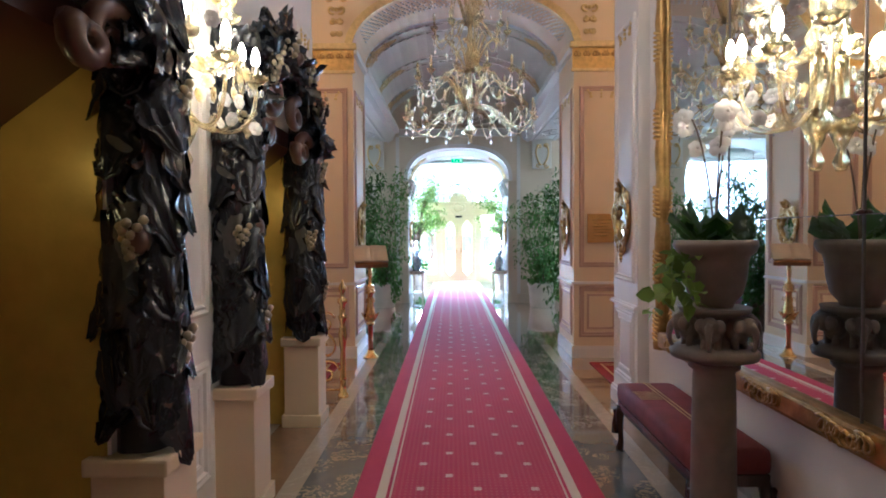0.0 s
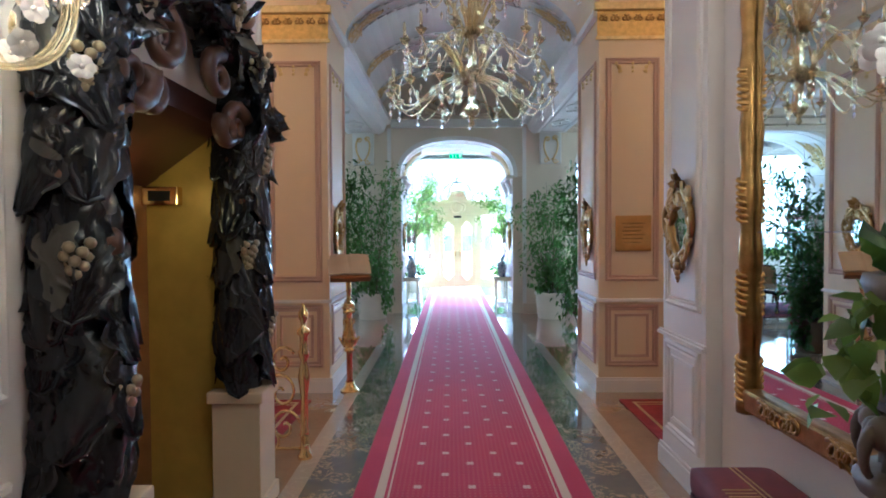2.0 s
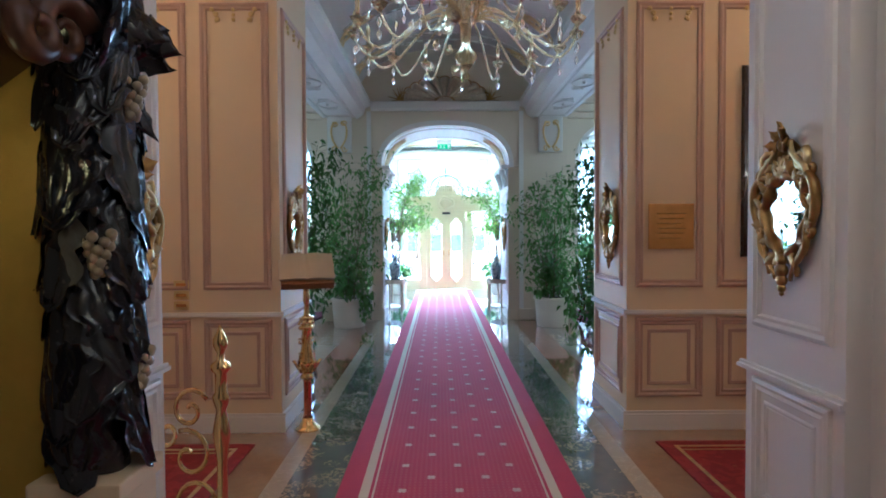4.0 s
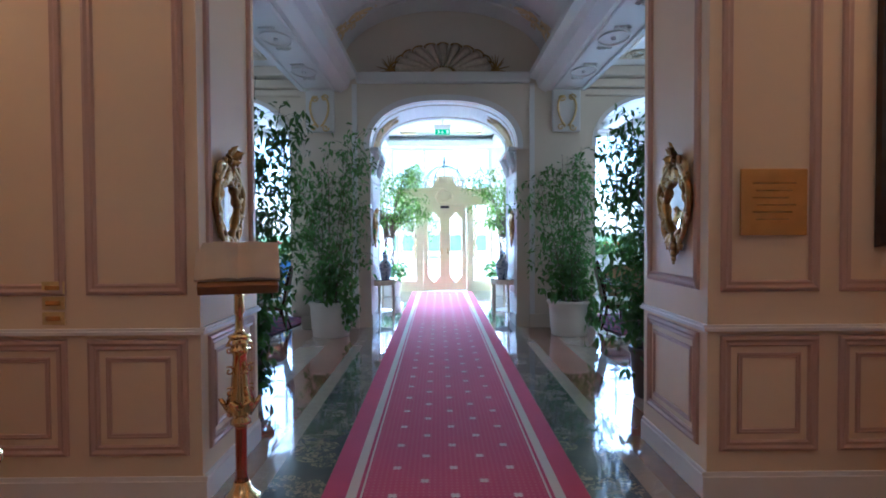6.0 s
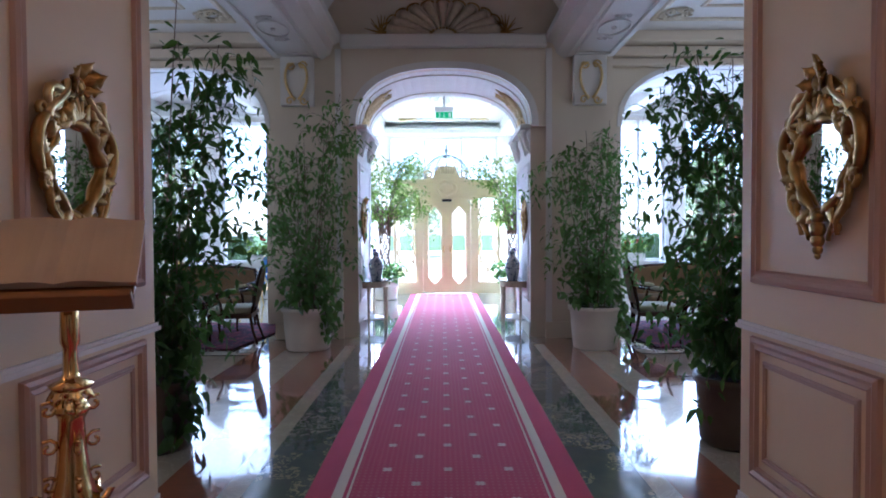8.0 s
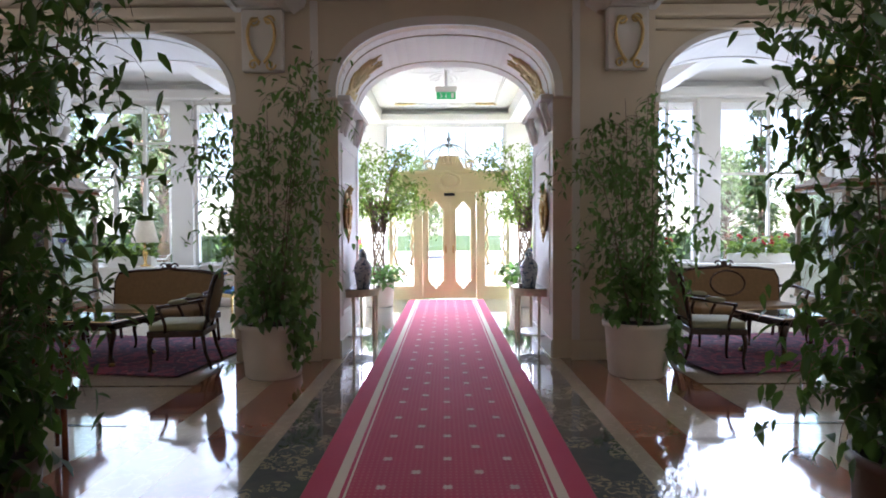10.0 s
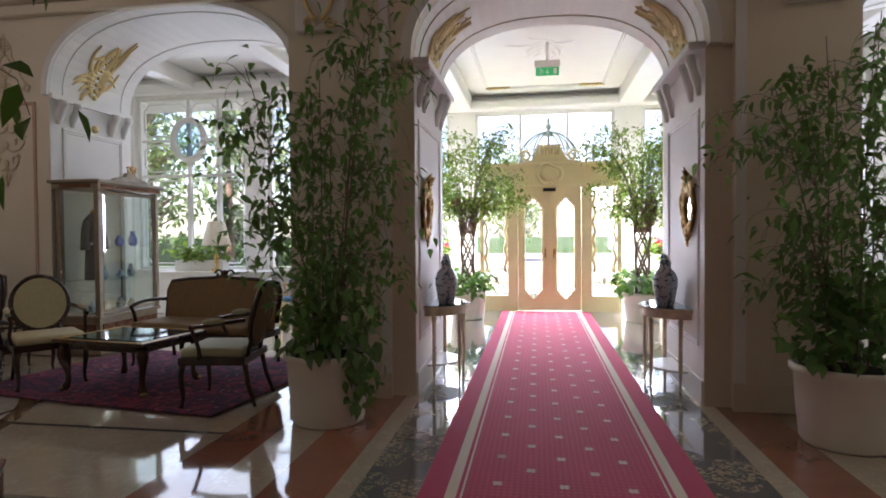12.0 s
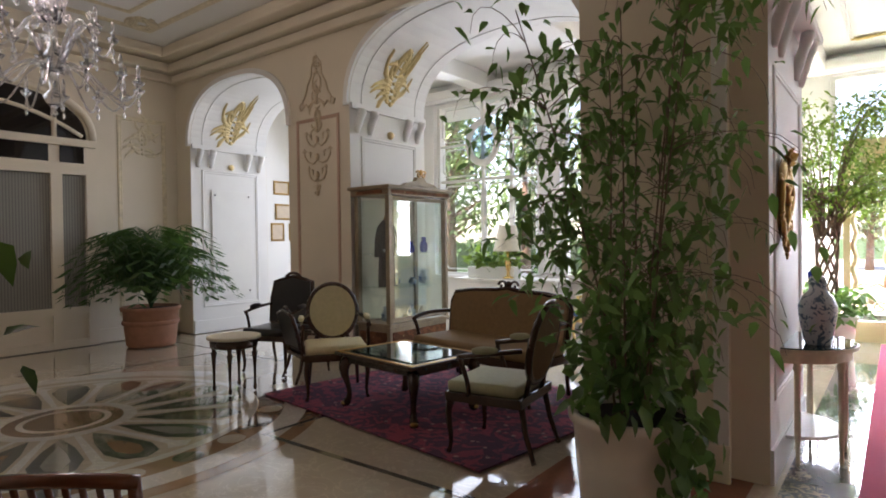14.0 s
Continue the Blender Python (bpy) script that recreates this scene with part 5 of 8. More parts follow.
part("baluster", lathe(bmesh.new(), [(0.036, 0.42), (0.055, 0.43), (0.055, 0.45), (0.04, 0.47), (0.045, 0.49), (0.07, 0.53), (0.072, 0.57), (0.05, 0.64), (0.040, 0.74), (0.036, 0.82), (0.045, 0.84), (0.058, 0.855), (0.045, 0.87), (0.03, 0.90), (0.055, 0.92), (0.065, 0.935), (0.03, 0.95), (0.022, 0.97), (0.020, 1.05), (0.028, 1.07), (0.022, 1.31)], 12, rib=0.05, ribs=6), BRASS, lec, "lobed brass baluster")
for k in range(4):
    a = k * 1.571 + 0.5
    d = Vector((math.cos(a), math.sin(a), 0))
    for z in (0.5, 0.62, 0.74, 0.86):
        part("scroll", tube(bmesh.new(), spiral(d * 0.065 + Vector((0, 0, z)), 0.03, 0.006, 1.1, 1.0, d, (0, 0, 1), 9), 0.006, 5), BRASS, lec, "small brass scroll", True)
for k in range(6):
    a = k * 1.047
    d = Vector((math.cos(a), math.sin(a), 0))
    for z, rr, h in ((0.47, 0.050, 0.12), (0.95, 0.030, -0.07)):
        lf = bmesh.new()
        carved_leaf(lf, d * rr + Vector((0, 0, z)), d * 0.35 + Vector((0, 0, math.copysign(1, h))), d, abs(h))
        part("leaf", lf, BRASS, lec, "cast brass leaf", True)
ds = bmesh.new()
box(ds, -0.21, 0.21, -0.16, 0.16, -0.012, 0.012, bevel=0.004)
box(ds, -0.21, 0.21, -0.185, -0.16, -0.03, 0.045, bevel=0.006)
bmesh.ops.transform(ds, matrix=pose(0, -0.02, 1.335, 46, 0, 0), verts=ds.verts)
part("book_rest", ds, BROWNWOOD, lec, "carved wooden book rest")
book = empty("open_book", "large open guest book with cream pages on the lectern", "book", "", (-1.222, 8.107, 1.372), 18)
for k in (-1, 1):
    bm = bmesh.new()
    rows = []
    for i in range(9):
        t = i / 8
        x = k * t * 0.222
        hgt = 0.018 + 0.020 * math.sin(math.pi * min(1, t * 1.15)) * (1 - t)
        rows.append([bm.verts.new((x, y, z)) for y, z in ((-0.145, 0), (0.125, 0), (0.125, hgt), (-0.145, hgt))])
    for a, b in zip(rows, rows[1:]):
        for j in range(4):
            bm.faces.new((a[j], a[(j + 1) % 4], b[(j + 1) % 4], b[j]))
    bm.faces.new(rows[0]), bm.faces.new(rows[-1][::-1])
    bmesh.ops.recalc_face_normals(bm, faces=bm.faces)
    bmesh.ops.transform(bm, matrix=pose(0, -0.012, -0.012, 46, 0, 0), verts=bm.verts)
    part("page_block", bm, PAPER, book, "cream pages")

# ---- pier fittings ----
pl = empty("brass_plaque", "square engraved brass plaque on the pier", "plaque", "", (1.775, 8.055, 1.675))
part("plate", B(-0.185, 0.185, -0.022, -0.004, -0.185, 0.185, bevel=0.004), BRASS, pl)
for i in range(6):
    part("engraved_line", B(-0.12 + 0.02 * (i % 2), 0.12 - 0.02 * (i % 3), -0.0245, -0.0225, 0.10 - 0.04 * i, 0.108 - 0.04 * i), OLDGOLD, pl)
for i in range(3):
    sw = empty("light_switch", "brass light switch plate on the cream wall", "switch", "light switches", (-2.225, 8.055, 1.05 + 0.085 * i))
    part("plate", B(-0.062, 0.062, -0.012, -0.002, -0.036, 0.036, bevel=0.004), PALEGOLD, sw)
    part("rocker", B(-0.04, 0.04, -0.017, -0.011, -0.012, 0.012, bevel=0.002), BRASS, sw)
pt = empty("painting", "dark oil painting in a wooden frame in the corridor", "painting", "", (2.85, 8.055, 2.2))
fr = frame_rails(bmesh.new(), -0.5, 0.5, -0.78, 0.78, 0.09, 0.05, lambda u, v, d: (u, -0.004 - d, v))
part("frame", fr, DARKWOOD, pt, "dark wooden frame")
CANVAS = rug_mat("dark_oil_canvas", (0.06, 0.045, 0.03), (0.02, 0.018, 0.016), (0.10, 0.07, 0.04))
part("canvas", B(-0.42, 0.42, -0.012, -0.003, -0.70, 0.70), CANVAS, pt, "dark varnished canvas")

# ---- chandeliers ----


def chandelier(label, at, zc, tiers, glass, n0, group, metal):
    """Tiers: (radius, height, arms)."""
    ob = empty("glass_chandelier", label, "chandelier", group, at)
    zb = min(z for r, z, n in tiers) - 0.12
    stem = lathe(bmesh.new(), [(0.004, zb - 0.16), (0.03, zb - 0.13), (0.012, zb - 0.10), (0.06, zb - 0.04), (0.08, zb), (0.03, zb + 0.06), (0.04, zb + 0.2), (0.09, zb + 0.3), (0.03, zb + 0.4), (0.025, zb + 0.7), (0.07, zb + 0.8), (0.03, zb + 0.9), (0.02, zb + 1.2), (0.06, zb + 1.3), (0.015, zb + 1.4), (0.012, zc)], 14)
    part("stem", stem, glass, ob, "turned glass stem")
    for ti, (r, z, n) in enumerate(tiers):
        for k in range(n):
            a = 2 * math.pi * (k + 0.5 * ti) / n
            d = Vector((math.cos(a), math.sin(a), 0))
            arm = part("arm", tube(bmesh.new(), curve(d * 0.05 + Vector((0, 0, z + 0.10)), d * r * 0.45 + Vector((0, 0, z + 0.32)), d * r * 0.75 + Vector((0, 0, z - 0.42)), d * r + Vector((0, 0, z)), 12), 0.0085, 6), metal if ti == 0 else glass, ob, "curved glass arm", True)
            e = d * r + Vector((0, 0, z))
            part("cup", lathe(bmesh.new(), [(0.01, -0.02), (0.03, 0.0), (0.048, 0.03), (0.036, 0.032), (0.014, 0.02), (0.013, 0.11), (0.016, 0.12), (0.012, 0.16), (0.003, 0.18)], 10, e, 0.10, 5), glass, arm, "scalloped cup with a candle tube")
            dr = bmesh.new()
            for j in range(2):
                lathe(dr, [(0.003, -0.05 - 0.07 * j), (0.014, -0.075 - 0.07 * j), (0.010, -0.095 - 0.07 * j), (0.002, -0.11 - 0.07 * j)], 6, e + d * 0.0)
            part("drop", dr, CRYSTAL, arm, "hanging crystal drops")
    rnd = random.Random(n0)
    for i in range(n0):
        r, z, n = rnd.choice(tiers)
        a = rnd.uniform(0, 6.28)
        rr = r * rnd.uniform(0.2, 0.9)
        c = Vector((rr * math.cos(a), rr * math.sin(a), z + rnd.uniform(-0.12, 0.35)))
        ex = bmesh.new()
        out = Vector((math.cos(a), math.sin(a), 0.4))
        for q in range(5):
            sd = Vector((-math.sin(a), math.cos(a), 0)) * math.cos(q * 1.257) + Vector((0, 0, 1)) * math.sin(q * 1.257)
            petal(ex, c, sd + out * 0.4, out, 0.042)
        part("glass_flower", ex, glass, ob, "gold and clear glass flower", True)
    lf = bmesh.new()
    for i in range(n0 // 2):
        r, z, n = rnd.choice(tiers)
        a = rnd.uniform(0, 6.28)
        d = Vector((math.cos(a), math.sin(a), 0))
        tube(lf, curve(d * 0.05 + Vector((0, 0, z + 0.1)), d * r * 0.3 + Vector((0, 0, z + 0.5)), d * r * 0.5 + Vector((0, 0, z + 0.55)), d * r * rnd.uniform(0.5, 0.7) + Vector((0, 0, z + rnd.uniform(0.25, 0.42))), 8), [0.012, 0.015, 0.016, 0.015, 0.013, 0.010, 0.008, 0.006, 0.003], 5)
    part("glass_leaves", lf, glass, ob, "curling glass leaves", True)
    part("ceiling_rose", lathe(bmesh.new(), [(0.09, zc - 0.05), (0.12, zc - 0.02), (0.12, zc)], 18), metal, ob)
    return ob


chandelier("large gold and clear glass chandelier over the hall carpet", (0.06, 7.1, 0), 5.0, ((0.72, 2.90, 16), (0.60, 3.32, 12), (0.42, 3.85, 9)), AMBER, 60, "chandeliers", AMBER)
# the east chandelier is out of view, added to match its fill light
for cx in (-5.95, 5.95):
    chandelier("clear crystal lounge chandelier, the east one an unseen added twin", (cx, 12.35, 0), 4.4, ((0.62, 2.72, 14), (0.42, 3.1, 8)), CRYSTAL, 30, "chandeliers", CRYSTAL)

# ---- console tables and vases ----


def console(at, k, label):
    ob = empty("console_table", label, "table", "console tables", at)
    def half(r, z0, z1):
        bm = bmesh.new()
        pts = [(k * 0.0, -r), *[(k * r * 0.95 * math.sin(a), -r * math.cos(a)) for a in [math.pi * i / 20 for i in range(1, 20)]], (k * 0.0, r)]
        lo, hi = [bm.verts.new((x, y, z0)) for x, y in pts], [bm.verts.new((x, y, z1)) for x, y in pts]
        bm.faces.new(lo), bm.faces.new(hi)
        for i in range(len(pts)):
            bm.faces.new((lo[i], lo[(i + 1) % len(pts)], hi[(i + 1) % len(pts)], hi[i]))
        bmesh.ops.recalc_face_normals(bm, faces=bm.faces)
        return bm
    part("apron", half(0.36, 0.635, 0.70), CREAMGILT, ob, "cream and gilt half-round apron")
    part("top", half(0.40, 0.70, 0.722), CREAMGILT, ob, "half-round cream top with gilt edge")
    part("glass_top", half(0.385, 0.723, 0.73), DARKGLASS, ob, "dark green glass top")
    part("shelf", half(0.31, 0.16, 0.18), WHITEPAINT, ob, "low half-round shelf")
    for a in (0.25, 1.1, 2.04, 2.89):
        x, y = k * 0.33 * math.sin(a), -0.33 * math.cos(a)
        part("leg", lathe(bmesh.new(), [(0.010, 0), (0.014, 0.03), (0.011, 0.06), (0.015, 0.15), (0.018, 0.19), (0.018, 0.58), (0.026, 0.60), (0.02, 0.63), (0.026, 0.64)], 10, (x, y, 0)), CREAMGILT, ob, "slender fluted gilt leg")
    return ob


DARKGLASS = mat("dark_green_glass", (0.012, 0.045, 0.035), 0.06, vary=0.2)
for k, x in ((1, -1.165), (-1, 1.165)):
    console((x, 14.95, 0), k, "half-round gilt console table with a dark glass top")
    v = empty("porcelain_vase", "blue and white porcelain vase on the console table", "vase", "porcelain vases", (x + k * 0.17, 14.83, 0.731))
    part("body", lathe(bmesh.new(), [(0.07, 0), (0.075, 0.01), (0.085, 0.06), (0.105, 0.18), (0.108, 0.24), (0.085, 0.30), (0.05, 0.335), (0.046, 0.37), (0.058, 0.385), (0.05, 0.39)], 24), PORCELAIN, v)
    part("lid", lathe(bmesh.new(), [(0.05, 0.391), (0.04, 0.42), (0.015, 0.43), (0.02, 0.45), (0.005, 0.465)], 16), PORCELAIN, v, "domed lid")
    bt = empty("cobalt_bottle", "cobalt blue glass bottle behind the vase", "bottle", "cobalt bottles", (x + k * 0.12, 15.12, 0.731))
    part("body", lathe(bmesh.new(), [(0.04, 0), (0.05, 0.05), (0.045, 0.22), (0.015, 0.28), (0.014, 0.34), (0.030, 0.39), (0.034, 0.43), (0.01, 0.46)], 16), COBALT, bt)

# ---- lounge furniture ----


def cabriole(x, y, z1, dx, dy, r=0.022):
    p = curve((x, y, z1), (x + dx * 0.05, y + dy * 0.05, z1 * 0.72), (x - dx * 0.02, y - dy * 0.02, z1 * 0.3), (x + dx * 0.02, y + dy * 0.02, 0), 10)
    return tube(bmesh.new(), p, [r * (1.25 - 0.75 * i / 10) + (0.006 if i == 10 else 0) for i in range(11)], 8)


def armchair(name, label, at, rz, wood, cloth, group, back="oval", gilt=False, hide=None):
    """Louis style open armchair; front is -y."""
    ob = empty(name, label, "chair", group, at, rz)
    part("seat_frame", B(-0.29, 0.29, -0.27, 0.27, 0.34, 0.405, bevel=0.012), wood, ob)
    part("seat", B(-0.27, 0.27, -0.265, 0.24, 0.40, 0.475, bevel=0.03), cloth, ob, "padded seat", True)
    for x in (-0.25, 0.25):
        part("leg", cabriole(x, -0.235, 0.35, math.copysign(1, x), -1), wood, ob)
        part("leg", tube(bmesh.new(), [(x * 0.85, 0.24, 0.36), (x * 0.9, 0.27, 0.18), (x * 0.95, 0.33, 0)], [0.022, 0.019, 0.016], 8), wood, ob)
        part("arm", tube(bmesh.new(), curve((x * 0.95, 0.26, 0.70), (x * 1.25, 0.1, 0.68), (x * 1.25, -0.08, 0.66), (x * 1.18, -0.16, 0.64), 10), [0.017] * 10 + [0.024], 8), wood, ob, "curved open arm")
        part("arm_pad", tube(bmesh.new(), curve((x * 1.17, 0.12, 0.70), (x * 1.22, 0.06, 0.70), (x * 1.22, 0, 0.695), (x * 1.22, -0.05, 0.69), 4), [0.015, 0.026, 0.028, 0.026, 0.015], 8), cloth, ob, "padded arm rest")
        part("arm_post", tube(bmesh.new(), curve((x * 1.12, -0.10, 0.39), (x * 1.3, -0.06, 0.48), (x * 1.1, -0.14, 0.56), (x * 1.18, -0.15, 0.64), 8), 0.016, 8), wood, ob)
    tilt = pose(0, 0.26, 0.46, -12, 0, 0)
    fr, pad = bmesh.new(), bmesh.new()
    if back == "oval":
        ring = [Vector((0.235 * math.cos(a), 0, 0.27 + 0.265 * math.sin(a))) for a in [2 * math.pi * i / 32 for i in range(32)]]
        tube(fr, ring + ring[:2], 0.024, 8)
        extrude_y(pad, [(p.x * 0.93, 0.27 + (p.z - 0.27) * 0.93) for p in ring], -0.025, 0.02)
        for x in (-0.15, 0.15):
            tube(fr, [(x, 0.0, -0.10), (x * 0.9, 0, 0.08)], 0.018, 7)
    else:
        ring = [(-0.25, 0.03), (-0.27, 0.3), (-0.25, 0.50), (-0.14, 0.53), (0, 0.56), (0.14, 0.53), (0.25, 0.50), (0.27, 0.3), (0.25, 0.03)]
        tube(fr, [Vector((x, 0, z)) for x, z in ring + ring[:1]], 0.025, 8)
        extrude_y(pad, [(x * 0.95, 0.03 + (z - 0.03) * 0.97) for x, z in ring], -0.03, 0.022)
        for x in (-0.23, 0.23):
            tube(fr, [(x, 0.0, -0.10), (x, 0, 0.06)], 0.02, 7)
        tube(fr, curve((-0.10, -0.02, 0.55), (-0.05, -0.03, 0.62), (0.05, -0.03, 0.62), (0.10, -0.02, 0.55), 8), 0.018, 6)
    if gilt:
        for p in ring:
            q = Vector((p[0], -0.015, p[-1]))
            blob(fr, q, 0.017, 1, 1, 1, 4)
    for bm in (fr, pad):
        bmesh.ops.transform(bm, matrix=tilt, verts=bm.verts)
    part("back_frame", fr, wood, ob, "carved back frame", True)
    part("backrest", pad, hide or cloth, ob, "padded back")
    return ob


def sofa(label, at, rz, w=1.5, medallion=False):
    ob = empty("settee", label, "sofa", "settees", at, rz)
    h = w / 2
    part("seat_frame", B(-h + 0.02, h - 0.02, -0.31, 0.30, 0.30, 0.375, bevel=0.012), DARKWOOD, ob)
    part("seat", B(-h + 0.04, h - 0.04, -0.31, 0.25, 0.37, 0.47, bevel=0.04), OCHRESILK, ob, "padded ochre seat", True)
    for x in (-h + 0.06, -0.05, h - 0.06):
        part("leg", cabriole(x, -0.27, 0.31, math.copysign(1, x), -1), DARKWOOD, ob)
        part("leg", tube(bmesh.new(), [(x, 0.27, 0.32), (x, 0.31, 0)], 0.02, 8), DARKWOOD, ob)
    outl = [(-h + 0.03, 0.0), (-h + 0.01, 0.33), (-h + 0.05, 0.43), (-h * 0.6, 0.465), (-0.12, 0.48), (0, 0.50), (0.12, 0.48), (h * 0.6, 0.465), (h - 0.05, 0.43), (h - 0.01, 0.33), (h - 0.03, 0.0)]
    tilt = pose(0, 0.25, 0.43, -10, 0, 0)
    pad = extrude_y(bmesh.new(), [(x * 0.97, z * 0.96) for x, z in outl], -0.05, 0.03)
    fr = tube(bmesh.new(), [Vector((x, -0.01, z)) for x, z in outl], 0.024, 8)
    for k in (-1, 1):
        tube(fr, spiral((k * 0.07, -0.02, 0.515), 0.06, 0.015, k * 1.1, 0.2 if k > 0 else 2.9, (1, 0, 0), (0, 0, 1), 10), 0.013, 6)
    blob(fr, (0, -0.02, 0.54), 0.03, 1.4, 0.6, 1, 6)
    if medallion:
        ring = [Vector((0.24 * math.cos(a), -0.055, 0.27 + 0.16 * math.sin(a))) for a in [2 * math.pi * i / 28 for i in range(28)]]
        tube(fr, ring + ring[:2], 0.012, 6)
    for bm in (pad, fr):
        bmesh.ops.transform(bm, matrix=tilt, verts=bm.verts)
    part("backrest", pad, OCHRESILK, ob, "padded ochre back")
    part("back_frame", fr, DARKWOOD, ob, "carved dark crest rail", True)
    for k in (-1, 1):
        x = k * (h - 0.02)
        part("arm", tube(bmesh.new(), curve((x, 0.24, 0.66), (x + k * 0.05, 0.0, 0.68), (x + k * 0.05, -0.15, 0.66), (x + k * 0.02, -0.25, 0.62), 10), 0.02, 8), DARKWOOD, ob, "curved wooden arm")
        part("arm_post", tube(bmesh.new(), curve((x, -0.20, 0.36), (x + k * 0.05, -0.16, 0.45), (x - k * 0.02, -0.22, 0.53), (x + k * 0.02, -0.25, 0.62), 8), 0.018, 8), DARKWOOD, ob)
    return ob


def coffee_table(label, at, rz):
    ob = empty("coffee_table", label, "table", "coffee tables", at, rz)
    part("top", B(-0.50, 0.50, -0.40, 0.40, 0.435, 0.465, bevel=0.008), DARKWOOD, ob)
    part("glass_inset", B(-0.40, 0.40, -0.30, 0.30, 0.466, 0.471), DARKGLASS, ob, "dark glass inset top")
    bm = frame_rails(bmesh.new(), -0.485, 0.485, -0.385, 0.385, 0.03, 0.006, lambda u, v, d: (u, v, 0.4655 + d))
    part("gilt_edge", bm, OLDGOLD, ob, "thin gilt edge")
    part("apron", B(-0.44, 0.44, -0.34, 0.34, 0.37, 0.435, bevel=0.01), DARKWOOD, ob)
    for x in (-0.41, 0.41):
        for y in (-0.31, 0.31):
            bm = tube(bmesh.new(), curve((x, y, 0.40), (x * 1.28, y * 1.28, 0.30), (x * 0.82, y * 0.82, 0.14), (x * 1.10, y * 1.10, 0.0), 12), [0.045, 0.05, 0.05, 0.045, 0.038, 0.032, 0.027, 0.024, 0.022, 0.022, 0.026, 0.034, 0.03], 8)
            leg = part("leg", bm, DARKWOOD, ob, "curved dark leg")
            part("gilt_mount", blob(bmesh.new(), (x * 1.10, y * 1.10, 0.34), 0.034, 1, 1, 1.5, 6), OLDGOLD, leg, "gilt knee mount")
            part("gilt_foot", blob(bmesh.new(), (x * 1.09, y * 1.09, 0.022), 0.03, 1.1, 1.1, 0.7, 6), OLDGOLD, leg, "gilt foot")
    return ob


def vitrine(label, at, rz):
    """Glazed cabinet; front is -y, width along x."""
    ob = empty("vitrine_cabinet", label, "cabinet", "vitrines", at, rz)
    w, d = 0.55, 0.28
    CAB = PALECAB
    part("plinth", B(-w, w, -d, d, 0.0, 0.10, bevel=0.008), CAB, ob)
    part("base", B(-w + 0.02, w - 0.02, -d + 0.02, d - 0.02, 0.10, 0.42, bevel=0.006), CAB, ob)
    for z0, z1 in ((0.16, 0.36), (1.965, 2.005)):
        k0 = 0.0 if z1 < 1 else 0.05
        part("fret_band", B(-w + 0.06 - k0, w - 0.06 + k0, -d - 0.001 - k0 * 0.66, -d + 0.018, z0, z1, bevel=0.003), FRET, ob, "red-brown fretwork band")
        for k in (-1, 1):
            part("fret_band", B(k * (w - 0.009 + k0 * 0.76) - 0.011, k * (w - 0.009 + k0 * 0.76) + 0.011, -d + 0.07, d - 0.07, z0, z1, bevel=0.003), FRET, ob, "red-brown fretwork band")
    part("base_moulding", B(-w - 0.01, w + 0.01, -d - 0.01, d + 0.01, 0.42, 0.46, bevel=0.01), CAB, ob)
    for x in (-w + 0.03, w - 0.03):
        for y in (-d + 0.03, d - 0.03):
            part("corner_post", B(x - 0.03, x + 0.03, y - 0.03, y + 0.03, 0.46, 1.95, bevel=0.008), CAB, ob)
    part("back_panel", B(-w + 0.06, w - 0.06, d - 0.03, d - 0.015, 0.46, 1.95), SHADECLOTH, ob, "pale cloth lining")
    part("front_glass", B(-w + 0.06, w - 0.06, -d + 0.028, -d + 0.032, 0.50, 1.90), VITRINE, ob, "clear cabinet glass").visible_shadow = False
    for k in (-1, 1):
        part("side_glass", B(k * (w - 0.03) - 0.002, k * (w - 0.03) + 0.002, -d + 0.06, d - 0.06, 0.50, 1.90), VITRINE, ob, "clear cabinet glass").visible_shadow = False
    bm = frame_rails(bmesh.new(), -w + 0.05, w - 0.05, 0.47, 1.94, 0.05, 0.018, lambda u, v, q: (u, -d + 0.026 - q, v))
    part("door_frame", bm, CAB, ob, "moulded glazed door")
    for z in (0.86, 1.26):
        part("shelf", B(-w + 0.05, w - 0.05, -d + 0.05, d - 0.04, z, z + 0.008), VITRINE, ob, "glass shelf")
    part("cornice", B(-w - 0.03, w + 0.03, -d - 0.03, d + 0.03, 1.95, 2.02, bevel=0.012), CAB, ob)
    part("cornice_top", B(-w - 0.06, w + 0.06, -d - 0.06, d + 0.06, 2.02, 2.06, bevel=0.012), CAB, ob, "gilt-lined top moulding")
    ped = extrude_y(bmesh.new(), [(-0.34, 2.06), (0.34, 2.06), (0.26, 2.10), (0.10, 2.13), (0.06, 2.18), (-0.06, 2.18), (-0.10, 2.13), (-0.26, 2.10)], -d - 0.03, -d + 0.03)
    part("pediment", ped, CAB, ob, "shaped pediment")
    cr = bmesh.new()
    for k in (-1, 1):
        tube(cr, spiral((k * 0.05, -d - 0.03, 2.21), 0.05, 0.01, k * 1.1, 0.6 if k > 0 else 2.5, (1, 0, 0), (0, 0, 1), 10), 0.012, 6)
    blob(cr, (0, -d - 0.03, 2.24), 0.025, 1, 0.7, 1.4, 6)
    part("crest", cr, OLDGOLD, ob, "gilt crest", True)
    return ob


FRET = rug_mat("red_brown_fretwork", (0.22, 0.085, 0.035), (0.13, 0.05, 0.02), (0.46, 0.33, 0.16))
PALECAB = mat("cream_and_gilt_cabinet", (0.32, 0.245, 0.15), 0.4, vary=0.25, scale=10, bump=0.1)


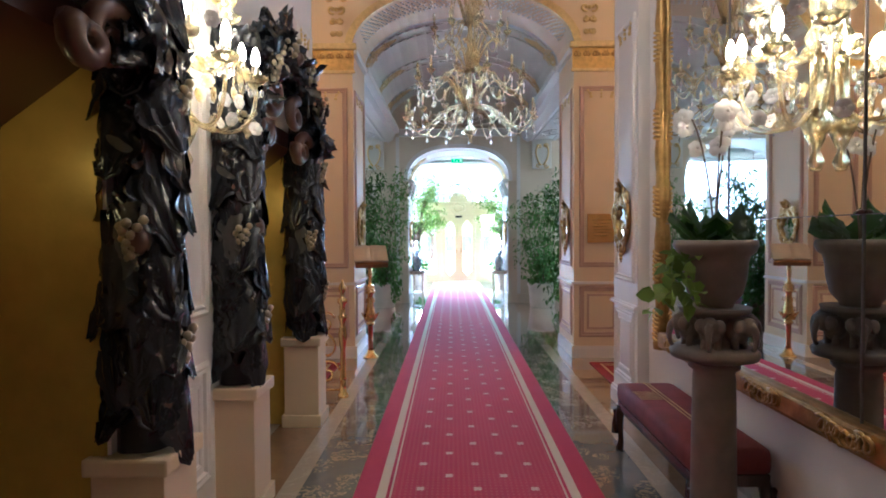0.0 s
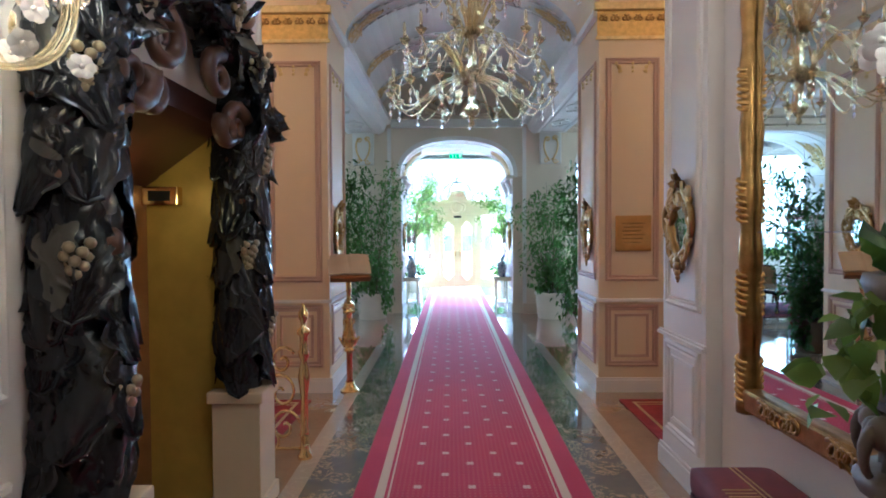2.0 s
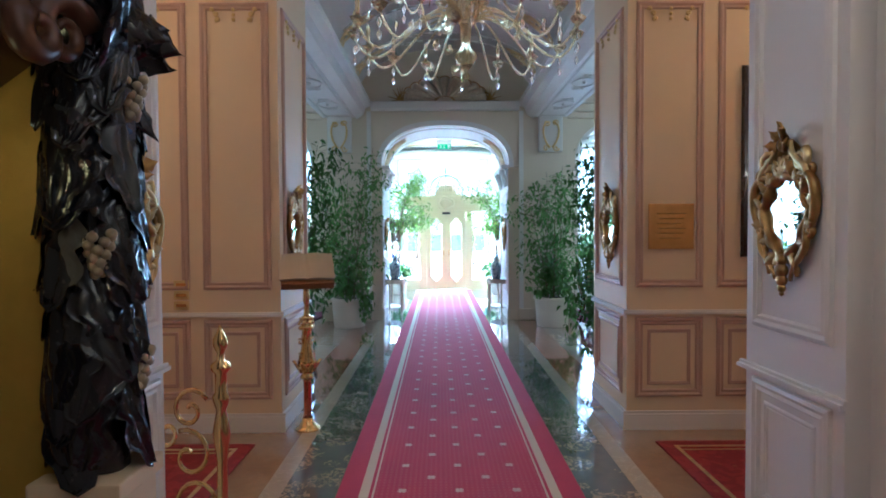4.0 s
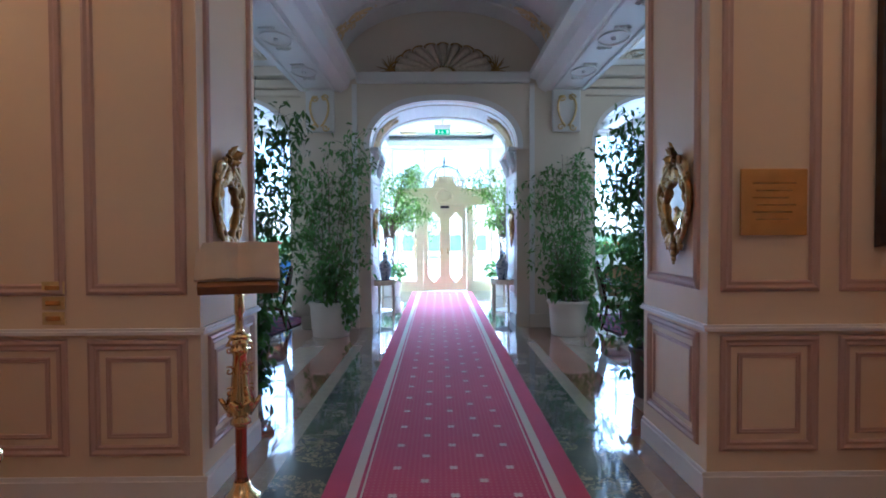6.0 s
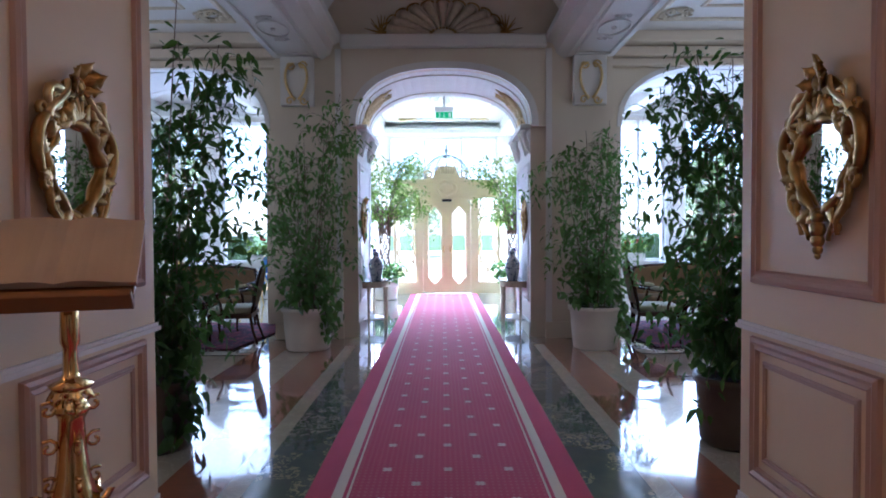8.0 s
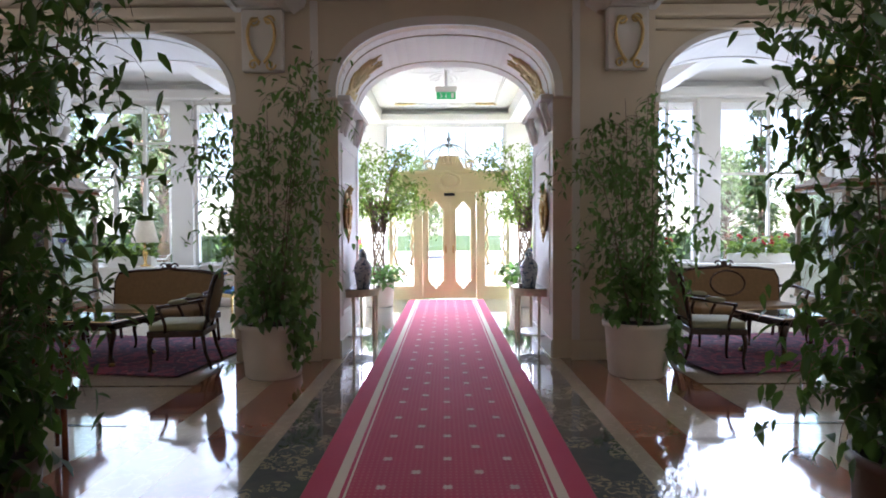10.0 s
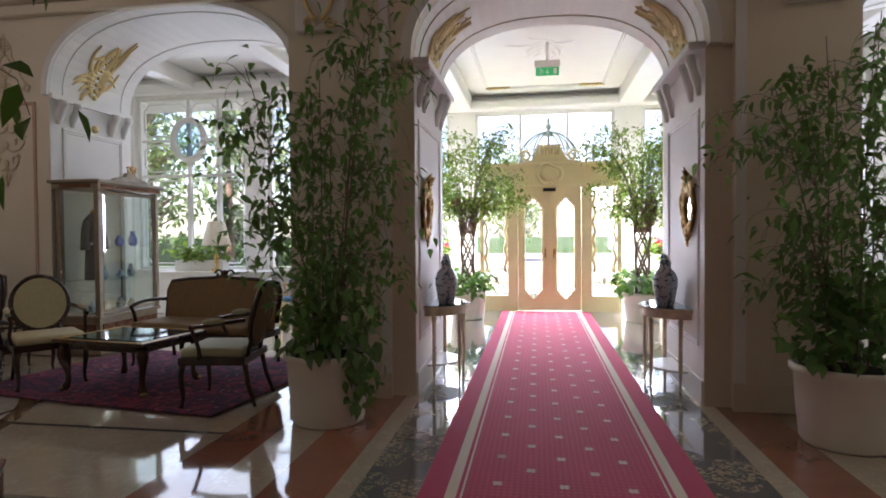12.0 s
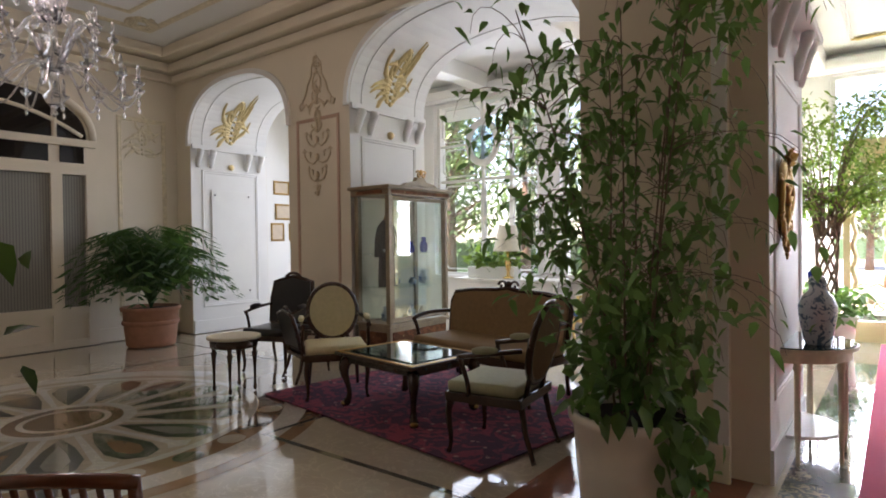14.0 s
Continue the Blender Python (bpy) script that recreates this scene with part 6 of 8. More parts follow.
def side_table(at):
    ob = empty("side_table", "round black and gilt side table with a pale top", "table", "", at)
    part("top", lathe(bmesh.new(), [(0.24, 0.50), (0.25, 0.505), (0.25, 0.525), (0.235, 0.53)], 28), SHADECLOTH, ob, "pale marble top")
    part("apron", lathe(bmesh.new(), [(0.215, 0.42), (0.22, 0.43), (0.22, 0.50)], 24), DARKWOOD, ob)
    for k in range(4):
        a = k * 1.571 + 0.78
        part("leg", lathe(bmesh.new(), [(0.012, 0), (0.02, 0.03), (0.012, 0.06), (0.014, 0.2), (0.022, 0.32), (0.03, 0.36), (0.018, 0.38), (0.026, 0.43)], 10, (0.19 * math.cos(a), 0.19 * math.sin(a), 0)), DARKWOOD, ob, "turned dark leg")


for s, seed in ((-1, 0), (1, 1)):
    rz = -8 if s < 0 else 8
    rug = tagged(mesh_ob("persian_rug", B(-1.35, 1.35, -1.02, 1.02, 0.001, 0.012, bevel=0.003), RUG), "dark red patterned rug under the lounge furniture", "rug", "lounge rugs")
    rug.matrix_world = pose(s * 3.80, 14.62, 0, 0, 0, rz)
    coffee_table("dark carved coffee table with a glass top on the rug", (s * 3.86, 14.22, 0.013), rz)
    sofa("carved settee in worn ochre upholstery behind the coffee table" if s < 0 else "carved settee with an oval medallion back in ochre cloth", (s * 3.66, 15.12, 0.013), rz, 1.5, s > 0)
    armchair("armchair", "dark carved armchair with pale green seat beside the plant", (s * 2.74, 13.88, 0.013), -82 if s < 0 else 82, DARKWOOD, GREENSILK, "lounge armchairs", "oval" if s < 0 else "square", hide=OCHRESILK)
    vitrine("cream and gilt glass display cabinet in the arch jamb", (s * 5.46, 15.98, 0), 90 if s < 0 else -90)
armchair("oval_back_armchair", "gilt oval-back armchair in pale yellow upholstery on the rug", (-4.74, 14.2, 0.013), 52, DARKWOOD, YELLOWSILK, "lounge armchairs", "oval", True)
armchair("leather_armchair", "black leather armchair with dark frame by the wall", (-6.15, 14.6, 0), 20, DARKWOOD, BLACKHIDE, "leather armchairs", "square")
armchair("leather_armchair", "black leather armchair turned beside the rug", (-5.42, 14.55, 0), 160, DARKWOOD, BLACKHIDE, "leather armchairs", "square").scale = (0.9, 0.9, 0.72)
armchair("mahogany_armchair", "red mahogany armchair with a dark seat in the lounge", (-4.08, 11.02, 0), 100, REDWOOD, BLACKHIDE, "", "square")
side_table((-5.66, 13.74, 0))


def slat_chair(at, rz):
    ob = empty("slatted_chair", "reddish wooden chair with a slatted back", "chair", "", at, rz)
    part("seat", B(-0.24, 0.24, -0.24, 0.22, 0.42, 0.455, bevel=0.012), REDWOOD, ob)
    for x in (-0.21, 0.21):
        part("leg", tube(bmesh.new(), [(x, -0.2, 0.43), (x, -0.21, 0)], [0.022, 0.016], 8), REDWOOD, ob)
        part("back_post", tube(bmesh.new(), [(x, 0.26, 0), (x, 0.2, 0.44), (x * 1.06, 0.24, 0.7), (x * 1.12, 0.30, 0.94)], 0.02, 8), REDWOOD, ob)
    part("top_rail", tube(bmesh.new(), curve((-0.25, 0.30, 0.93), (-0.1, 0.36, 0.97), (0.1, 0.36, 0.97), (0.25, 0.30, 0.93), 8), 0.026, 8), REDWOOD, ob, "curved top rail")
    part("lower_rail", tube(bmesh.new(), [(-0.22, 0.215, 0.54), (0.22, 0.215, 0.54)], 0.015, 8), REDWOOD, ob)
    for i in range(9):
        x = -0.18 + 0.045 * i
        part("slat", tube(bmesh.new(), [(x, 0.215, 0.54), (x * 1.05, 0.27, 0.74), (x * 1.1, 0.33, 0.95)], 0.010, 6), REDWOOD, ob)
    return ob


slat_chair((-2.58, 11.31, 0), -141).scale = (0.92, 0.92, 0.82)

# ---- wall mouldings of the hall ----


def panel_set(label, put, u0, u1, top=3.5, group="wall panels", colour=None):
    """Upper and lower panel mouldings on one wall face."""
    ob = empty("wall_panelling", label, "panelling", group)
    ob["kind"] = "structure"
    m = colour or PINK
    part("upper_moulding", frame_rails(bmesh.new(), u0, u1, 1.175, top, 0.065, 0.022, put), m, ob)
    part("lower_moulding", frame_rails(bmesh.new(), u0, u1, 0.27, 0.93, 0.065, 0.022, put), m, ob)
    bm = bmesh.new()
    frame_rails(bm, u0 + 0.10, u1 - 0.10, 0.37, 0.83, 0.03, 0.010, put)
    part("inner_moulding", bm, m, ob)
    sw = bmesh.new()
    c = (u0 + u1) / 2
    scroll_work(sw, (c, top - 0.10), (u1 - u0) * 0.75, 0.12, put, 5, 0.009, 3)
    part("swag", sw, PALEGOLD, ob, "small moulded swag", True)
    return ob


def rails(label, put, u0, u1, depth=0.03):
    ob = empty("dado_rail", label, "trim", "wall trim")
    ob["kind"] = "structure"
    bm = bmesh.new()
    for z0, z1, d in ((0.955, 0.975, depth), (0.975, 0.99, depth * 0.6), (0.0, 0.13, depth * 0.7), (0.13, 0.155, depth * 0.4)):
        a, b = put(u0, z0, 0.0), put(u1, z1, d)
        box(bm, *[v for p in zip((min(a[0], b[0]), min(a[1], b[1]), min(a[2], b[2])), (max(a[0], b[0]), max(a[1], b[1]), max(a[2], b[2]))) for v in p])
    part("rail", bm, PANEL, ob, "moulded dado rail and baseboard")


for s in (-1, 1):
    f = face_y(8.06, -1)
    for a, b in ((1.49, 2.05), (2.16, 3.3), (3.42, 4.5), (4.6, 5.7)):
        panel_set("rose-edged wall panels on the cream pier" if a < 2 else "rose-edged panels on the corridor wall", f, min(s * a, s * b), max(s * a, s * b))
    rails("cream dado rail and baseboard on the pier", f, min(s * 1.39, s * 9), max(s * 1.39, s * 9))
    g = face_x(s * 1.42, -s)
    panel_set("rose-edged panels on the pier's inner face", g, 8.16, 8.98)
    rails("cream dado rail and baseboard on the pier", g, 8.0605, 9.08)
    # gilt frieze and capital under the arch
    ob = empty("gilt_capital", "gilt frieze and capital under the hall arch", "capital", "gilt capitals")
    ob["kind"] = "structure"
    part("frieze", B(min(s * 1.40, s * 2.3), max(s * 1.40, s * 2.3), 8.045, 8.0595, 3.72, 3.98), GOLD, ob, "gilt frieze band")
    part("moulding", B(min(s * 1.36, s * 2.34), max(s * 1.36, s * 2.34), 8.0, 8.0595, 3.98, 4.06, bevel=0.015), PALEGOLD, ob)
    part("inner_moulding", B(min(s * 1.36, s * 1.4195), max(s * 1.36, s * 1.4195), 8.061, 9.0, 3.92, 4.0, bevel=0.012), WHITE, ob)
    part("bead", B(min(s * 1.38, s * 2.32), max(s * 1.38, s * 2.32), 8.03, 8.0595, 3.68, 3.72, bevel=0.008), PALEGOLD, ob)
    lf = bmesh.new()
    for i in range(7):
        x = s * (1.46 + 0.12 * i)
        for k in (-1, 1):
            tube(lf, spiral((x + k * 0.025, 8.035, 3.90), 0.035, 0.006, k * 1.1, 1.6, (1, 0, 0), (0, 0, 1), 9), 0.009, 5)
    part("leaf_carving", lf, OLDGOLD, ob, "carved gilt leaves", True)
panel_set("ivory panels on the hall pilaster", face_x(1.42, -1), 5.52, 6.10, colour=PANEL)
rails("ivory dado rail and baseboard of the pilaster", face_x(1.42, -1), 5.43, 6.20, 0.035)
panel_set("ivory panels on the west hall wall", face_x(-1.5, 1), 5.62, 6.12, colour=PANEL)
rails("ivory dado rail of the west hall wall", face_x(-1.5, 1), 5.60, 6.19)
panel_set("ivory panels between the carved columns", face_x(-1.5, 1), 2.98, 3.64, colour=PANEL)
structure("baseboard", B(1.48, 1.5195, -3, 5.44, 0, 0.14, bevel=0.008), PANEL, "ivory baseboard under the mirror", "baseboard")
# gold lining of the alcove mouths
for y0, y1 in ((1.2, 2.72), (3.82, 5.42)):
    bm = B(-1.9, -1.515, y1 - 0.012, y1 - 0.001, 0, 2.4)
    box(bm, -1.9, -1.515, y0 + 0.001, y0 + 0.012, 0, 2.4)
    structure("alcove_lining", bm, YELLOW, "gold-yellow lining of the alcove mouth", "wall")
# arch bands, lattice and stucco in the hall arch
bm = bmesh.new()
arch_trim(bm, -1.42, 1.42, 4.0, 4.75, 8.02, 8.0595, 0.10, 0.0, 2.0)
structure("arch_moulding", bm, PALEGOLD, "gilt moulding round the hall arch", "trim")
bm = bmesh.new()
inner = arc(-1.41, 1.41, 4.0, 4.74, 56, 2.0)
for i in range(6, 50):
    for j in range(7):
        (xa, za), (xb, zb) = inner[i], inner[i + 1]
        y = 8.14 + 0.075 * j
        t = 0.25 if j % 2 else 0.6
        cx, cz = xa + (xb - xa) * t, za + (zb - za) * t
        blob(bm, (cx, y, cz - 0.004), 0.022, 1, 1, 0.35, 4)
tagged(mesh_ob("lattice_studs", bm, WHITEPAINT, None, True), "white lattice studs on the arch soffit", "trim", "", "structure")
bm = bmesh.new()
for k in (-1, 1):
    scroll_work(bm, (k * 1.62, 4.42), 0.34, 0.6, face_y(8.058, -1), 31, 0.016, 4)
tagged(mesh_ob("spandrel_stucco", bm, PALEGOLD, None, True), "gilt stucco scrolls beside the hall arch", "trim", "", "structure")
hallc = empty("hall_cornice", "cream moulded cornice under the hall ceiling", "cornice")
hallc["kind"] = "structure"
for s in (-1, 1):
    part("moulding", B(min(s * 1.38, s * 1.49), max(s * 1.38, s * 1.49), -3, 5.44, 4.2, 4.34, bevel=0.03), PANEL, hallc)

# ---- lobby plaster ----
lun = empty("shell_relief", "gilt-edged plaster shell in the lunette", "relief", "", (0, 14.126, 4.03))
lun["kind"] = "structure"
sh = bmesh.new()
for i in range(11):
    a = math.pi * (0.06 + 0.88 * i / 10)
    d = Vector((math.cos(a) * 1.12, 0, math.sin(a) * 0.62))
    pts = [d * (0.16 + 0.50 * t) + Vector((0, -0.02 - 0.06 * math.sin(math.pi * t), 0)) for t in [j / 8 for j in range(9)]]
    tube(sh, pts, [0.02 + 0.055 * (j / 8) for j in range(9)], 8)
part("shell", sh, STUCCO_DIM, lun, "fluted plaster shell", True)
sh = bmesh.new()
for i in range(11):
    a = math.pi * (0.06 + 0.88 * i / 10)
    d = Vector((math.cos(a) * 1.12, 0, math.sin(a) * 0.62))
    sd = Vector((-math.sin(a), 0, math.cos(a)))
    tube(sh, [d * 0.67 + sd * 0.085 * math.cos(b) + d * 0.07 * math.sin(b) + Vector((0, -0.05, 0)) for b in [math.pi * j / 8 for j in range(9)]], 0.012, 5)
    tube(sh, [d * 0.14 + Vector((0, -0.03, 0)), d * 0.34 + Vector((0, -0.07, 0))], [0.016, 0.004], 5)
for k in (-1, 1):
    for i in range(11):
        a = math.pi * i / 10
        d = Vector((k * 0.82 + 0.24 * math.cos(a) * (0.7 + 0.3 * (i % 2)), -0.02, 0.02 + 0.26 * math.sin(a)))
        tube(sh, [(k * 0.82, -0.02, 0.04), d], [0.016, 0.004], 5)
    blob(sh, (k * 0.82, -0.02, 0.05), 0.05, 1, 0.5, 1, 6)
part("gilt_edge", sh, OLDGOLD, lun, "dull gilt edging and sprays", True)
structure("cornice_lunette", B(-1.36, 1.36, 14.0, 14.128, 3.86, 4.03, bevel=0.03), WHITE, "white cornice under the lunette", "cornice")
bm = bmesh.new()
for y in (9.9, 11.6, 13.2):
    for i in range(5, 24):
        p = arc(-1.60, 1.60, 4.05, 4.98, 28, 2.1)
        tube(bm, [(p[i][0], y, p[i][1] - 0.006), (p[i + 1][0], y, p[i + 1][1] - 0.006)], 0.014, 6)
        tube(bm, [(p[i][0], y + 0.34, p[i][1] - 0.006), (p[i + 1][0], y + 0.34, p[i + 1][1] - 0.006)], 0.014, 6)
tagged(mesh_ob("vault_ribs", bm, WHITE, None, True), "raised plaster bands across the vault", "trim", "", "structure")
bm = bmesh.new()
for y in (10.07, 11.77, 13.37):
    for s in (-1, 1):
        def curve_of_vault(u, v, d):
            """u along the hall, v up the side of the vault."""
            a = min(1.5, max(0.0, v))
            return (s * (1.6 - d) * abs(math.cos(a)) ** (2 / 2.1), u, 4.05 + (0.93 - d) * math.sin(a) ** (2 / 2.1))
        flame_spray(bm, (y, 0.62), 0.42, 0.62, curve_of_vault, int(y * 7), 0.024, 10)
tagged(mesh_ob("vault_stucco", bm, GOLDLEAF, None, True), "gilt stucco sprays on the vault", "trim", "", "structure")
for s in (-1, 1):
    # soffit panel with an oval and rosette
    bm = bmesh.new()
    frame_rails(bm, min(s * 1.70, s * 2.18), max(s * 1.70, s * 2.18), 9.3, 13.95, 0.03, 0.018, lambda u, v, d: (u, v, 3.749 - d))
    for y in (10.2, 11.6, 13.0):
        ring = [Vector((s * 1.94 + 0.17 * math.cos(a), y + 0.26 * math.sin(a), 3.742)) for a in [2 * math.pi * i / 28 for i in range(28)]]
        tube(bm, ring + ring[:2], 0.012, 5)
        blob(bm, (s * 1.94, y, 3.74), 0.03, 1, 1, 0.8, 6)
        for k in (-1, 1):
            for j in range(3):
                tube(bm, spiral((s * 1.94 + (j - 1) * 0.06, y + k * 0.36, 3.742), 0.05, 0.01, 1.1, j, (1, 0, 0), (0, 1, 0), 8), 0.009, 5)
    structure("soffit_panel", bm, WHITE, "moulded soffit panel with oval rosettes", "trim")
    cb = empty("scroll_corbel", "white plaster corbel with cartouche at the pier", "corbel", "pier corbels", (s * 1.93, 14.126, 3.42))
    part("block", B(-0.22, 0.22, -0.10, 0, -0.32, 0.33, bevel=0.02), WHITE, cb)
    cw = bmesh.new()
    for k in (-1, 1):
        tube(cw, curve((k * 0.03, -0.11, 0.22), (k * 0.20, -0.13, 0.22), (k * 0.16, -0.13, -0.12), (k * 0.02, -0.11, -0.24), 12), 0.018, 6)
        tube(cw, spiral((k * 0.08, -0.11, 0.20), 0.06, 0.01, k * 1.2, 0, (1, 0, 0), (0, 0, 1), 10), 0.012, 6)
        tube(cw, spiral((k * 0.09, -0.11, -0.26), 0.06, 0.01, -k * 1.2, 0, (1, 0, 0), (0, 0, 1), 10), 0.012, 6)
    part("cartouche", cw, PALEGOLD, cb, "pale gilt cartouche", True)
    # pier base and edges
    structure("pier_base", B(min(s * 1.35, s * 2.27), max(s * 1.35, s * 2.27), 14.10, 14.129, 0, 0.22, bevel=0.008), GREYCREAM, "stone-coloured pier base", "baseboard")
    structure("pilaster_strip", B(min(s * 1.36, s * 1.44), max(s * 1.36, s * 1.44), 14.105, 14.129, 0.22, 3.86), WHITE, "white edge strip of the pier", "trim")
    bm = frame_rails(bmesh.new(), 14.36, 15.5, 0.45, 2.4, 0.05, 0.016, face_x(s * 1.17, -s))
    box(bm, min(s * 1.15, s * 1.169), max(s * 1.15, s * 1.169), 14.23, 15.69, 0, 0.2)
    structure("passage_panel", bm, WHITE, "white panel moulding in the arch passage", "trim")
    for y in (14.36, 14.60, 15.3, 15.54):
        c = empty("bracket", "white scrolled bracket under the arch spring", "bracket", "arch brackets", (s * 1.165, y, 2.70))
        bm = tube(bmesh.new(), curve((0, 0, -0.20), (-s * 0.02, 0, -0.02), (-s * 0.07, 0, 0.0), (-s * 0.08, 0, 0.12), 8), [0.025, 0.035, 0.04, 0.04, 0.036, 0.036, 0.04, 0.045, 0.04], 8)
        part("scroll", bm, WHITE, c)
    structure("impost", B(min(s * 1.03, s * 1.17), max(s * 1.03, s * 1.17), 14.18, 15.7, 2.82, 2.88, bevel=0.012), WHITE, "white impost moulding", "trim")
    bm = bmesh.new()
    flame_spray(bm, (14.92, 0.36), 0.55, 0.50, lambda u, v, d: (s * (1.17 - d) * (1 - (min(max(v, 0.0), 0.76) / 0.76) ** 2.4) ** (1 / 2.4), u, 2.84 + v - d * 0.6), 14, 0.028, 14)
    tagged(mesh_ob("arch_stucco", bm, GOLDLEAF, None, True), "gilt stucco spray inside the arch", "trim", "", "structure")
bm = bmesh.new()
for y0, y1 in ((14.09, 14.129),):
    arch_trim(bm, -1.17, 1.17, 2.84, 3.60, y0, y1, 0.09)
structure("arch_moulding", bm, WHITE, "white moulding round the central arch", "trim")
bm = bmesh.new()
for y in (14.42, 15.42):
    p = arc(-1.168, 1.168, 2.84, 3.598)
    tube(bm, [(x, y, z) for x, z in p], 0.010, 5)
structure("arch_bead", bm, STUCCO_DIM, "thin line along the arch soffit", "trim")



def arch_lining(o0, o1, zs, za, y0, y1, foot=0.0):
    """A thin white plaster skin on the jambs and soffit of an arch."""
    inner = [(o1 - 0.0025, foot), *arc(o0 + 0.0025, o1 - 0.0025, zs, za - 0.0025), (o0 + 0.0025, foot)]
    outer = [(o1 - 0.0002, foot), *arc(o0 + 0.0002, o1 - 0.0002, zs, za - 0.0002), (o0 + 0.0002, foot)]
    bm = bmesh.new()
    grid = [[bm.verts.new((x, y, z)) for x, z in line] for line in (inner, outer) for y in (y0, y1)]
    for p, q in ((0, 1), (1, 3), (3, 2), (2, 0)):
        for i in range(len(inner) - 1):
            bm.faces.new((grid[p][i], grid[p][i + 1], grid[q][i + 1], grid[q][i]))
    bmesh.ops.recalc_face_normals(bm, faces=bm.faces)
    return structure("arch_lining", bm, WHITE, "white plaster lining of the arch", "trim")


arch_lining(-1.17, 1.17, 2.84, 3.60, 14.225, 15.695)
# side arches
for s in (-1, 1):
    for o0, o1, zs, za, nb in ((2.75, 5.77, 3.05, 3.98, 3), (6.92, 9.35, 2.95, 3.80, 3)):
        a0, a1 = sorted((s * o0, s * o1))
        arch_lining(a0, a1, zs, za, 15.405, 16.795)
        bm = bmesh.new()
        arch_trim(bm, a0, a1, zs, za, 15.36, 15.399, 0.07)
        for y in (15.6, 16.6):
            tube(bm, [(x, y, z) for x, z in arc(a0 + 0.002, a1 - 0.002, zs, za - 0.002)], 0.010, 5)
        structure("arch_moulding", bm, WHITE, "white moulding round the side arch", "trim")
        xj = s * o1
        jf = face_x(xj, -s)
        bm = frame_rails(bmesh.new(), 15.58, 16.62, 0.40, zs - 0.35, 0.06, 0.02, jf)
        box(bm, min(xj, xj - s * 0.03), max(xj, xj - s * 0.03), 15.41, 16.8, 0, 0.2)
        box(bm, min(xj, xj - s * 0.04), max(xj, xj - s * 0.04), 15.41, 16.79, zs - 0.04, zs + 0.03)
        structure("jamb_panel", bm, WHITE, "white jamb with a moulded panel", "trim")
        for y in (15.52, 15.74, 16.40, 16.64):
            c = empty("bracket", "white scrolled bracket under the arch spring", "bracket", "arch brackets", (xj, y, zs - 0.15))
            part("scroll", tube(bmesh.new(), curve((0, 0, -0.17), (-s * 0.02, 0, -0.02), (-s * 0.09, 0, 0.0), (-s * 0.10, 0, 0.11), 8), [0.03, 0.04, 0.05, 0.05, 0.045, 0.045, 0.05, 0.055, 0.05], 8), WHITE, c)
        bm = bmesh.new()
        blob(bm, jf(16.1, zs - 0.28, 0.02), 0.05, n=6)
        h = (a1 - a0) / 2

        def soffit(u, v, d):
            """u along the passage, v up the haunch of the arch."""
            v = min(max(v, 0.0), za - zs)
            return ((a0 + a1) / 2 + s * (h - d) * (1 - (v / (za - zs)) ** 2.4) ** (1 / 2.4), u, zs + v - d * 0.6)

        flame_spray(bm, (16.1, 0.42), 0.62, 0.58, soffit, 12, 0.03, 14)
        tagged(mesh_ob("arch_stucco", bm, GOLDLEAF, None, True), "gilt stucco spray on the side arch soffit", "trim", "", "structure")
    # candelabrum relief on the pier between the arches
    cand = empty("stucco_candelabrum", "plaster candelabrum relief on the arcade pier", "relief", "stucco reliefs", (s * 6.34, 15.395, 0))
    cand["kind"] = "structure"
    bm = bmesh.new()
    put = lambda u, v, d: (u, -d, v)
    flame_spray(bm, (0, 3.66), 0.16, 0.24, put, 45, 0.018, 4)
    relief_line(bm, [(0.02, 3.74), (0.09, 3.62), (0.10, 3.50), (0.17, 3.40), (0.21, 3.28), (0.27, 3.20), (0.25, 3.12)], put)
    relief_line(bm, [(0.0, 3.56), (0.07, 3.46), (0.08, 3.36), (0.02, 3.28), (0.0, 3.22)], put, 0.012)
    relief_line(bm, [(0.25, 3.12), (0.31, 3.10), (0.33, 3.16), (0.29, 3.19)], put, 0.013)
    relief_line(bm, [(0.0, 3.14), (0.08, 3.18), (0.16, 3.12), (0.20, 3.16), (0.25, 3.12)], put, 0.015)
    flame_spray(bm, (0, 3.26), 0.30, 0.20, put, 46, 0.02, 4)
    flame_spray(bm, (0, 2.92), 0.34, 0.22, put, 47, 0.022, 4)
    for z, w in ((2.72, 0.20), (2.50, 0.24), (2.28, 0.16)):
        relief_line(bm, [(0.0, z - 0.06), (w * 0.35, z - 0.10), (w * 0.75, z - 0.07), (w, z), (w, z + 0.06)], put, 0.013)
        relief_line(bm, [(w * 0.85, z + 0.06), (w, z + 0.085), (w * 1.15, z + 0.06)], put, 0.016)
        relief_line(bm, [(w * 0.45, z + 0.03), (w * 0.6, z + 0.06), (w * 0.52, z - 0.02)], put, 0.011)
        blob(bm, put(0, z - 0.02, 0.012), 0.034, 1, 0.6, 1.4, 7)
    flame_spray(bm, (0, 2.12), 0.14, 0.22, put, 48, 0.016, 4)
    part("scrolls", bm, STUCCO, cand, "pale ochre plaster scrolls", True)
    part("panel_moulding", frame_rails(bmesh.new(), -0.40, 0.40, 0.35, 2.98, 0.045, 0.016, put), PINK, cand, "rose panel moulding")
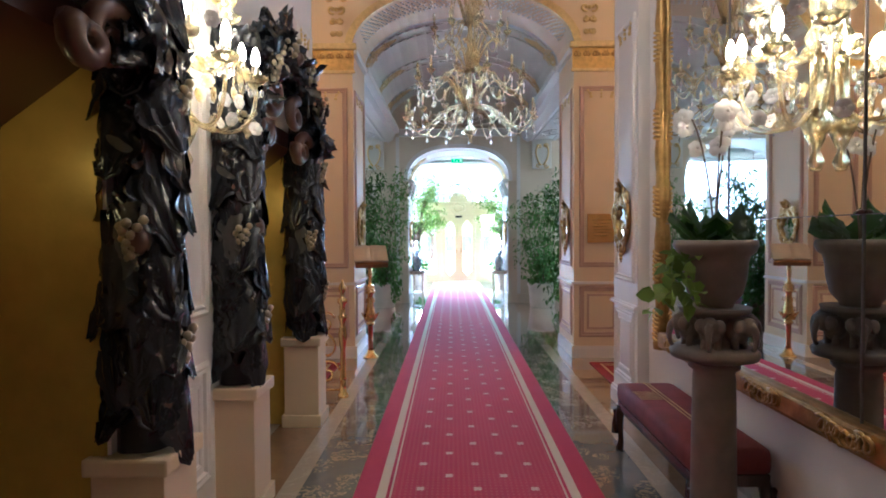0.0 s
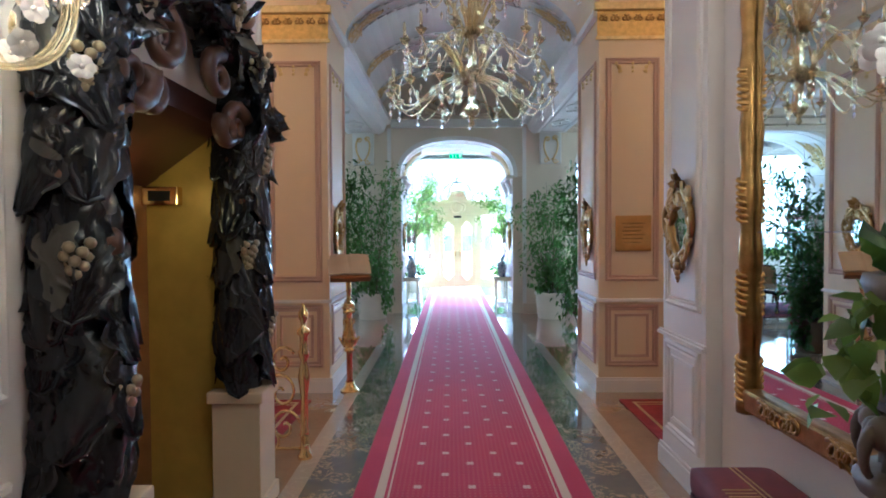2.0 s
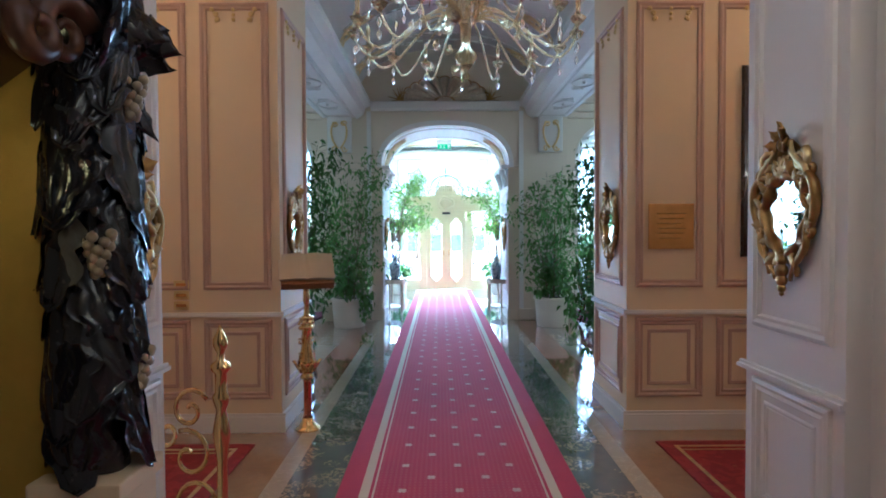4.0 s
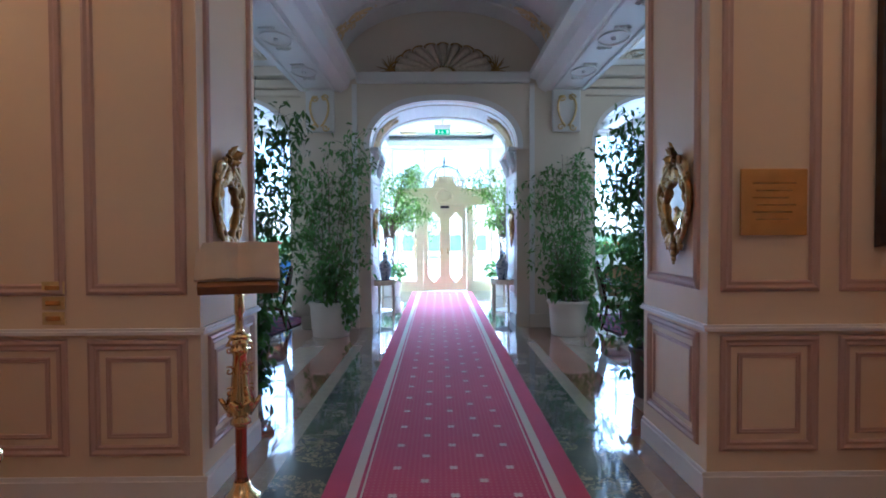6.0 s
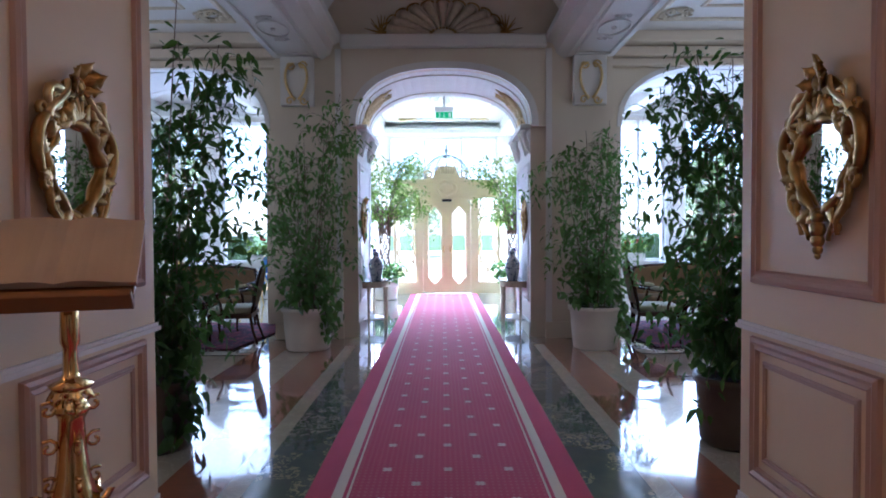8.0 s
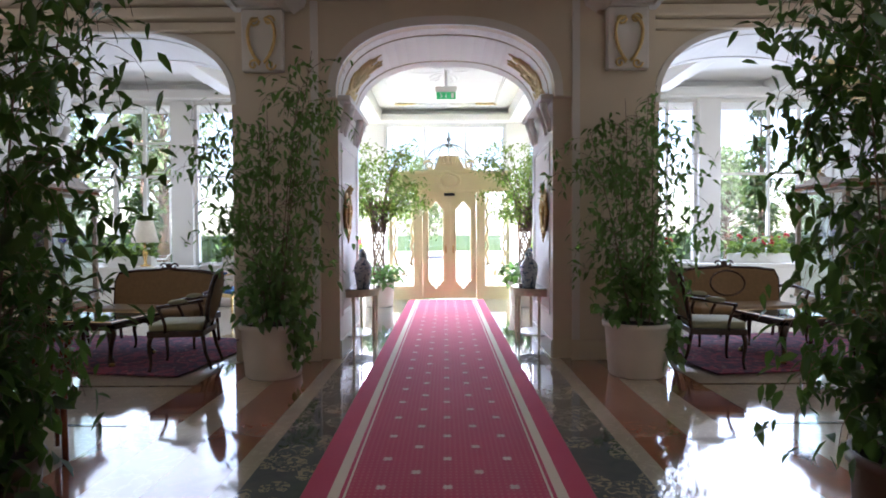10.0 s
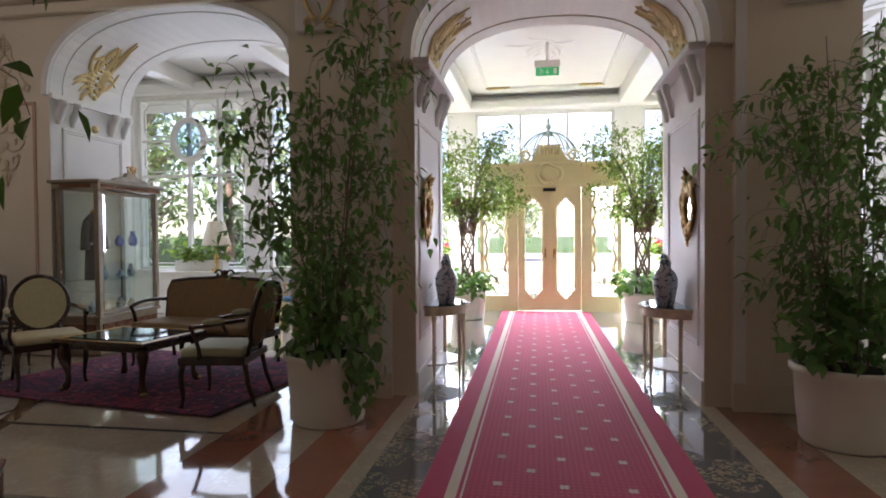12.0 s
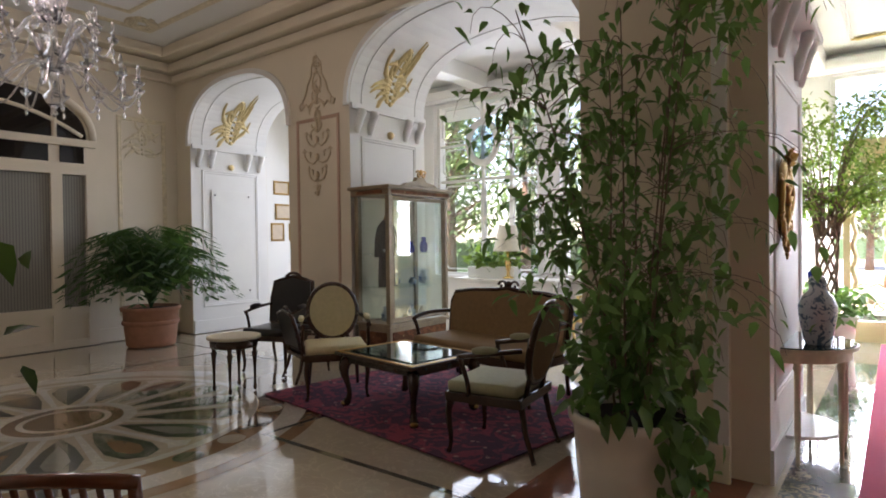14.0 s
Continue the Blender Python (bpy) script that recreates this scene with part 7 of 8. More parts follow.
    for y, z, d, w in ((15.28, 3.95, 0.12, 0.12), (15.18, 4.08, 0.22, 0.14), (15.0, 4.24, 0.40, 0.16)):
        structure("cornice_lobby", B(min(s * 2.25, s * 9.75), max(s * 2.25, s * 9.75), 15.4 - d, 15.3995, z, z + w, bevel=0.03), GREYCREAM, "moulded lobby cornice", "cornice")
        structure("cornice_lobby", B(min(s * (9.75 - d), s * 9.7495), max(s * (9.75 - d), s * 9.7495), 9.2, 15.4 - d, z, z + w, bevel=0.03), GREYCREAM, "moulded lobby cornice", "cornice")
    bm = bmesh.new()
    flat = lambda u, v, d: (u, v, 4.399 - d)
    frame_rails(bm, min(s * 2.9, s * 8.9), max(s * 2.9, s * 8.9), 9.9, 14.6, 0.09, 0.03, flat)
    frame_rails(bm, min(s * 3.4, s * 8.4), max(s * 3.4, s * 8.4), 10.4, 14.1, 0.06, 0.025, flat)
    for cx, cy in ((3.15, 14.35), (8.65, 14.35), (8.65, 10.15), (5.9, 14.35), (8.65, 12.2)):
        for j in range(12):
            tube(bm, spiral((s * cx + 0.16 * math.cos(j * 2.4), cy + 0.14 * math.sin(j * 2.4), 4.385), 0.09, 0.015, 1.2, j, (1, 0, 0), (0, 1, 0), 10), 0.018, 5)
    tagged(mesh_ob("ceiling_moulding", bm, CREAMGILT, None, True), "gilt scrolls and mouldings on the lobby ceiling", "trim", "", "structure")

# glazed doors and panel in the west wall
XW = -9.75
dr = empty("door_1", "tall cream glazed double door with drawn net curtains", "door", "", (XW, 12.7, 0))
dr["kind"] = "structure"
CURTAIN = Nodes("net_curtain", 0.9)
CURTAIN = CURTAIN.done(CURTAIN.mix(CURTAIN.op("ABSOLUTE", CURTAIN.op("SINE", CURTAIN.op("MULTIPLY", CURTAIN.y, 90.0))), (0.16, 0.16, 0.14), (0.27, 0.26, 0.23)))
DARKGLAZE = mat("dark_transom_glass", (0.012, 0.010, 0.010), 0.05, vary=0.2)
bm = bmesh.new()
for y in (-1.40, -0.98, -0.04, 0.88, 1.32):
    box(bm, 0.001, 0.09, y, y + 0.14 if abs(y) > 0.1 else y + 0.08, 0, 2.40)
for z0, z1 in ((2.40, 2.56), (2.80, 2.90), (0, 0.10), (0.46, 0.56)):
    box(bm, 0.001, 0.085, -1.40, 1.46, z0, z1)
part("door_frame", bm, GREYCREAM, dr, "cream painted frame")
for y0, y1 in ((-1.26, -0.98), (-0.84, -0.04), (0.04, 0.88), (1.02, 1.32)):
    part("curtain_pane", B(0.001, 0.03, y0, y1, 0.56, 2.40), CURTAIN, dr, "glass with net curtain behind")
    part("lower_panel", B(0.001, 0.05, y0, y1, 0.10, 0.46), GREYCREAM, dr)
    part("transom_pane", B(0.001, 0.02, y0, y1, 2.56, 2.80), DARKGLAZE, dr, "dark transom glass")
bm = bmesh.new()
for (ya, za), (yb, zb) in zip(*(lambda p: (p, p[1:]))(arc(-1.30, 1.36, 2.90, 3.55))):
    vs = [bm.verts.new((0.012, y, z)) for y, z in ((ya, 2.90), (yb, 2.90), (yb, zb), (ya, za))]
    if abs(ya - yb) > 1e-4:
        bm.faces.new(vs)
part("fanlight", bm, DARKGLAZE, dr, "dark arched fanlight")
bm = bmesh.new()
tube(bm, [(0.03, y, z) for y, z in arc(-1.38, 1.44, 2.90, 3.62)], 0.055, 8)
tube(bm, curve((0.03, -1.3, 2.95), (0.03, -0.5, 3.45), (0.03, 0.5, 3.45), (0.03, 1.3, 2.95), 14), 0.03, 6)
for y in (-0.91, 0.95):
    tube(bm, [(0.03, y, 2.9), (0.03, y, 3.4)], 0.035, 6)
part("arch_frame", bm, GREYCREAM, dr, "cream arched frame", True)
wp = frame_rails(bmesh.new(), 14.48, 15.22, 0.35, 3.35, 0.07, 0.02, face_x(XW, 1))
structure("wall_panel", wp, CREAMGILT, "gilt-edged panel on the lobby wall", "trim")
bm = flame_spray(bmesh.new(), (14.85, 3.05), 0.60, 0.50, face_x(XW, 1), 61, 0.022, 7)
tagged(mesh_ob("panel_stucco", bm, CREAMGILT, None, True), "gilt stucco scrolls at the panel's head", "trim", "", "structure")
structure("baseboard_lobby", B(XW, XW + 0.03, 9.2, 15.36, 0, 0.2, bevel=0.008), GREYCREAM, "pale lobby baseboard", "baseboard")

# ---- floor medallion ----
med = empty("floor_medallion", "inlaid marble floor medallion with radiating petals", "floor", "", (-5.95, 12.38, 0))
med["kind"] = "structure"


def disc(r0, r1, a0, a1, z, n=48):
    bm = bmesh.new()
    lo, hi = [], []
    for i in range(n + 1):
        a = a0 + (a1 - a0) * i / n
        lo.append(bm.verts.new((r0 * math.cos(a), r0 * math.sin(a), z)))
        hi.append(bm.verts.new((r1 * math.cos(a), r1 * math.sin(a), z)))
    for i in range(n):
        bm.faces.new((lo[i], hi[i], hi[i + 1], lo[i + 1]))
    return bm


part("field", disc(0.001, 1.42, 0, 2 * math.pi, -0.0105), CREAMMARBLE, med, "grey-green marble field")
part("outer_ring", disc(1.42, 1.50, 0, 2 * math.pi, -0.0100), WHITEMARBLE, med, "cream ring")
part("brown_ring", disc(1.50, 2.05, -2.6, 1.6, -0.0100), BROWNMARBLE, med, "brown marble scroll")
part("cream_scroll", disc(1.72, 1.92, -1.2, 1.35, -0.0085), WHITEMARBLE, med, "cream scroll band")
part("cream_scroll", disc(1.60, 1.84, 1.9, 3.4, -0.0085), WHITEMARBLE, med, "cream scroll band")
for i in range(10):
    bm = disc(0.0, 0.10, 0, 2 * math.pi, -0.008, 14)
    bmesh.ops.translate(bm, verts=bm.verts, vec=(1.61 * math.cos(-1.1 + 0.24 * i), 1.61 * math.sin(-1.1 + 0.24 * i), 0))
    part("dot", bm, DARKMARBLE if i % 2 else CREAMMARBLE, med, "inlaid round")
for i in range(16):
    a = 2 * math.pi * i / 16
    bm = bmesh.new()
    out = [(0.52, 0), (0.8, 0.10), (1.1, 0.16), (1.30, 0.12), (1.38, 0.0), (1.30, -0.12), (1.1, -0.16), (0.8, -0.10)]
    bm.faces.new([bm.verts.new((r * math.cos(a) - w * math.sin(a), r * math.sin(a) + w * math.cos(a), -0.0090)) for r, w in out])
    part("petal", bm, DARKMARBLE, med, "dark marble petal")
    bm = bmesh.new()
    bm.faces.new([bm.verts.new((r * math.cos(a) - w * math.sin(a), r * math.sin(a) + w * math.cos(a), -0.0082)) for r, w in ((0.72, 0), (0.92, 0.055), (1.1, 0.085), (1.22, 0.05), (1.26, 0), (1.22, -0.05), (1.1, -0.085), (0.92, -0.055))])
    part("petal_inset", bm, GREYMARBLE if i % 2 else BROWNMARBLE, med, "inset marble petal")
    b = a + math.pi / 16
    bm = bmesh.new()
    bm.faces.new([bm.verts.new((r * math.cos(b) - w * math.sin(b), r * math.sin(b) + w * math.cos(b), -0.0080)) for r, w in ((0.50, 0.02), (0.50, -0.02), (1.25, -0.035), (1.34, -0.10), (1.40, 0), (1.34, 0.10), (1.25, 0.035))])
    part("ray", bm, WHITEMARBLE, med, "cream marble ray")
part("inner_ring", disc(0.42, 0.52, 0, 2 * math.pi, -0.0075), WHITEMARBLE, med, "cream ring")
part("centre", disc(0.001, 0.42, 0, 2 * math.pi, -0.0080), BROWNMARBLE, med, "brown centre")
part("centre_ring", disc(0.28, 0.33, 0, 2 * math.pi, -0.0070), WHITEMARBLE, med, "cream ring")
for s in (-1, 1):
    for y0, y1, x0, x1 in ((13.1, 13.14, 2.3, 4.3), (12.0, 12.04, 2.3, 4.0), (9.9, 9.94, 2.3, 9.7), (14.9, 14.94, 6.5, 9.7)):
        slab(min(s * x0, s * x1), max(s * x0, s * x1), y0, y1, DARKMARBLE, "floor_line", "dark inlaid line in the marble floor", -0.008)
    for x in (4.3, 7.7):
        slab(min(s * x, s * (x + 0.04)), max(s * x, s * (x + 0.04)), 13.1, 15.3, DARKMARBLE, "floor_line", "dark inlaid line in the marble floor", -0.0075)

# ---- entrance lobby kiosk ----
KX, KY = 0.08, 20.0
kio = empty("entrance_kiosk", "straw-yellow glazed entrance vestibule with double doors", "entrance", "", (KX, KY, 0))
bm = B(-1.25, -1.17, 0, 0.10, 0, 2.24)
box(bm, 1.17, 1.25, 0, 0.10, 0, 2.24)
box(bm, -0.74, -0.56, 0, 0.10, 0, 2.24)
box(bm, 0.56, 0.74, 0, 0.10, 0, 2.24)
box(bm, -1.25, 1.25, -0.01, 0.11, 2.24, 2.62)
box(bm, -1.17, -0.74, 0.01, 0.09, 0, 0.28)
box(bm, 0.74, 1.17, 0.01, 0.09, 0, 0.28)
part("frame", bm, YELLOWPAINT, kio, "straw-yellow painted frame")
part("cornice", B(-1.30, 1.30, -0.05, 0.14, 2.60, 2.67, bevel=0.015), YELLOWPAINT, kio)
part("lintel_moulding", B(-1.27, 1.27, -0.035, -0.01, 2.22, 2.27, bevel=0.008), YELLOWPAINT, kio)
for k in (-1, 1):
    part("side_wall", B(k * 1.21 - 0.04, k * 1.21 + 0.04, 0.10, 1.58, 0, 0.5), YELLOWPAINT, kio)
    part("side_rail", B(k * 1.21 - 0.04, k * 1.21 + 0.04, 0.14, 1.58, 2.35, 2.62), YELLOWPAINT, kio)
    part("side_pane", B(k * 1.21 - 0.003, k * 1.21 + 0.003, 0.10, 1.58, 0.5, 2.35), PANE, kio, "clear glass").visible_shadow = False
    part("sidelight_pane", B(k * 0.955 - 0.215, k * 0.955 + 0.215, 0.045, 0.051, 0.28, 2.24), PANE, kio, "clear glass").visible_shadow = False
    for e in (-1, 1):
        part("sidelight_scroll", tube(bmesh.new(), spiral((k * 0.955 + e * 0.10, 0.03, 0.46), 0.085, 0.015, e * 1.3, 0.3 if e > 0 else 2.8, (1, 0, 0), (0, 0, 1), 14), 0.014, 6), YELLOWPAINT, kio, "", True)
        edge = [(k * 0.955 + e * (0.175 - 0.022 * math.sin(math.pi * j / 2)), 0.036, 0.72 + 0.16 * j / 2) for j in range(19)]
        part("sidelight_edge", tube(bmesh.new(), edge, 0.030, 6), YELLOWPAINT, kio, "scalloped pane edge", True)
    part("sidelight_swag", tube(bmesh.new(), [(k * 0.955 - 0.2, 0.04, 0.70), (k * 0.955 - 0.08, 0.04, 0.78), (k * 0.955, 0.04, 0.74), (k * 0.955 + 0.08, 0.04, 0.78), (k * 0.955 + 0.2, 0.04, 0.70)], 0.015, 6), YELLOWPAINT, kio, "", True)
    part("sidelight_boss", blob(bmesh.new(), (k * 0.955, 0.035, 0.56), 0.05, 1, 0.5, 1.4, 7), YELLOWPAINT, kio, "", True)
    # door leaf with a shaped pane
    x0, x1 = sorted((k * 0.012, k * 0.555))
    c, w = (x0 + x1) / 2, 0.165
    half = (x1 - x0) / 2
    q = [(1.0, 1.84), (0.93, 1.90), (0.72, 1.905), (0.62, 1.96), (0.40, 1.975), (0.22, 2.03), (0.0, 2.045)]
    top = q + [(-u, z) for u, z in q[-2::-1]]
    loop = [(1.0, 0.42), (1.0, 1.13)] + top + [(-1.0, 1.13), (-1.0, 0.42)] + [(u, 2.26 - z) for u, z in top[::-1]][1:-1]
    shape, rect = [], []
    for u, z in loop:
        shape.append((c + w * u, z))
        if z > 1.85 or z < 0.41:
            uu = math.copysign(1.0, u) if abs(u) > 0.9 else u
            rect.append((c + half * uu, 2.24 if z > 1 else 0.02))
        else:
            rect.append((c + half * u, z))
    leaf = bmesh.new()
    N = len(shape)
    for y in (0.03, 0.075):
        a = [leaf.verts.new((x, y, z)) for x, z in shape]
        b = [leaf.verts.new((x, y, z)) for x, z in rect]
        for i in range(N):
            leaf.faces.new((a[i], a[(i + 1) % N], b[(i + 1) % N], b[i]))
        if y == 0.03:
            keep = a
    for i in range(N):
        leaf.faces.new((keep[i], keep[(i + 1) % N], a[(i + 1) % N], a[i]))
    bmesh.ops.recalc_face_normals(leaf, faces=leaf.faces)
    door = part("door_leaf", leaf, YELLOWPAINT, kio, "straw-yellow door leaf with a scalloped pane")
    ring = [Vector((x, 0.026, z)) for x, z in shape]
    part("pane_moulding", tube(bmesh.new(), ring + ring[:1], 0.018, 6), YELLOWPAINT, door, "", True)
    part("pane", extrude_y(bmesh.new(), shape, 0.05, 0.056), PANE, door, "clear glass").visible_shadow = False
    part("handle", B(k * 0.075 - 0.012, k * 0.075 + 0.012, -0.01, 0.03, 0.97, 1.13, bevel=0.005), BRASS, door, "metal pull handle")
part("astragal", B(-0.022, 0.022, 0.015, 0.09, 0.02, 2.235, bevel=0.004), YELLOWPAINT, kio)
part("roof", B(-1.25, 1.25, 0.10, 1.58, 2.62, 2.66), YELLOWPAINT, kio)
part("sensor", B(-0.11, 0.11, -0.06, -0.012, 2.15, 2.21, bevel=0.006), BLACK, kio, "black door sensor")
ped = extrude_y(bmesh.new(), [(-0.60, 2.67), (0.60, 2.67), (0.48, 2.69), (0.31, 2.72), (0.25, 2.84), (0.20, 2.94), (0.08, 2.99), (-0.08, 2.99), (-0.20, 2.94), (-0.25, 2.84), (-0.31, 2.72), (-0.48, 2.69)], 0.0, 0.06)
part("pediment", ped, YELLOWPAINT, kio, "shaped pediment")
ring = [Vector((0.22 * math.cos(a), -0.035, 2.46 + 0.17 * math.sin(a) * (1 + 0.2 * math.cos(3 * a)))) for a in [2 * math.pi * i / 28 for i in range(28)]]
part("cartouche_rim", tube(bmesh.new(), ring + ring[:2], 0.028, 7), YELLOWPAINT, kio, "carved cartouche rim", True)
part("cartouche_boss", blob(bmesh.new(), (0, -0.02, 2.46), 0.16, 1, 0.25, 0.8, 10), YELLOWPAINT, kio, "", True)
for i in range(7):
    part("shell_rib", tube(bmesh.new(), [(-0.15 + 0.05 * i, -0.02, 2.80), (-0.17 + 0.057 * i, -0.035, 2.90), (-0.19 + 0.063 * i, -0.03, 2.98)], [0.016, 0.024, 0.030], 8), YELLOWPAINT, kio, "", True)
for k in (-1, 1):
    part("pediment_scroll", tube(bmesh.new(), spiral((k * 0.42, -0.02, 2.78), 0.11, 0.02, k * 1.2, 0.2 if k > 0 else 2.9, (1, 0, 0), (0, 0, 1), 14), 0.025, 7), YELLOWPAINT, kio, "", True)
IRON = mat("pale_green_ironwork", (0.34, 0.42, 0.38), 0.5, vary=0.1)
for i in range(12):
    a = 2 * math.pi * i / 12
    d = Vector((math.cos(a), math.sin(a), 0))
    part("dome_rib", tube(bmesh.new(), [Vector((0, 0.78, 2.66)) + d * 0.60 * math.cos(b) + Vector((0, 0, 0.68 * math.sin(b))) for b in [1.5 * j / 10 for j in range(11)]], 0.014, 6), IRON, kio, "pale iron dome rib", True)
for z, r in ((0.02, 0.60), (0.30, 0.53)):
    ring = [Vector((r * math.cos(a), 0.78 + r * math.sin(a), 2.66 + z)) for a in [2 * math.pi * i / 28 for i in range(29)]]
    part("dome_ring", tube(bmesh.new(), ring, 0.013, 6), IRON, kio, "pale iron ring", True)
part("finial", lathe(bmesh.new(), [(0.10, 3.26), (0.05, 3.30), (0.02, 3.36), (0.05, 3.42), (0.06, 3.46), (0.02, 3.50), (0.03, 3.55), (0.005, 3.62)], 12, (0, 0.78, 0)), IRON, kio, "turned finial")

# ---- veranda windows ----


def window(name, label, x0, x1, y, z0, z1, xs, zs):
    ob = empty(name, label, "window")
    ob["kind"] = "structure"
    bm = B(x0, x0 + 0.06, y + 0.08, y + 0.20, z0, z1)
    box(bm, x1 - 0.06, x1, y + 0.08, y + 0.20, z0, z1)
    box(bm, x0 + 0.06, x1 - 0.06, y + 0.08, y + 0.20, z0, z0 + 0.06)
    box(bm, x0 + 0.06, x1 - 0.06, y + 0.08, y + 0.20, z1 - 0.06, z1)
    part("window_frame", bm, WHITEPAINT, ob)
    for x in xs:
        part("mullion", B(x - 0.025, x + 0.025, y + 0.10, y + 0.17, z0 + 0.06, z1 - 0.06), WHITEPAINT, ob)
    for z in zs:
        part("transom", B(x0 + 0.06, x1 - 0.06, y + 0.11, y + 0.16, z - 0.025, z + 0.025), WHITEPAINT, ob)
    edges = [x0 + 0.06, *xs, x1 - 0.06]
    for a, b in zip(edges, edges[1:]):
        part("pane", B(a, b, y + 0.134, y + 0.138, z0 + 0.06, z1 - 0.06), PANE, ob, "clear glass").visible_shadow = False
    part("window_sill", B(x0 - 0.05, x1 + 0.05, y - 0.06, y + 0.08, z0 - 0.03, z0 + 0.015, bevel=0.006), WHITEPAINT, ob)
    return ob


k = 1
for s in (-1, 1):
    for a, b in ((2.7, 4.85), (5.25, 7.4), (7.8, 10.2), (10.6, 13.8)):
        x0, x1 = sorted((s * a, s * b))
        w = window("window_%d" % k, "tall white veranda window", x0, x1, VY, 0.78, 3.93, [x0 + (x1 - x0) * q for q in (0.465, 0.735)], [2.5])
        k += 1
        if s < 0 and a == 5.25:
            cx = -6.40
            ring = [Vector((cx + 0.30 * math.cos(q), VY + 0.10, 3.15 + 0.36 * math.sin(q))) for q in [2 * math.pi * i / 32 for i in range(33)]]
            part("medallion_ring", tube(bmesh.new(), ring, 0.06, 8), WHITEPAINT, w, "round leaded frame", True)
            part("medallion_pane", extrude_y(bmesh.new(), [(p.x, p.z) for p in ring[:-1]], VY + 0.09, VY + 0.10), BLUEPANE, w, "pale blue stained glass").visible_shadow = False
            for z in (3.15,):
                part("transom", B(x0 + 0.06, cx - 0.30, VY + 0.11, VY + 0.16, z - 0.02, z + 0.02), WHITEPAINT, w)
                part("transom", B(cx + 0.30, x1 - 0.06, VY + 0.11, VY + 0.16, z - 0.02, z + 0.02), WHITEPAINT, w)
            cols = (x0 + 0.06, cx, x0 + (x1 - x0) * 0.735, x1 - 0.06)
            for ua, ub in zip(cols, cols[1:]):
                for va, vb in ((0.86, 2.46), (2.54, 3.12), (3.18, 3.86)):
                    e, n = 0.045, 0.10
                    path = []
                    for cu, cv, su, sv in ((ua + e, va + e, 1, 1), (ub - e, va + e, -1, 1), (ub - e, vb - e, -1, -1), (ua + e, vb - e, 1, -1)):
                        first, last = ((cu, cv + sv * n), (cu + su * n, cv)) if su * sv > 0 else ((cu + su * n, cv), (cu, cv + sv * n))
                        path += [first, (cu + su * n * 0.6, cv + sv * n * 0.6), last]
                    part("leaded_border", tube(bmesh.new(), [(u, VY + 0.125, v) for u, v in path + path[:1]], 0.014, 5), WHITEPAINT, w, "white border with notched corners", True)
    x0, x1 = sorted((s * 1.95, s * 2.4))
    window("window_%d" % k, "narrow white entrance window", x0, x1, EY, 0.75, 3.93, [], [2.5])
    k += 1
window("window_%d" % k, "wide white window over the entrance", -1.42, 1.42, EY, 2.66, 3.93, [-0.48, 0.48], [])
# ceiling beams, panel and cove of the entrance bay
for x in (-1.68, 1.68):
    structure("beam_entrance", B(x - 0.22, x + 0.22, 15.75, EY, 3.95, 4.25, bevel=0.03), WHITE, "white moulded ceiling beam", "beam")
structure("cove_entrance", B(-2.4, 2.4, EY - 0.35, EY - 0.001, 3.94, 4.12, bevel=0.05), WHITE, "white moulded cornice over the entrance", "cornice")
bm = frame_rails(bmesh.new(), -1.15, 1.15, 16.4, 20.9, 0.07, 0.03, lambda u, v, d: (u, v, 4.249 - d))
flame_spray(bm, (0.0, 18.6), 0.9, 0.9, lambda u, v, d: (u, v, 4.249 - d), 66, 0.012, 6)
structure("ceiling_panel", bm, WHITE, "moulded ceiling panel with faint plaster leaves", "trim")
bm = bmesh.new()
for kx in (-1, 1):
    for j in range(6):
        tube(bm, spiral((kx * (0.72 + 0.07 * j), 20.8, 4.22), 0.07, 0.012, 1.1, j, (1, 0, 0), (0, 0.6, 0.5), 9), 0.013, 5)
tagged(mesh_ob("ceiling_stucco", bm, PALEGOLD, None, True), "pale gilt sprays at the ceiling panel's corners", "trim", "", "structure")
for s in (-1, 1):
    for x in (4.0, 6.2, 8.6):
        structure("beam_veranda", B(s * x - 0.14, s * x + 0.14, 16.81, VY - 0.001, 3.98, 4.25, bevel=0.02), WHITE, "white veranda ceiling beam", "beam")
    structure("cornice_veranda", B(min(s * 2.4, s * 13.8), max(s * 2.4, s * 13.8), VY - 0.25, VY - 0.031, 3.93, 4.10, bevel=0.03), WHITE, "white veranda cornice", "cornice")

sign = empty("exit_sign", "green illuminated exit sign hanging from the ceiling", "sign", "", (0.02, 18.3, 3.78))
part("housing", B(-0.19, 0.19, -0.04, 0.04, 0.10, 0.20, bevel=0.008), WHITEPAINT, sign)
part("panel", B(-0.17, 0.17, -0.012, 0.012, -0.02, 0.10), SIGNGREEN, sign, "green sign panel")
part("hanger", B(-0.02, 0.02, -0.02, 0.02, 0.20, 0.47), WHITEPAINT, sign)
bm = bmesh.new()
blob(bm, (-0.10, -0.013, 0.075), 0.012, 1, 0.2, 1, 5)
for p, q in (((-0.10, 0.062), (-0.085, 0.03)), ((-0.085, 0.03), (-0.06, 0.02)), ((-0.085, 0.03), (-0.11, 0.0)), ((-0.10, 0.055), (-0.065, 0.06)), ((0.0, 0.075), (0.0, 0.01)), ((0.0, 0.005), (0.02, 0.03)), ((0.0, 0.005), (-0.02, 0.03))):
    tube(bm, [(p[0], -0.014, p[1]), (q[0], -0.014, q[1])], 0.006, 5)
box(bm, 0.09, 0.14, -0.0145, -0.0125, 0.0, 0.085)
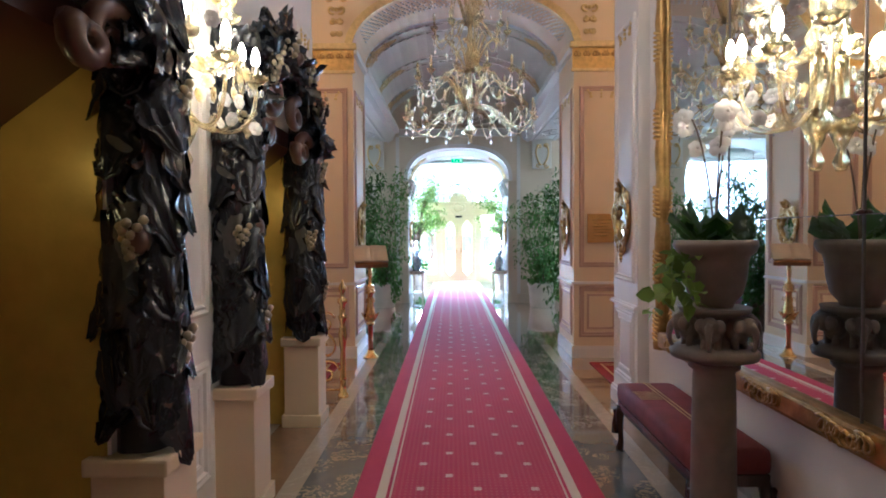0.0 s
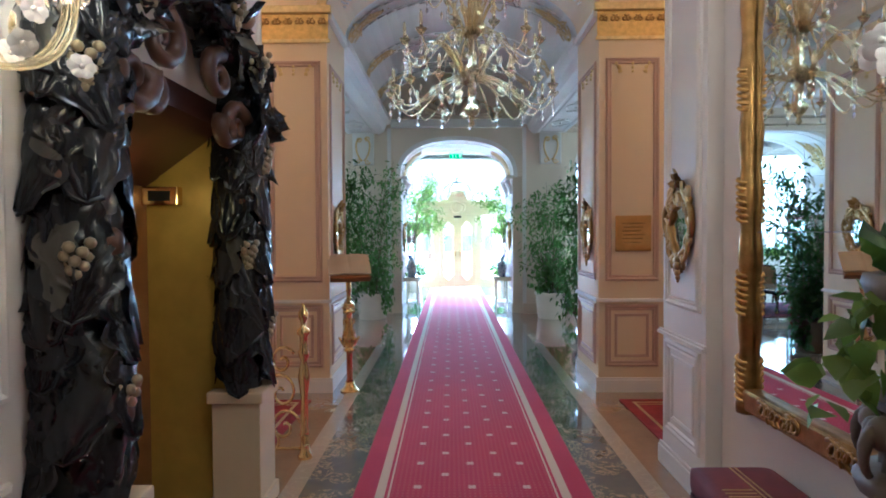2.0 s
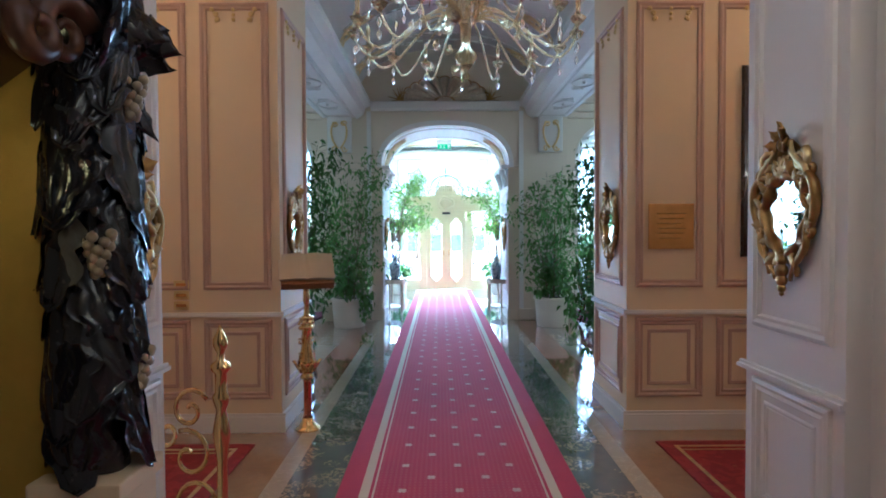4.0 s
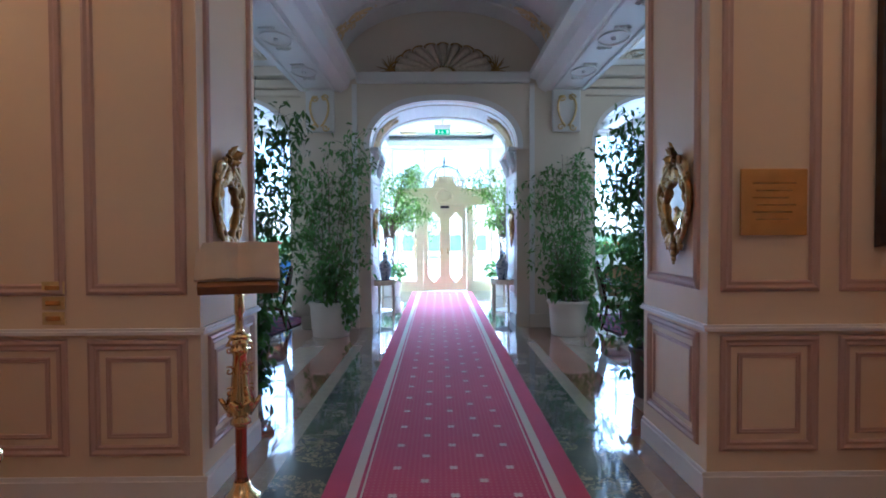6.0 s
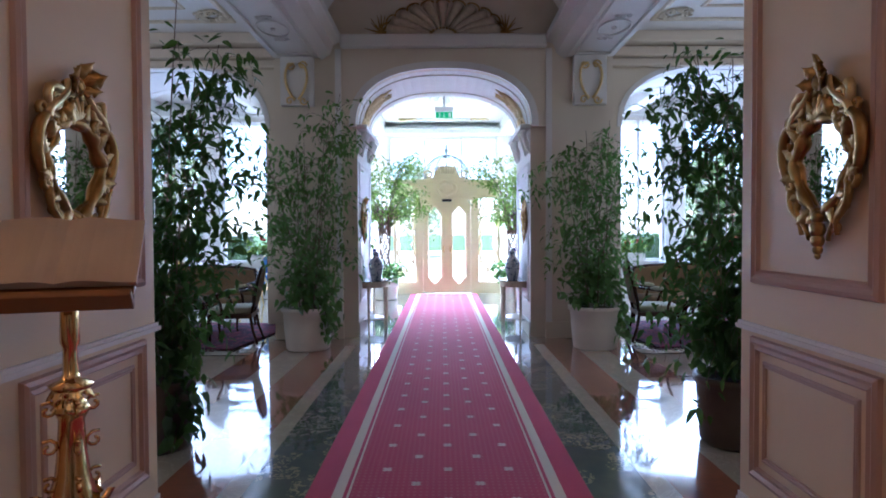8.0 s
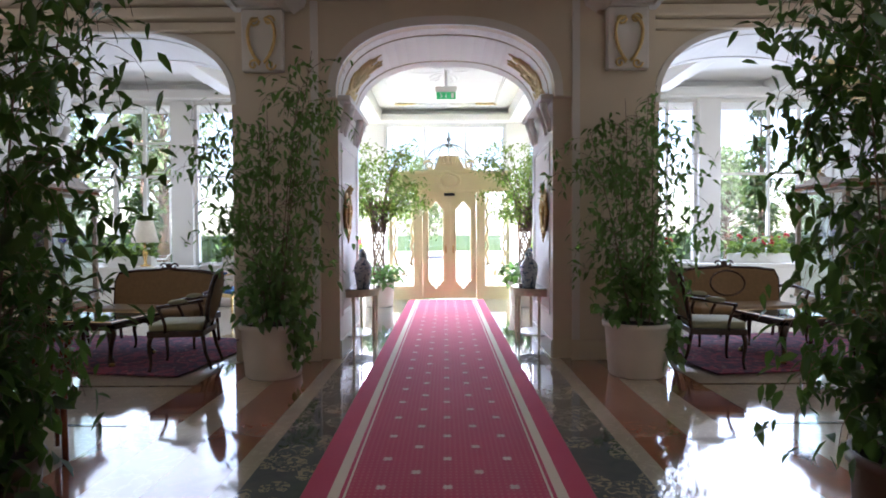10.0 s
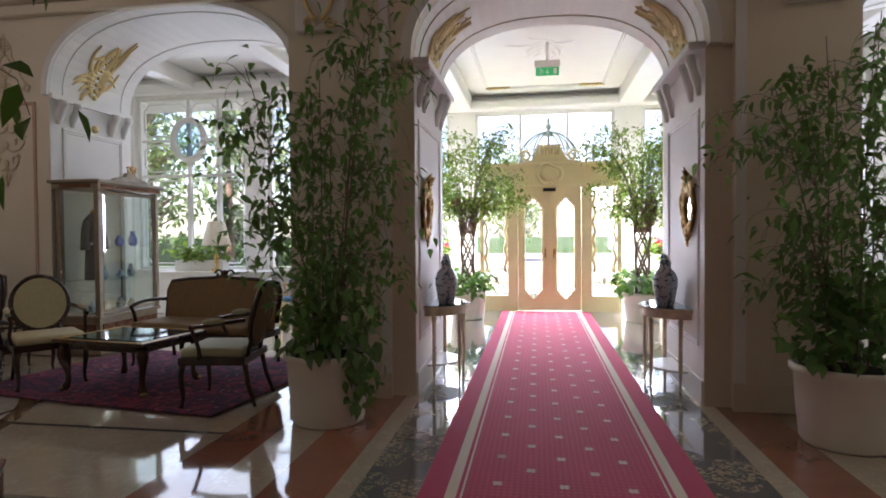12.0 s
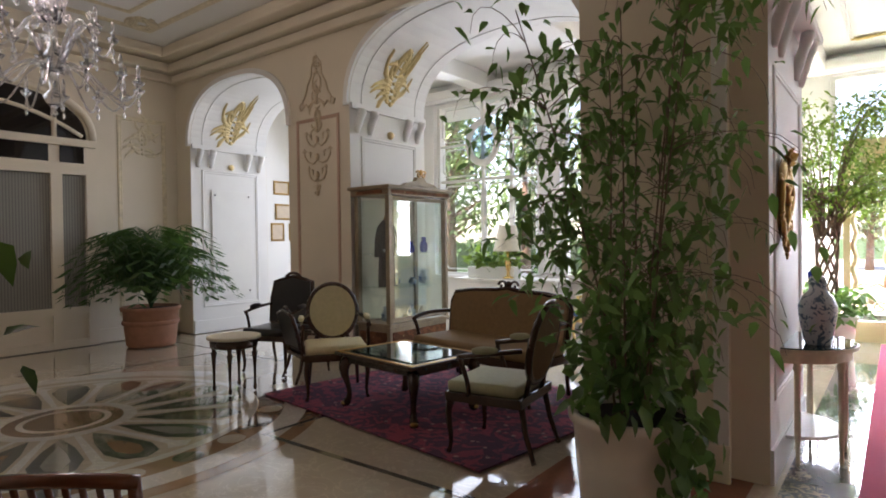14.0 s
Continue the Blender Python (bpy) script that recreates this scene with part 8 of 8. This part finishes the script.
part("pictogram", bm, WHITEPAINT, sign, "white arrow and doorway symbol")

# ---- veranda things ----


def flower_box(at, w, reds, seed, group="flower boxes"):
    rnd = random.Random(seed)
    ob = empty("flower_box", "window box of green leaves with red flowers" if reds else "planter of broad green leaves by the window", "planter", group, at)
    part("box", B(-w / 2, w / 2, -0.11, 0.11, 0, 0.18, bevel=0.01), WHITEPAINT, ob)
    leaf_part("foliage", [(rnd.uniform(-w / 2, w / 2), rnd.uniform(-0.16, 0.16), 0.18 + abs(rnd.gauss(0, 0.13))) for i in range(int(260 * w))], 0.14, seed, LIGHTLEAF, ob, "bright green leaves", -0.2, 0.55)
    if reds:
        for i in range(reds):
            bm = bmesh.new()
            c = Vector((rnd.uniform(-w / 2, w / 2), rnd.uniform(-0.1, 0.1), 0.42 + rnd.uniform(-0.06, 0.1)))
            for q in range(7):
                blob(bm, c + Vector((rnd.gauss(0, 0.025), rnd.gauss(0, 0.025), rnd.gauss(0, 0.02))), 0.025, n=4)
            part("blossom", bm, REDPETAL, ob, "red blossom", True)


flower_box((-5.9, 18.75, 0.796), 0.9, 0, 1)
flower_box((-3.7, 18.9, 0.796), 1.0, 5, 2)
flower_box((5.9, 18.9, 0.796), 1.1, 7, 3)
flower_box((3.8, 18.9, 0.796), 1.0, 5, 4)
flower_box((-2.17, 21.42, 0.766), 0.42, 4, 5)
flower_box((2.17, 21.42, 0.766), 0.42, 4, 6)

for s in (-1, 1):
    sd = empty("veranda_sideboard", "low white sideboard under the veranda window", "sideboard", "veranda sideboards", (s * 5.6, 18.72, 0))
    part("body", B(-0.9, 0.9, -0.2, 0.2, 0.0, 0.76, bevel=0.008), WHITEPAINT, sd)
    part("top", B(-0.95, 0.95, -0.24, 0.24, 0.76, 0.795, bevel=0.008), WHITEPAINT, sd)
    for x in (-0.45, 0.45):
        part("door", B(x - 0.40, x + 0.40, -0.215, -0.2005, 0.08, 0.70, bevel=0.004), WHITEPAINT, sd)
lamp = empty("table_lamp", "table lamp with a pleated cream shade on the sideboard", "lamp", "", (-5.55, 18.62, 0.796))
part("base", lathe(bmesh.new(), [(0.09, 0), (0.09, 0.02), (0.03, 0.04), (0.025, 0.12), (0.05, 0.2), (0.055, 0.26), (0.02, 0.34), (0.012, 0.46)], 16), BRASS, lamp, "turned brass base")
part("shade", lathe(bmesh.new(), [(0.24, 0.44), (0.23, 0.46), (0.14, 0.84), (0.13, 0.85)], 36, rib=0.02, ribs=18), SHADECLOTH, lamp, "pleated cream shade")
bc = armchair("blue_armchair", "cane armchair with blue cushions on the veranda", (2.05, 17.6, 0), 60, PALEGOLD, BLUESILK, "veranda chairs", "square")
armchair("blue_armchair", "cane armchair with blue cushions on the veranda", (-3.6, 17.7, 0), -30, PALEGOLD, BLUESILK, "veranda chairs", "square")
# pictures seen through the small west arch
structure("wall_picture_return", B(-10.0, -9.8, 16.81, VY, 0, 4.25), WHITE, "white veranda cross wall hung with pictures", "wall")
for i, (y, z, w, h) in enumerate(((17.15, 2.45, 0.30, 0.20), (17.20, 2.0, 0.34, 0.24), (17.05, 1.62, 0.24, 0.28), (17.45, 1.62, 0.22, 0.26))):
    pc = empty("framed_picture", "small framed print on the white wall", "picture", "framed prints", (-9.798, y + 0.3, z))
    part("frame", frame_rails(bmesh.new(), -w / 2 - 0.03, w / 2 + 0.03, -h / 2 - 0.03, h / 2 + 0.03, 0.035, 0.02, lambda u, v, d: (0.002 + d, u, v)), OLDGOLD, pc)
    part("print", B(0.003, 0.006, -w / 2, w / 2, -h / 2, h / 2), PAPER, pc, "pale print")
# things in the display cabinets
ROBE = rug_mat("dark_embroidered_cloth", (0.06, 0.045, 0.06), (0.025, 0.02, 0.03), (0.25, 0.17, 0.16))
for s in (-1, 1):
    rnd = random.Random(20 + s)
    for z in (0.462, 0.870, 1.270):
        for j in range(4):
            y = 15.98 - 0.36 + 0.24 * j + rnd.uniform(-0.04, 0.04)
            h = rnd.uniform(0.08, 0.2)
            o = empty("ornament", "small porcelain ornament on the cabinet shelf", "ornament", "cabinet ornaments", (s * 5.44, y, z))
            part("body", lathe(bmesh.new(), [(0.03, 0), (0.05, 0.02), (0.055, h * 0.5), (0.025, h * 0.8), (0.035, h)], 12), rnd.choice((PORCELAIN, COBALT, CERAMIC, PORCELAIN)), o)

    robe = empty("robe_on_stand", "dark embroidered robe on a stand in the display cabinet", "garment", "cabinet garments", (s * 5.44, 15.66, 0.872))
    cloth = bmesh.new()
    rings = []
    for i, (rw, rd, z) in enumerate(((0.12, 0.07, 0.0), (0.115, 0.07, 0.2), (0.10, 0.06, 0.45), (0.115, 0.065, 0.62), (0.125, 0.06, 0.72), (0.06, 0.05, 0.78), (0.035, 0.035, 0.80))):
        rings.append([cloth.verts.new(((rd * (1 + 0.10 * math.sin(9 * a) * (1 - i / 7))) * math.cos(a), (rw * (1 + 0.10 * math.sin(9 * a) * (1 - i / 7))) * math.sin(a), z)) for a in [2 * math.pi * q / 28 for q in range(28)]])
    for p, q in zip(rings, rings[1:]):
        for i in range(28):
            cloth.faces.new((p[i], p[(i + 1) % 28], q[(i + 1) % 28], q[i])).smooth = True
    part("body", cloth, ROBE, robe)
    for k in (-1, 1):
        part("sleeve", tube(bmesh.new(), [(0, k * 0.10, 0.71), (0.01, k * 0.15, 0.55), (0.02, k * 0.155, 0.36)], [0.04, 0.042, 0.05], 10), ROBE, robe)
    part("collar_knob", blob(bmesh.new(), (0, 0, 0.82), 0.03, n=8), OLDGOLD, robe, "gilt knob of the stand", True)
# clear board on the jamb of the small arch
board = empty("wall_board", "clear acrylic board held on metal studs on the white jamb", "board", "", (-9.348, 16.1, 0))
part("sheet", B(0.022, 0.028, -0.36, 0.36, 0.55, 2.28, bevel=0.002), WHITEPAINT, board, "glossy pale sheet")
for y in (-0.31, 0.31):
    for z in (0.62, 2.20):
        part("stud", lathe(bmesh.new(), [(0.015, 0), (0.015, 0.012)], 12, (0.0, y, z)), STEEL, board, "metal stud").matrix_world = pose(-9.348 + 0.0, 16.1, 0) @ pose(0.028, y, z, 0, 90, 0) @ pose(0, -y, -z)

# ---- garden ----
structure("gravel_drive", B(-9, 9, 22.2, 60, -0.21, -0.19), GRAVEL, "pale gravel drive outside the entrance", "ground")


def tree(at, h, r, seed, name="garden_tree", label="leafy garden tree beyond the windows", slim=False):
    rnd = random.Random(seed)
    ob = empty(name, label, "tree", "garden trees", at)
    tr = tube(bmesh.new(), [(0, 0, 0), (0.05, 0, h * 0.3), (0, 0.05, h * 0.9)], [h * 0.03, h * 0.022, 0.02], 8)
    pl = []
    for i in range(90 if not slim else 60):
        if slim:
            z = rnd.uniform(0.1, h)
            rr = r * (1 - 0.75 * (z / h) ** 2)
        else:
            z = rnd.uniform(0.28 * h, h)
            rr = r * math.sin(math.pi * min(0.97, (z / h) * 0.9 + 0.08)) * rnd.uniform(0.5, 1.05)
        a = rnd.uniform(0, 6.28)
        c = Vector((rr * math.cos(a) * rnd.uniform(0.3, 1), rr * math.sin(a) * rnd.uniform(0.3, 1), z))
        if not slim:
            tube(tr, [(0, 0, z * 0.75), c], [0.05, 0.012], 5)
        for j in range(28):
            pl.append((c.x + rnd.gauss(0, r * 0.14), c.y + rnd.gauss(0, r * 0.14), c.z + rnd.gauss(0, r * 0.14)))
    part("trunk", tr, BARK, ob)
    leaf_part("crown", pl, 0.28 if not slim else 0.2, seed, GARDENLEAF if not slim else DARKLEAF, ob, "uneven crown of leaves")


for i, (x, y, h, r) in enumerate(((-13, 27, 7.5, 2.6), (-10.2, 29, 8.5, 2.8), (-17, 31, 9, 3), (-6.0, 40, 5.5, 2.2), (12, 33, 5, 2.0), (18, 36, 7, 2.6), (-1.6, 44, 6, 2.4), (-22, 30, 9, 3))):
    tree((x, y, -0.2), h, r, 100 + i)
for i, (x, y) in enumerate(((-8.6, 24.5), (9.2, 25.0))):
    tree((x, y, -0.2), 5.6, 0.55, 130 + i, "cypress_tree", "dark slender cypress outside the window", True)
rnd = random.Random(150)
for hx in (-28, 28):
    hedge = empty("garden_hedge", "clipped green hedge along the lawn", "hedge", "garden hedges", (hx, 40, -0.2))
    leaf_part("foliage", [(rnd.uniform(-17, 17), rnd.uniform(-0.6, 0.6), rnd.uniform(0, 1.7)) for i in range(3500)], 0.32, 151, LEAF, hedge)
    part("core", B(-17, 17, -0.45, 0.45, 0, 1.5), DARKLEAF, hedge)
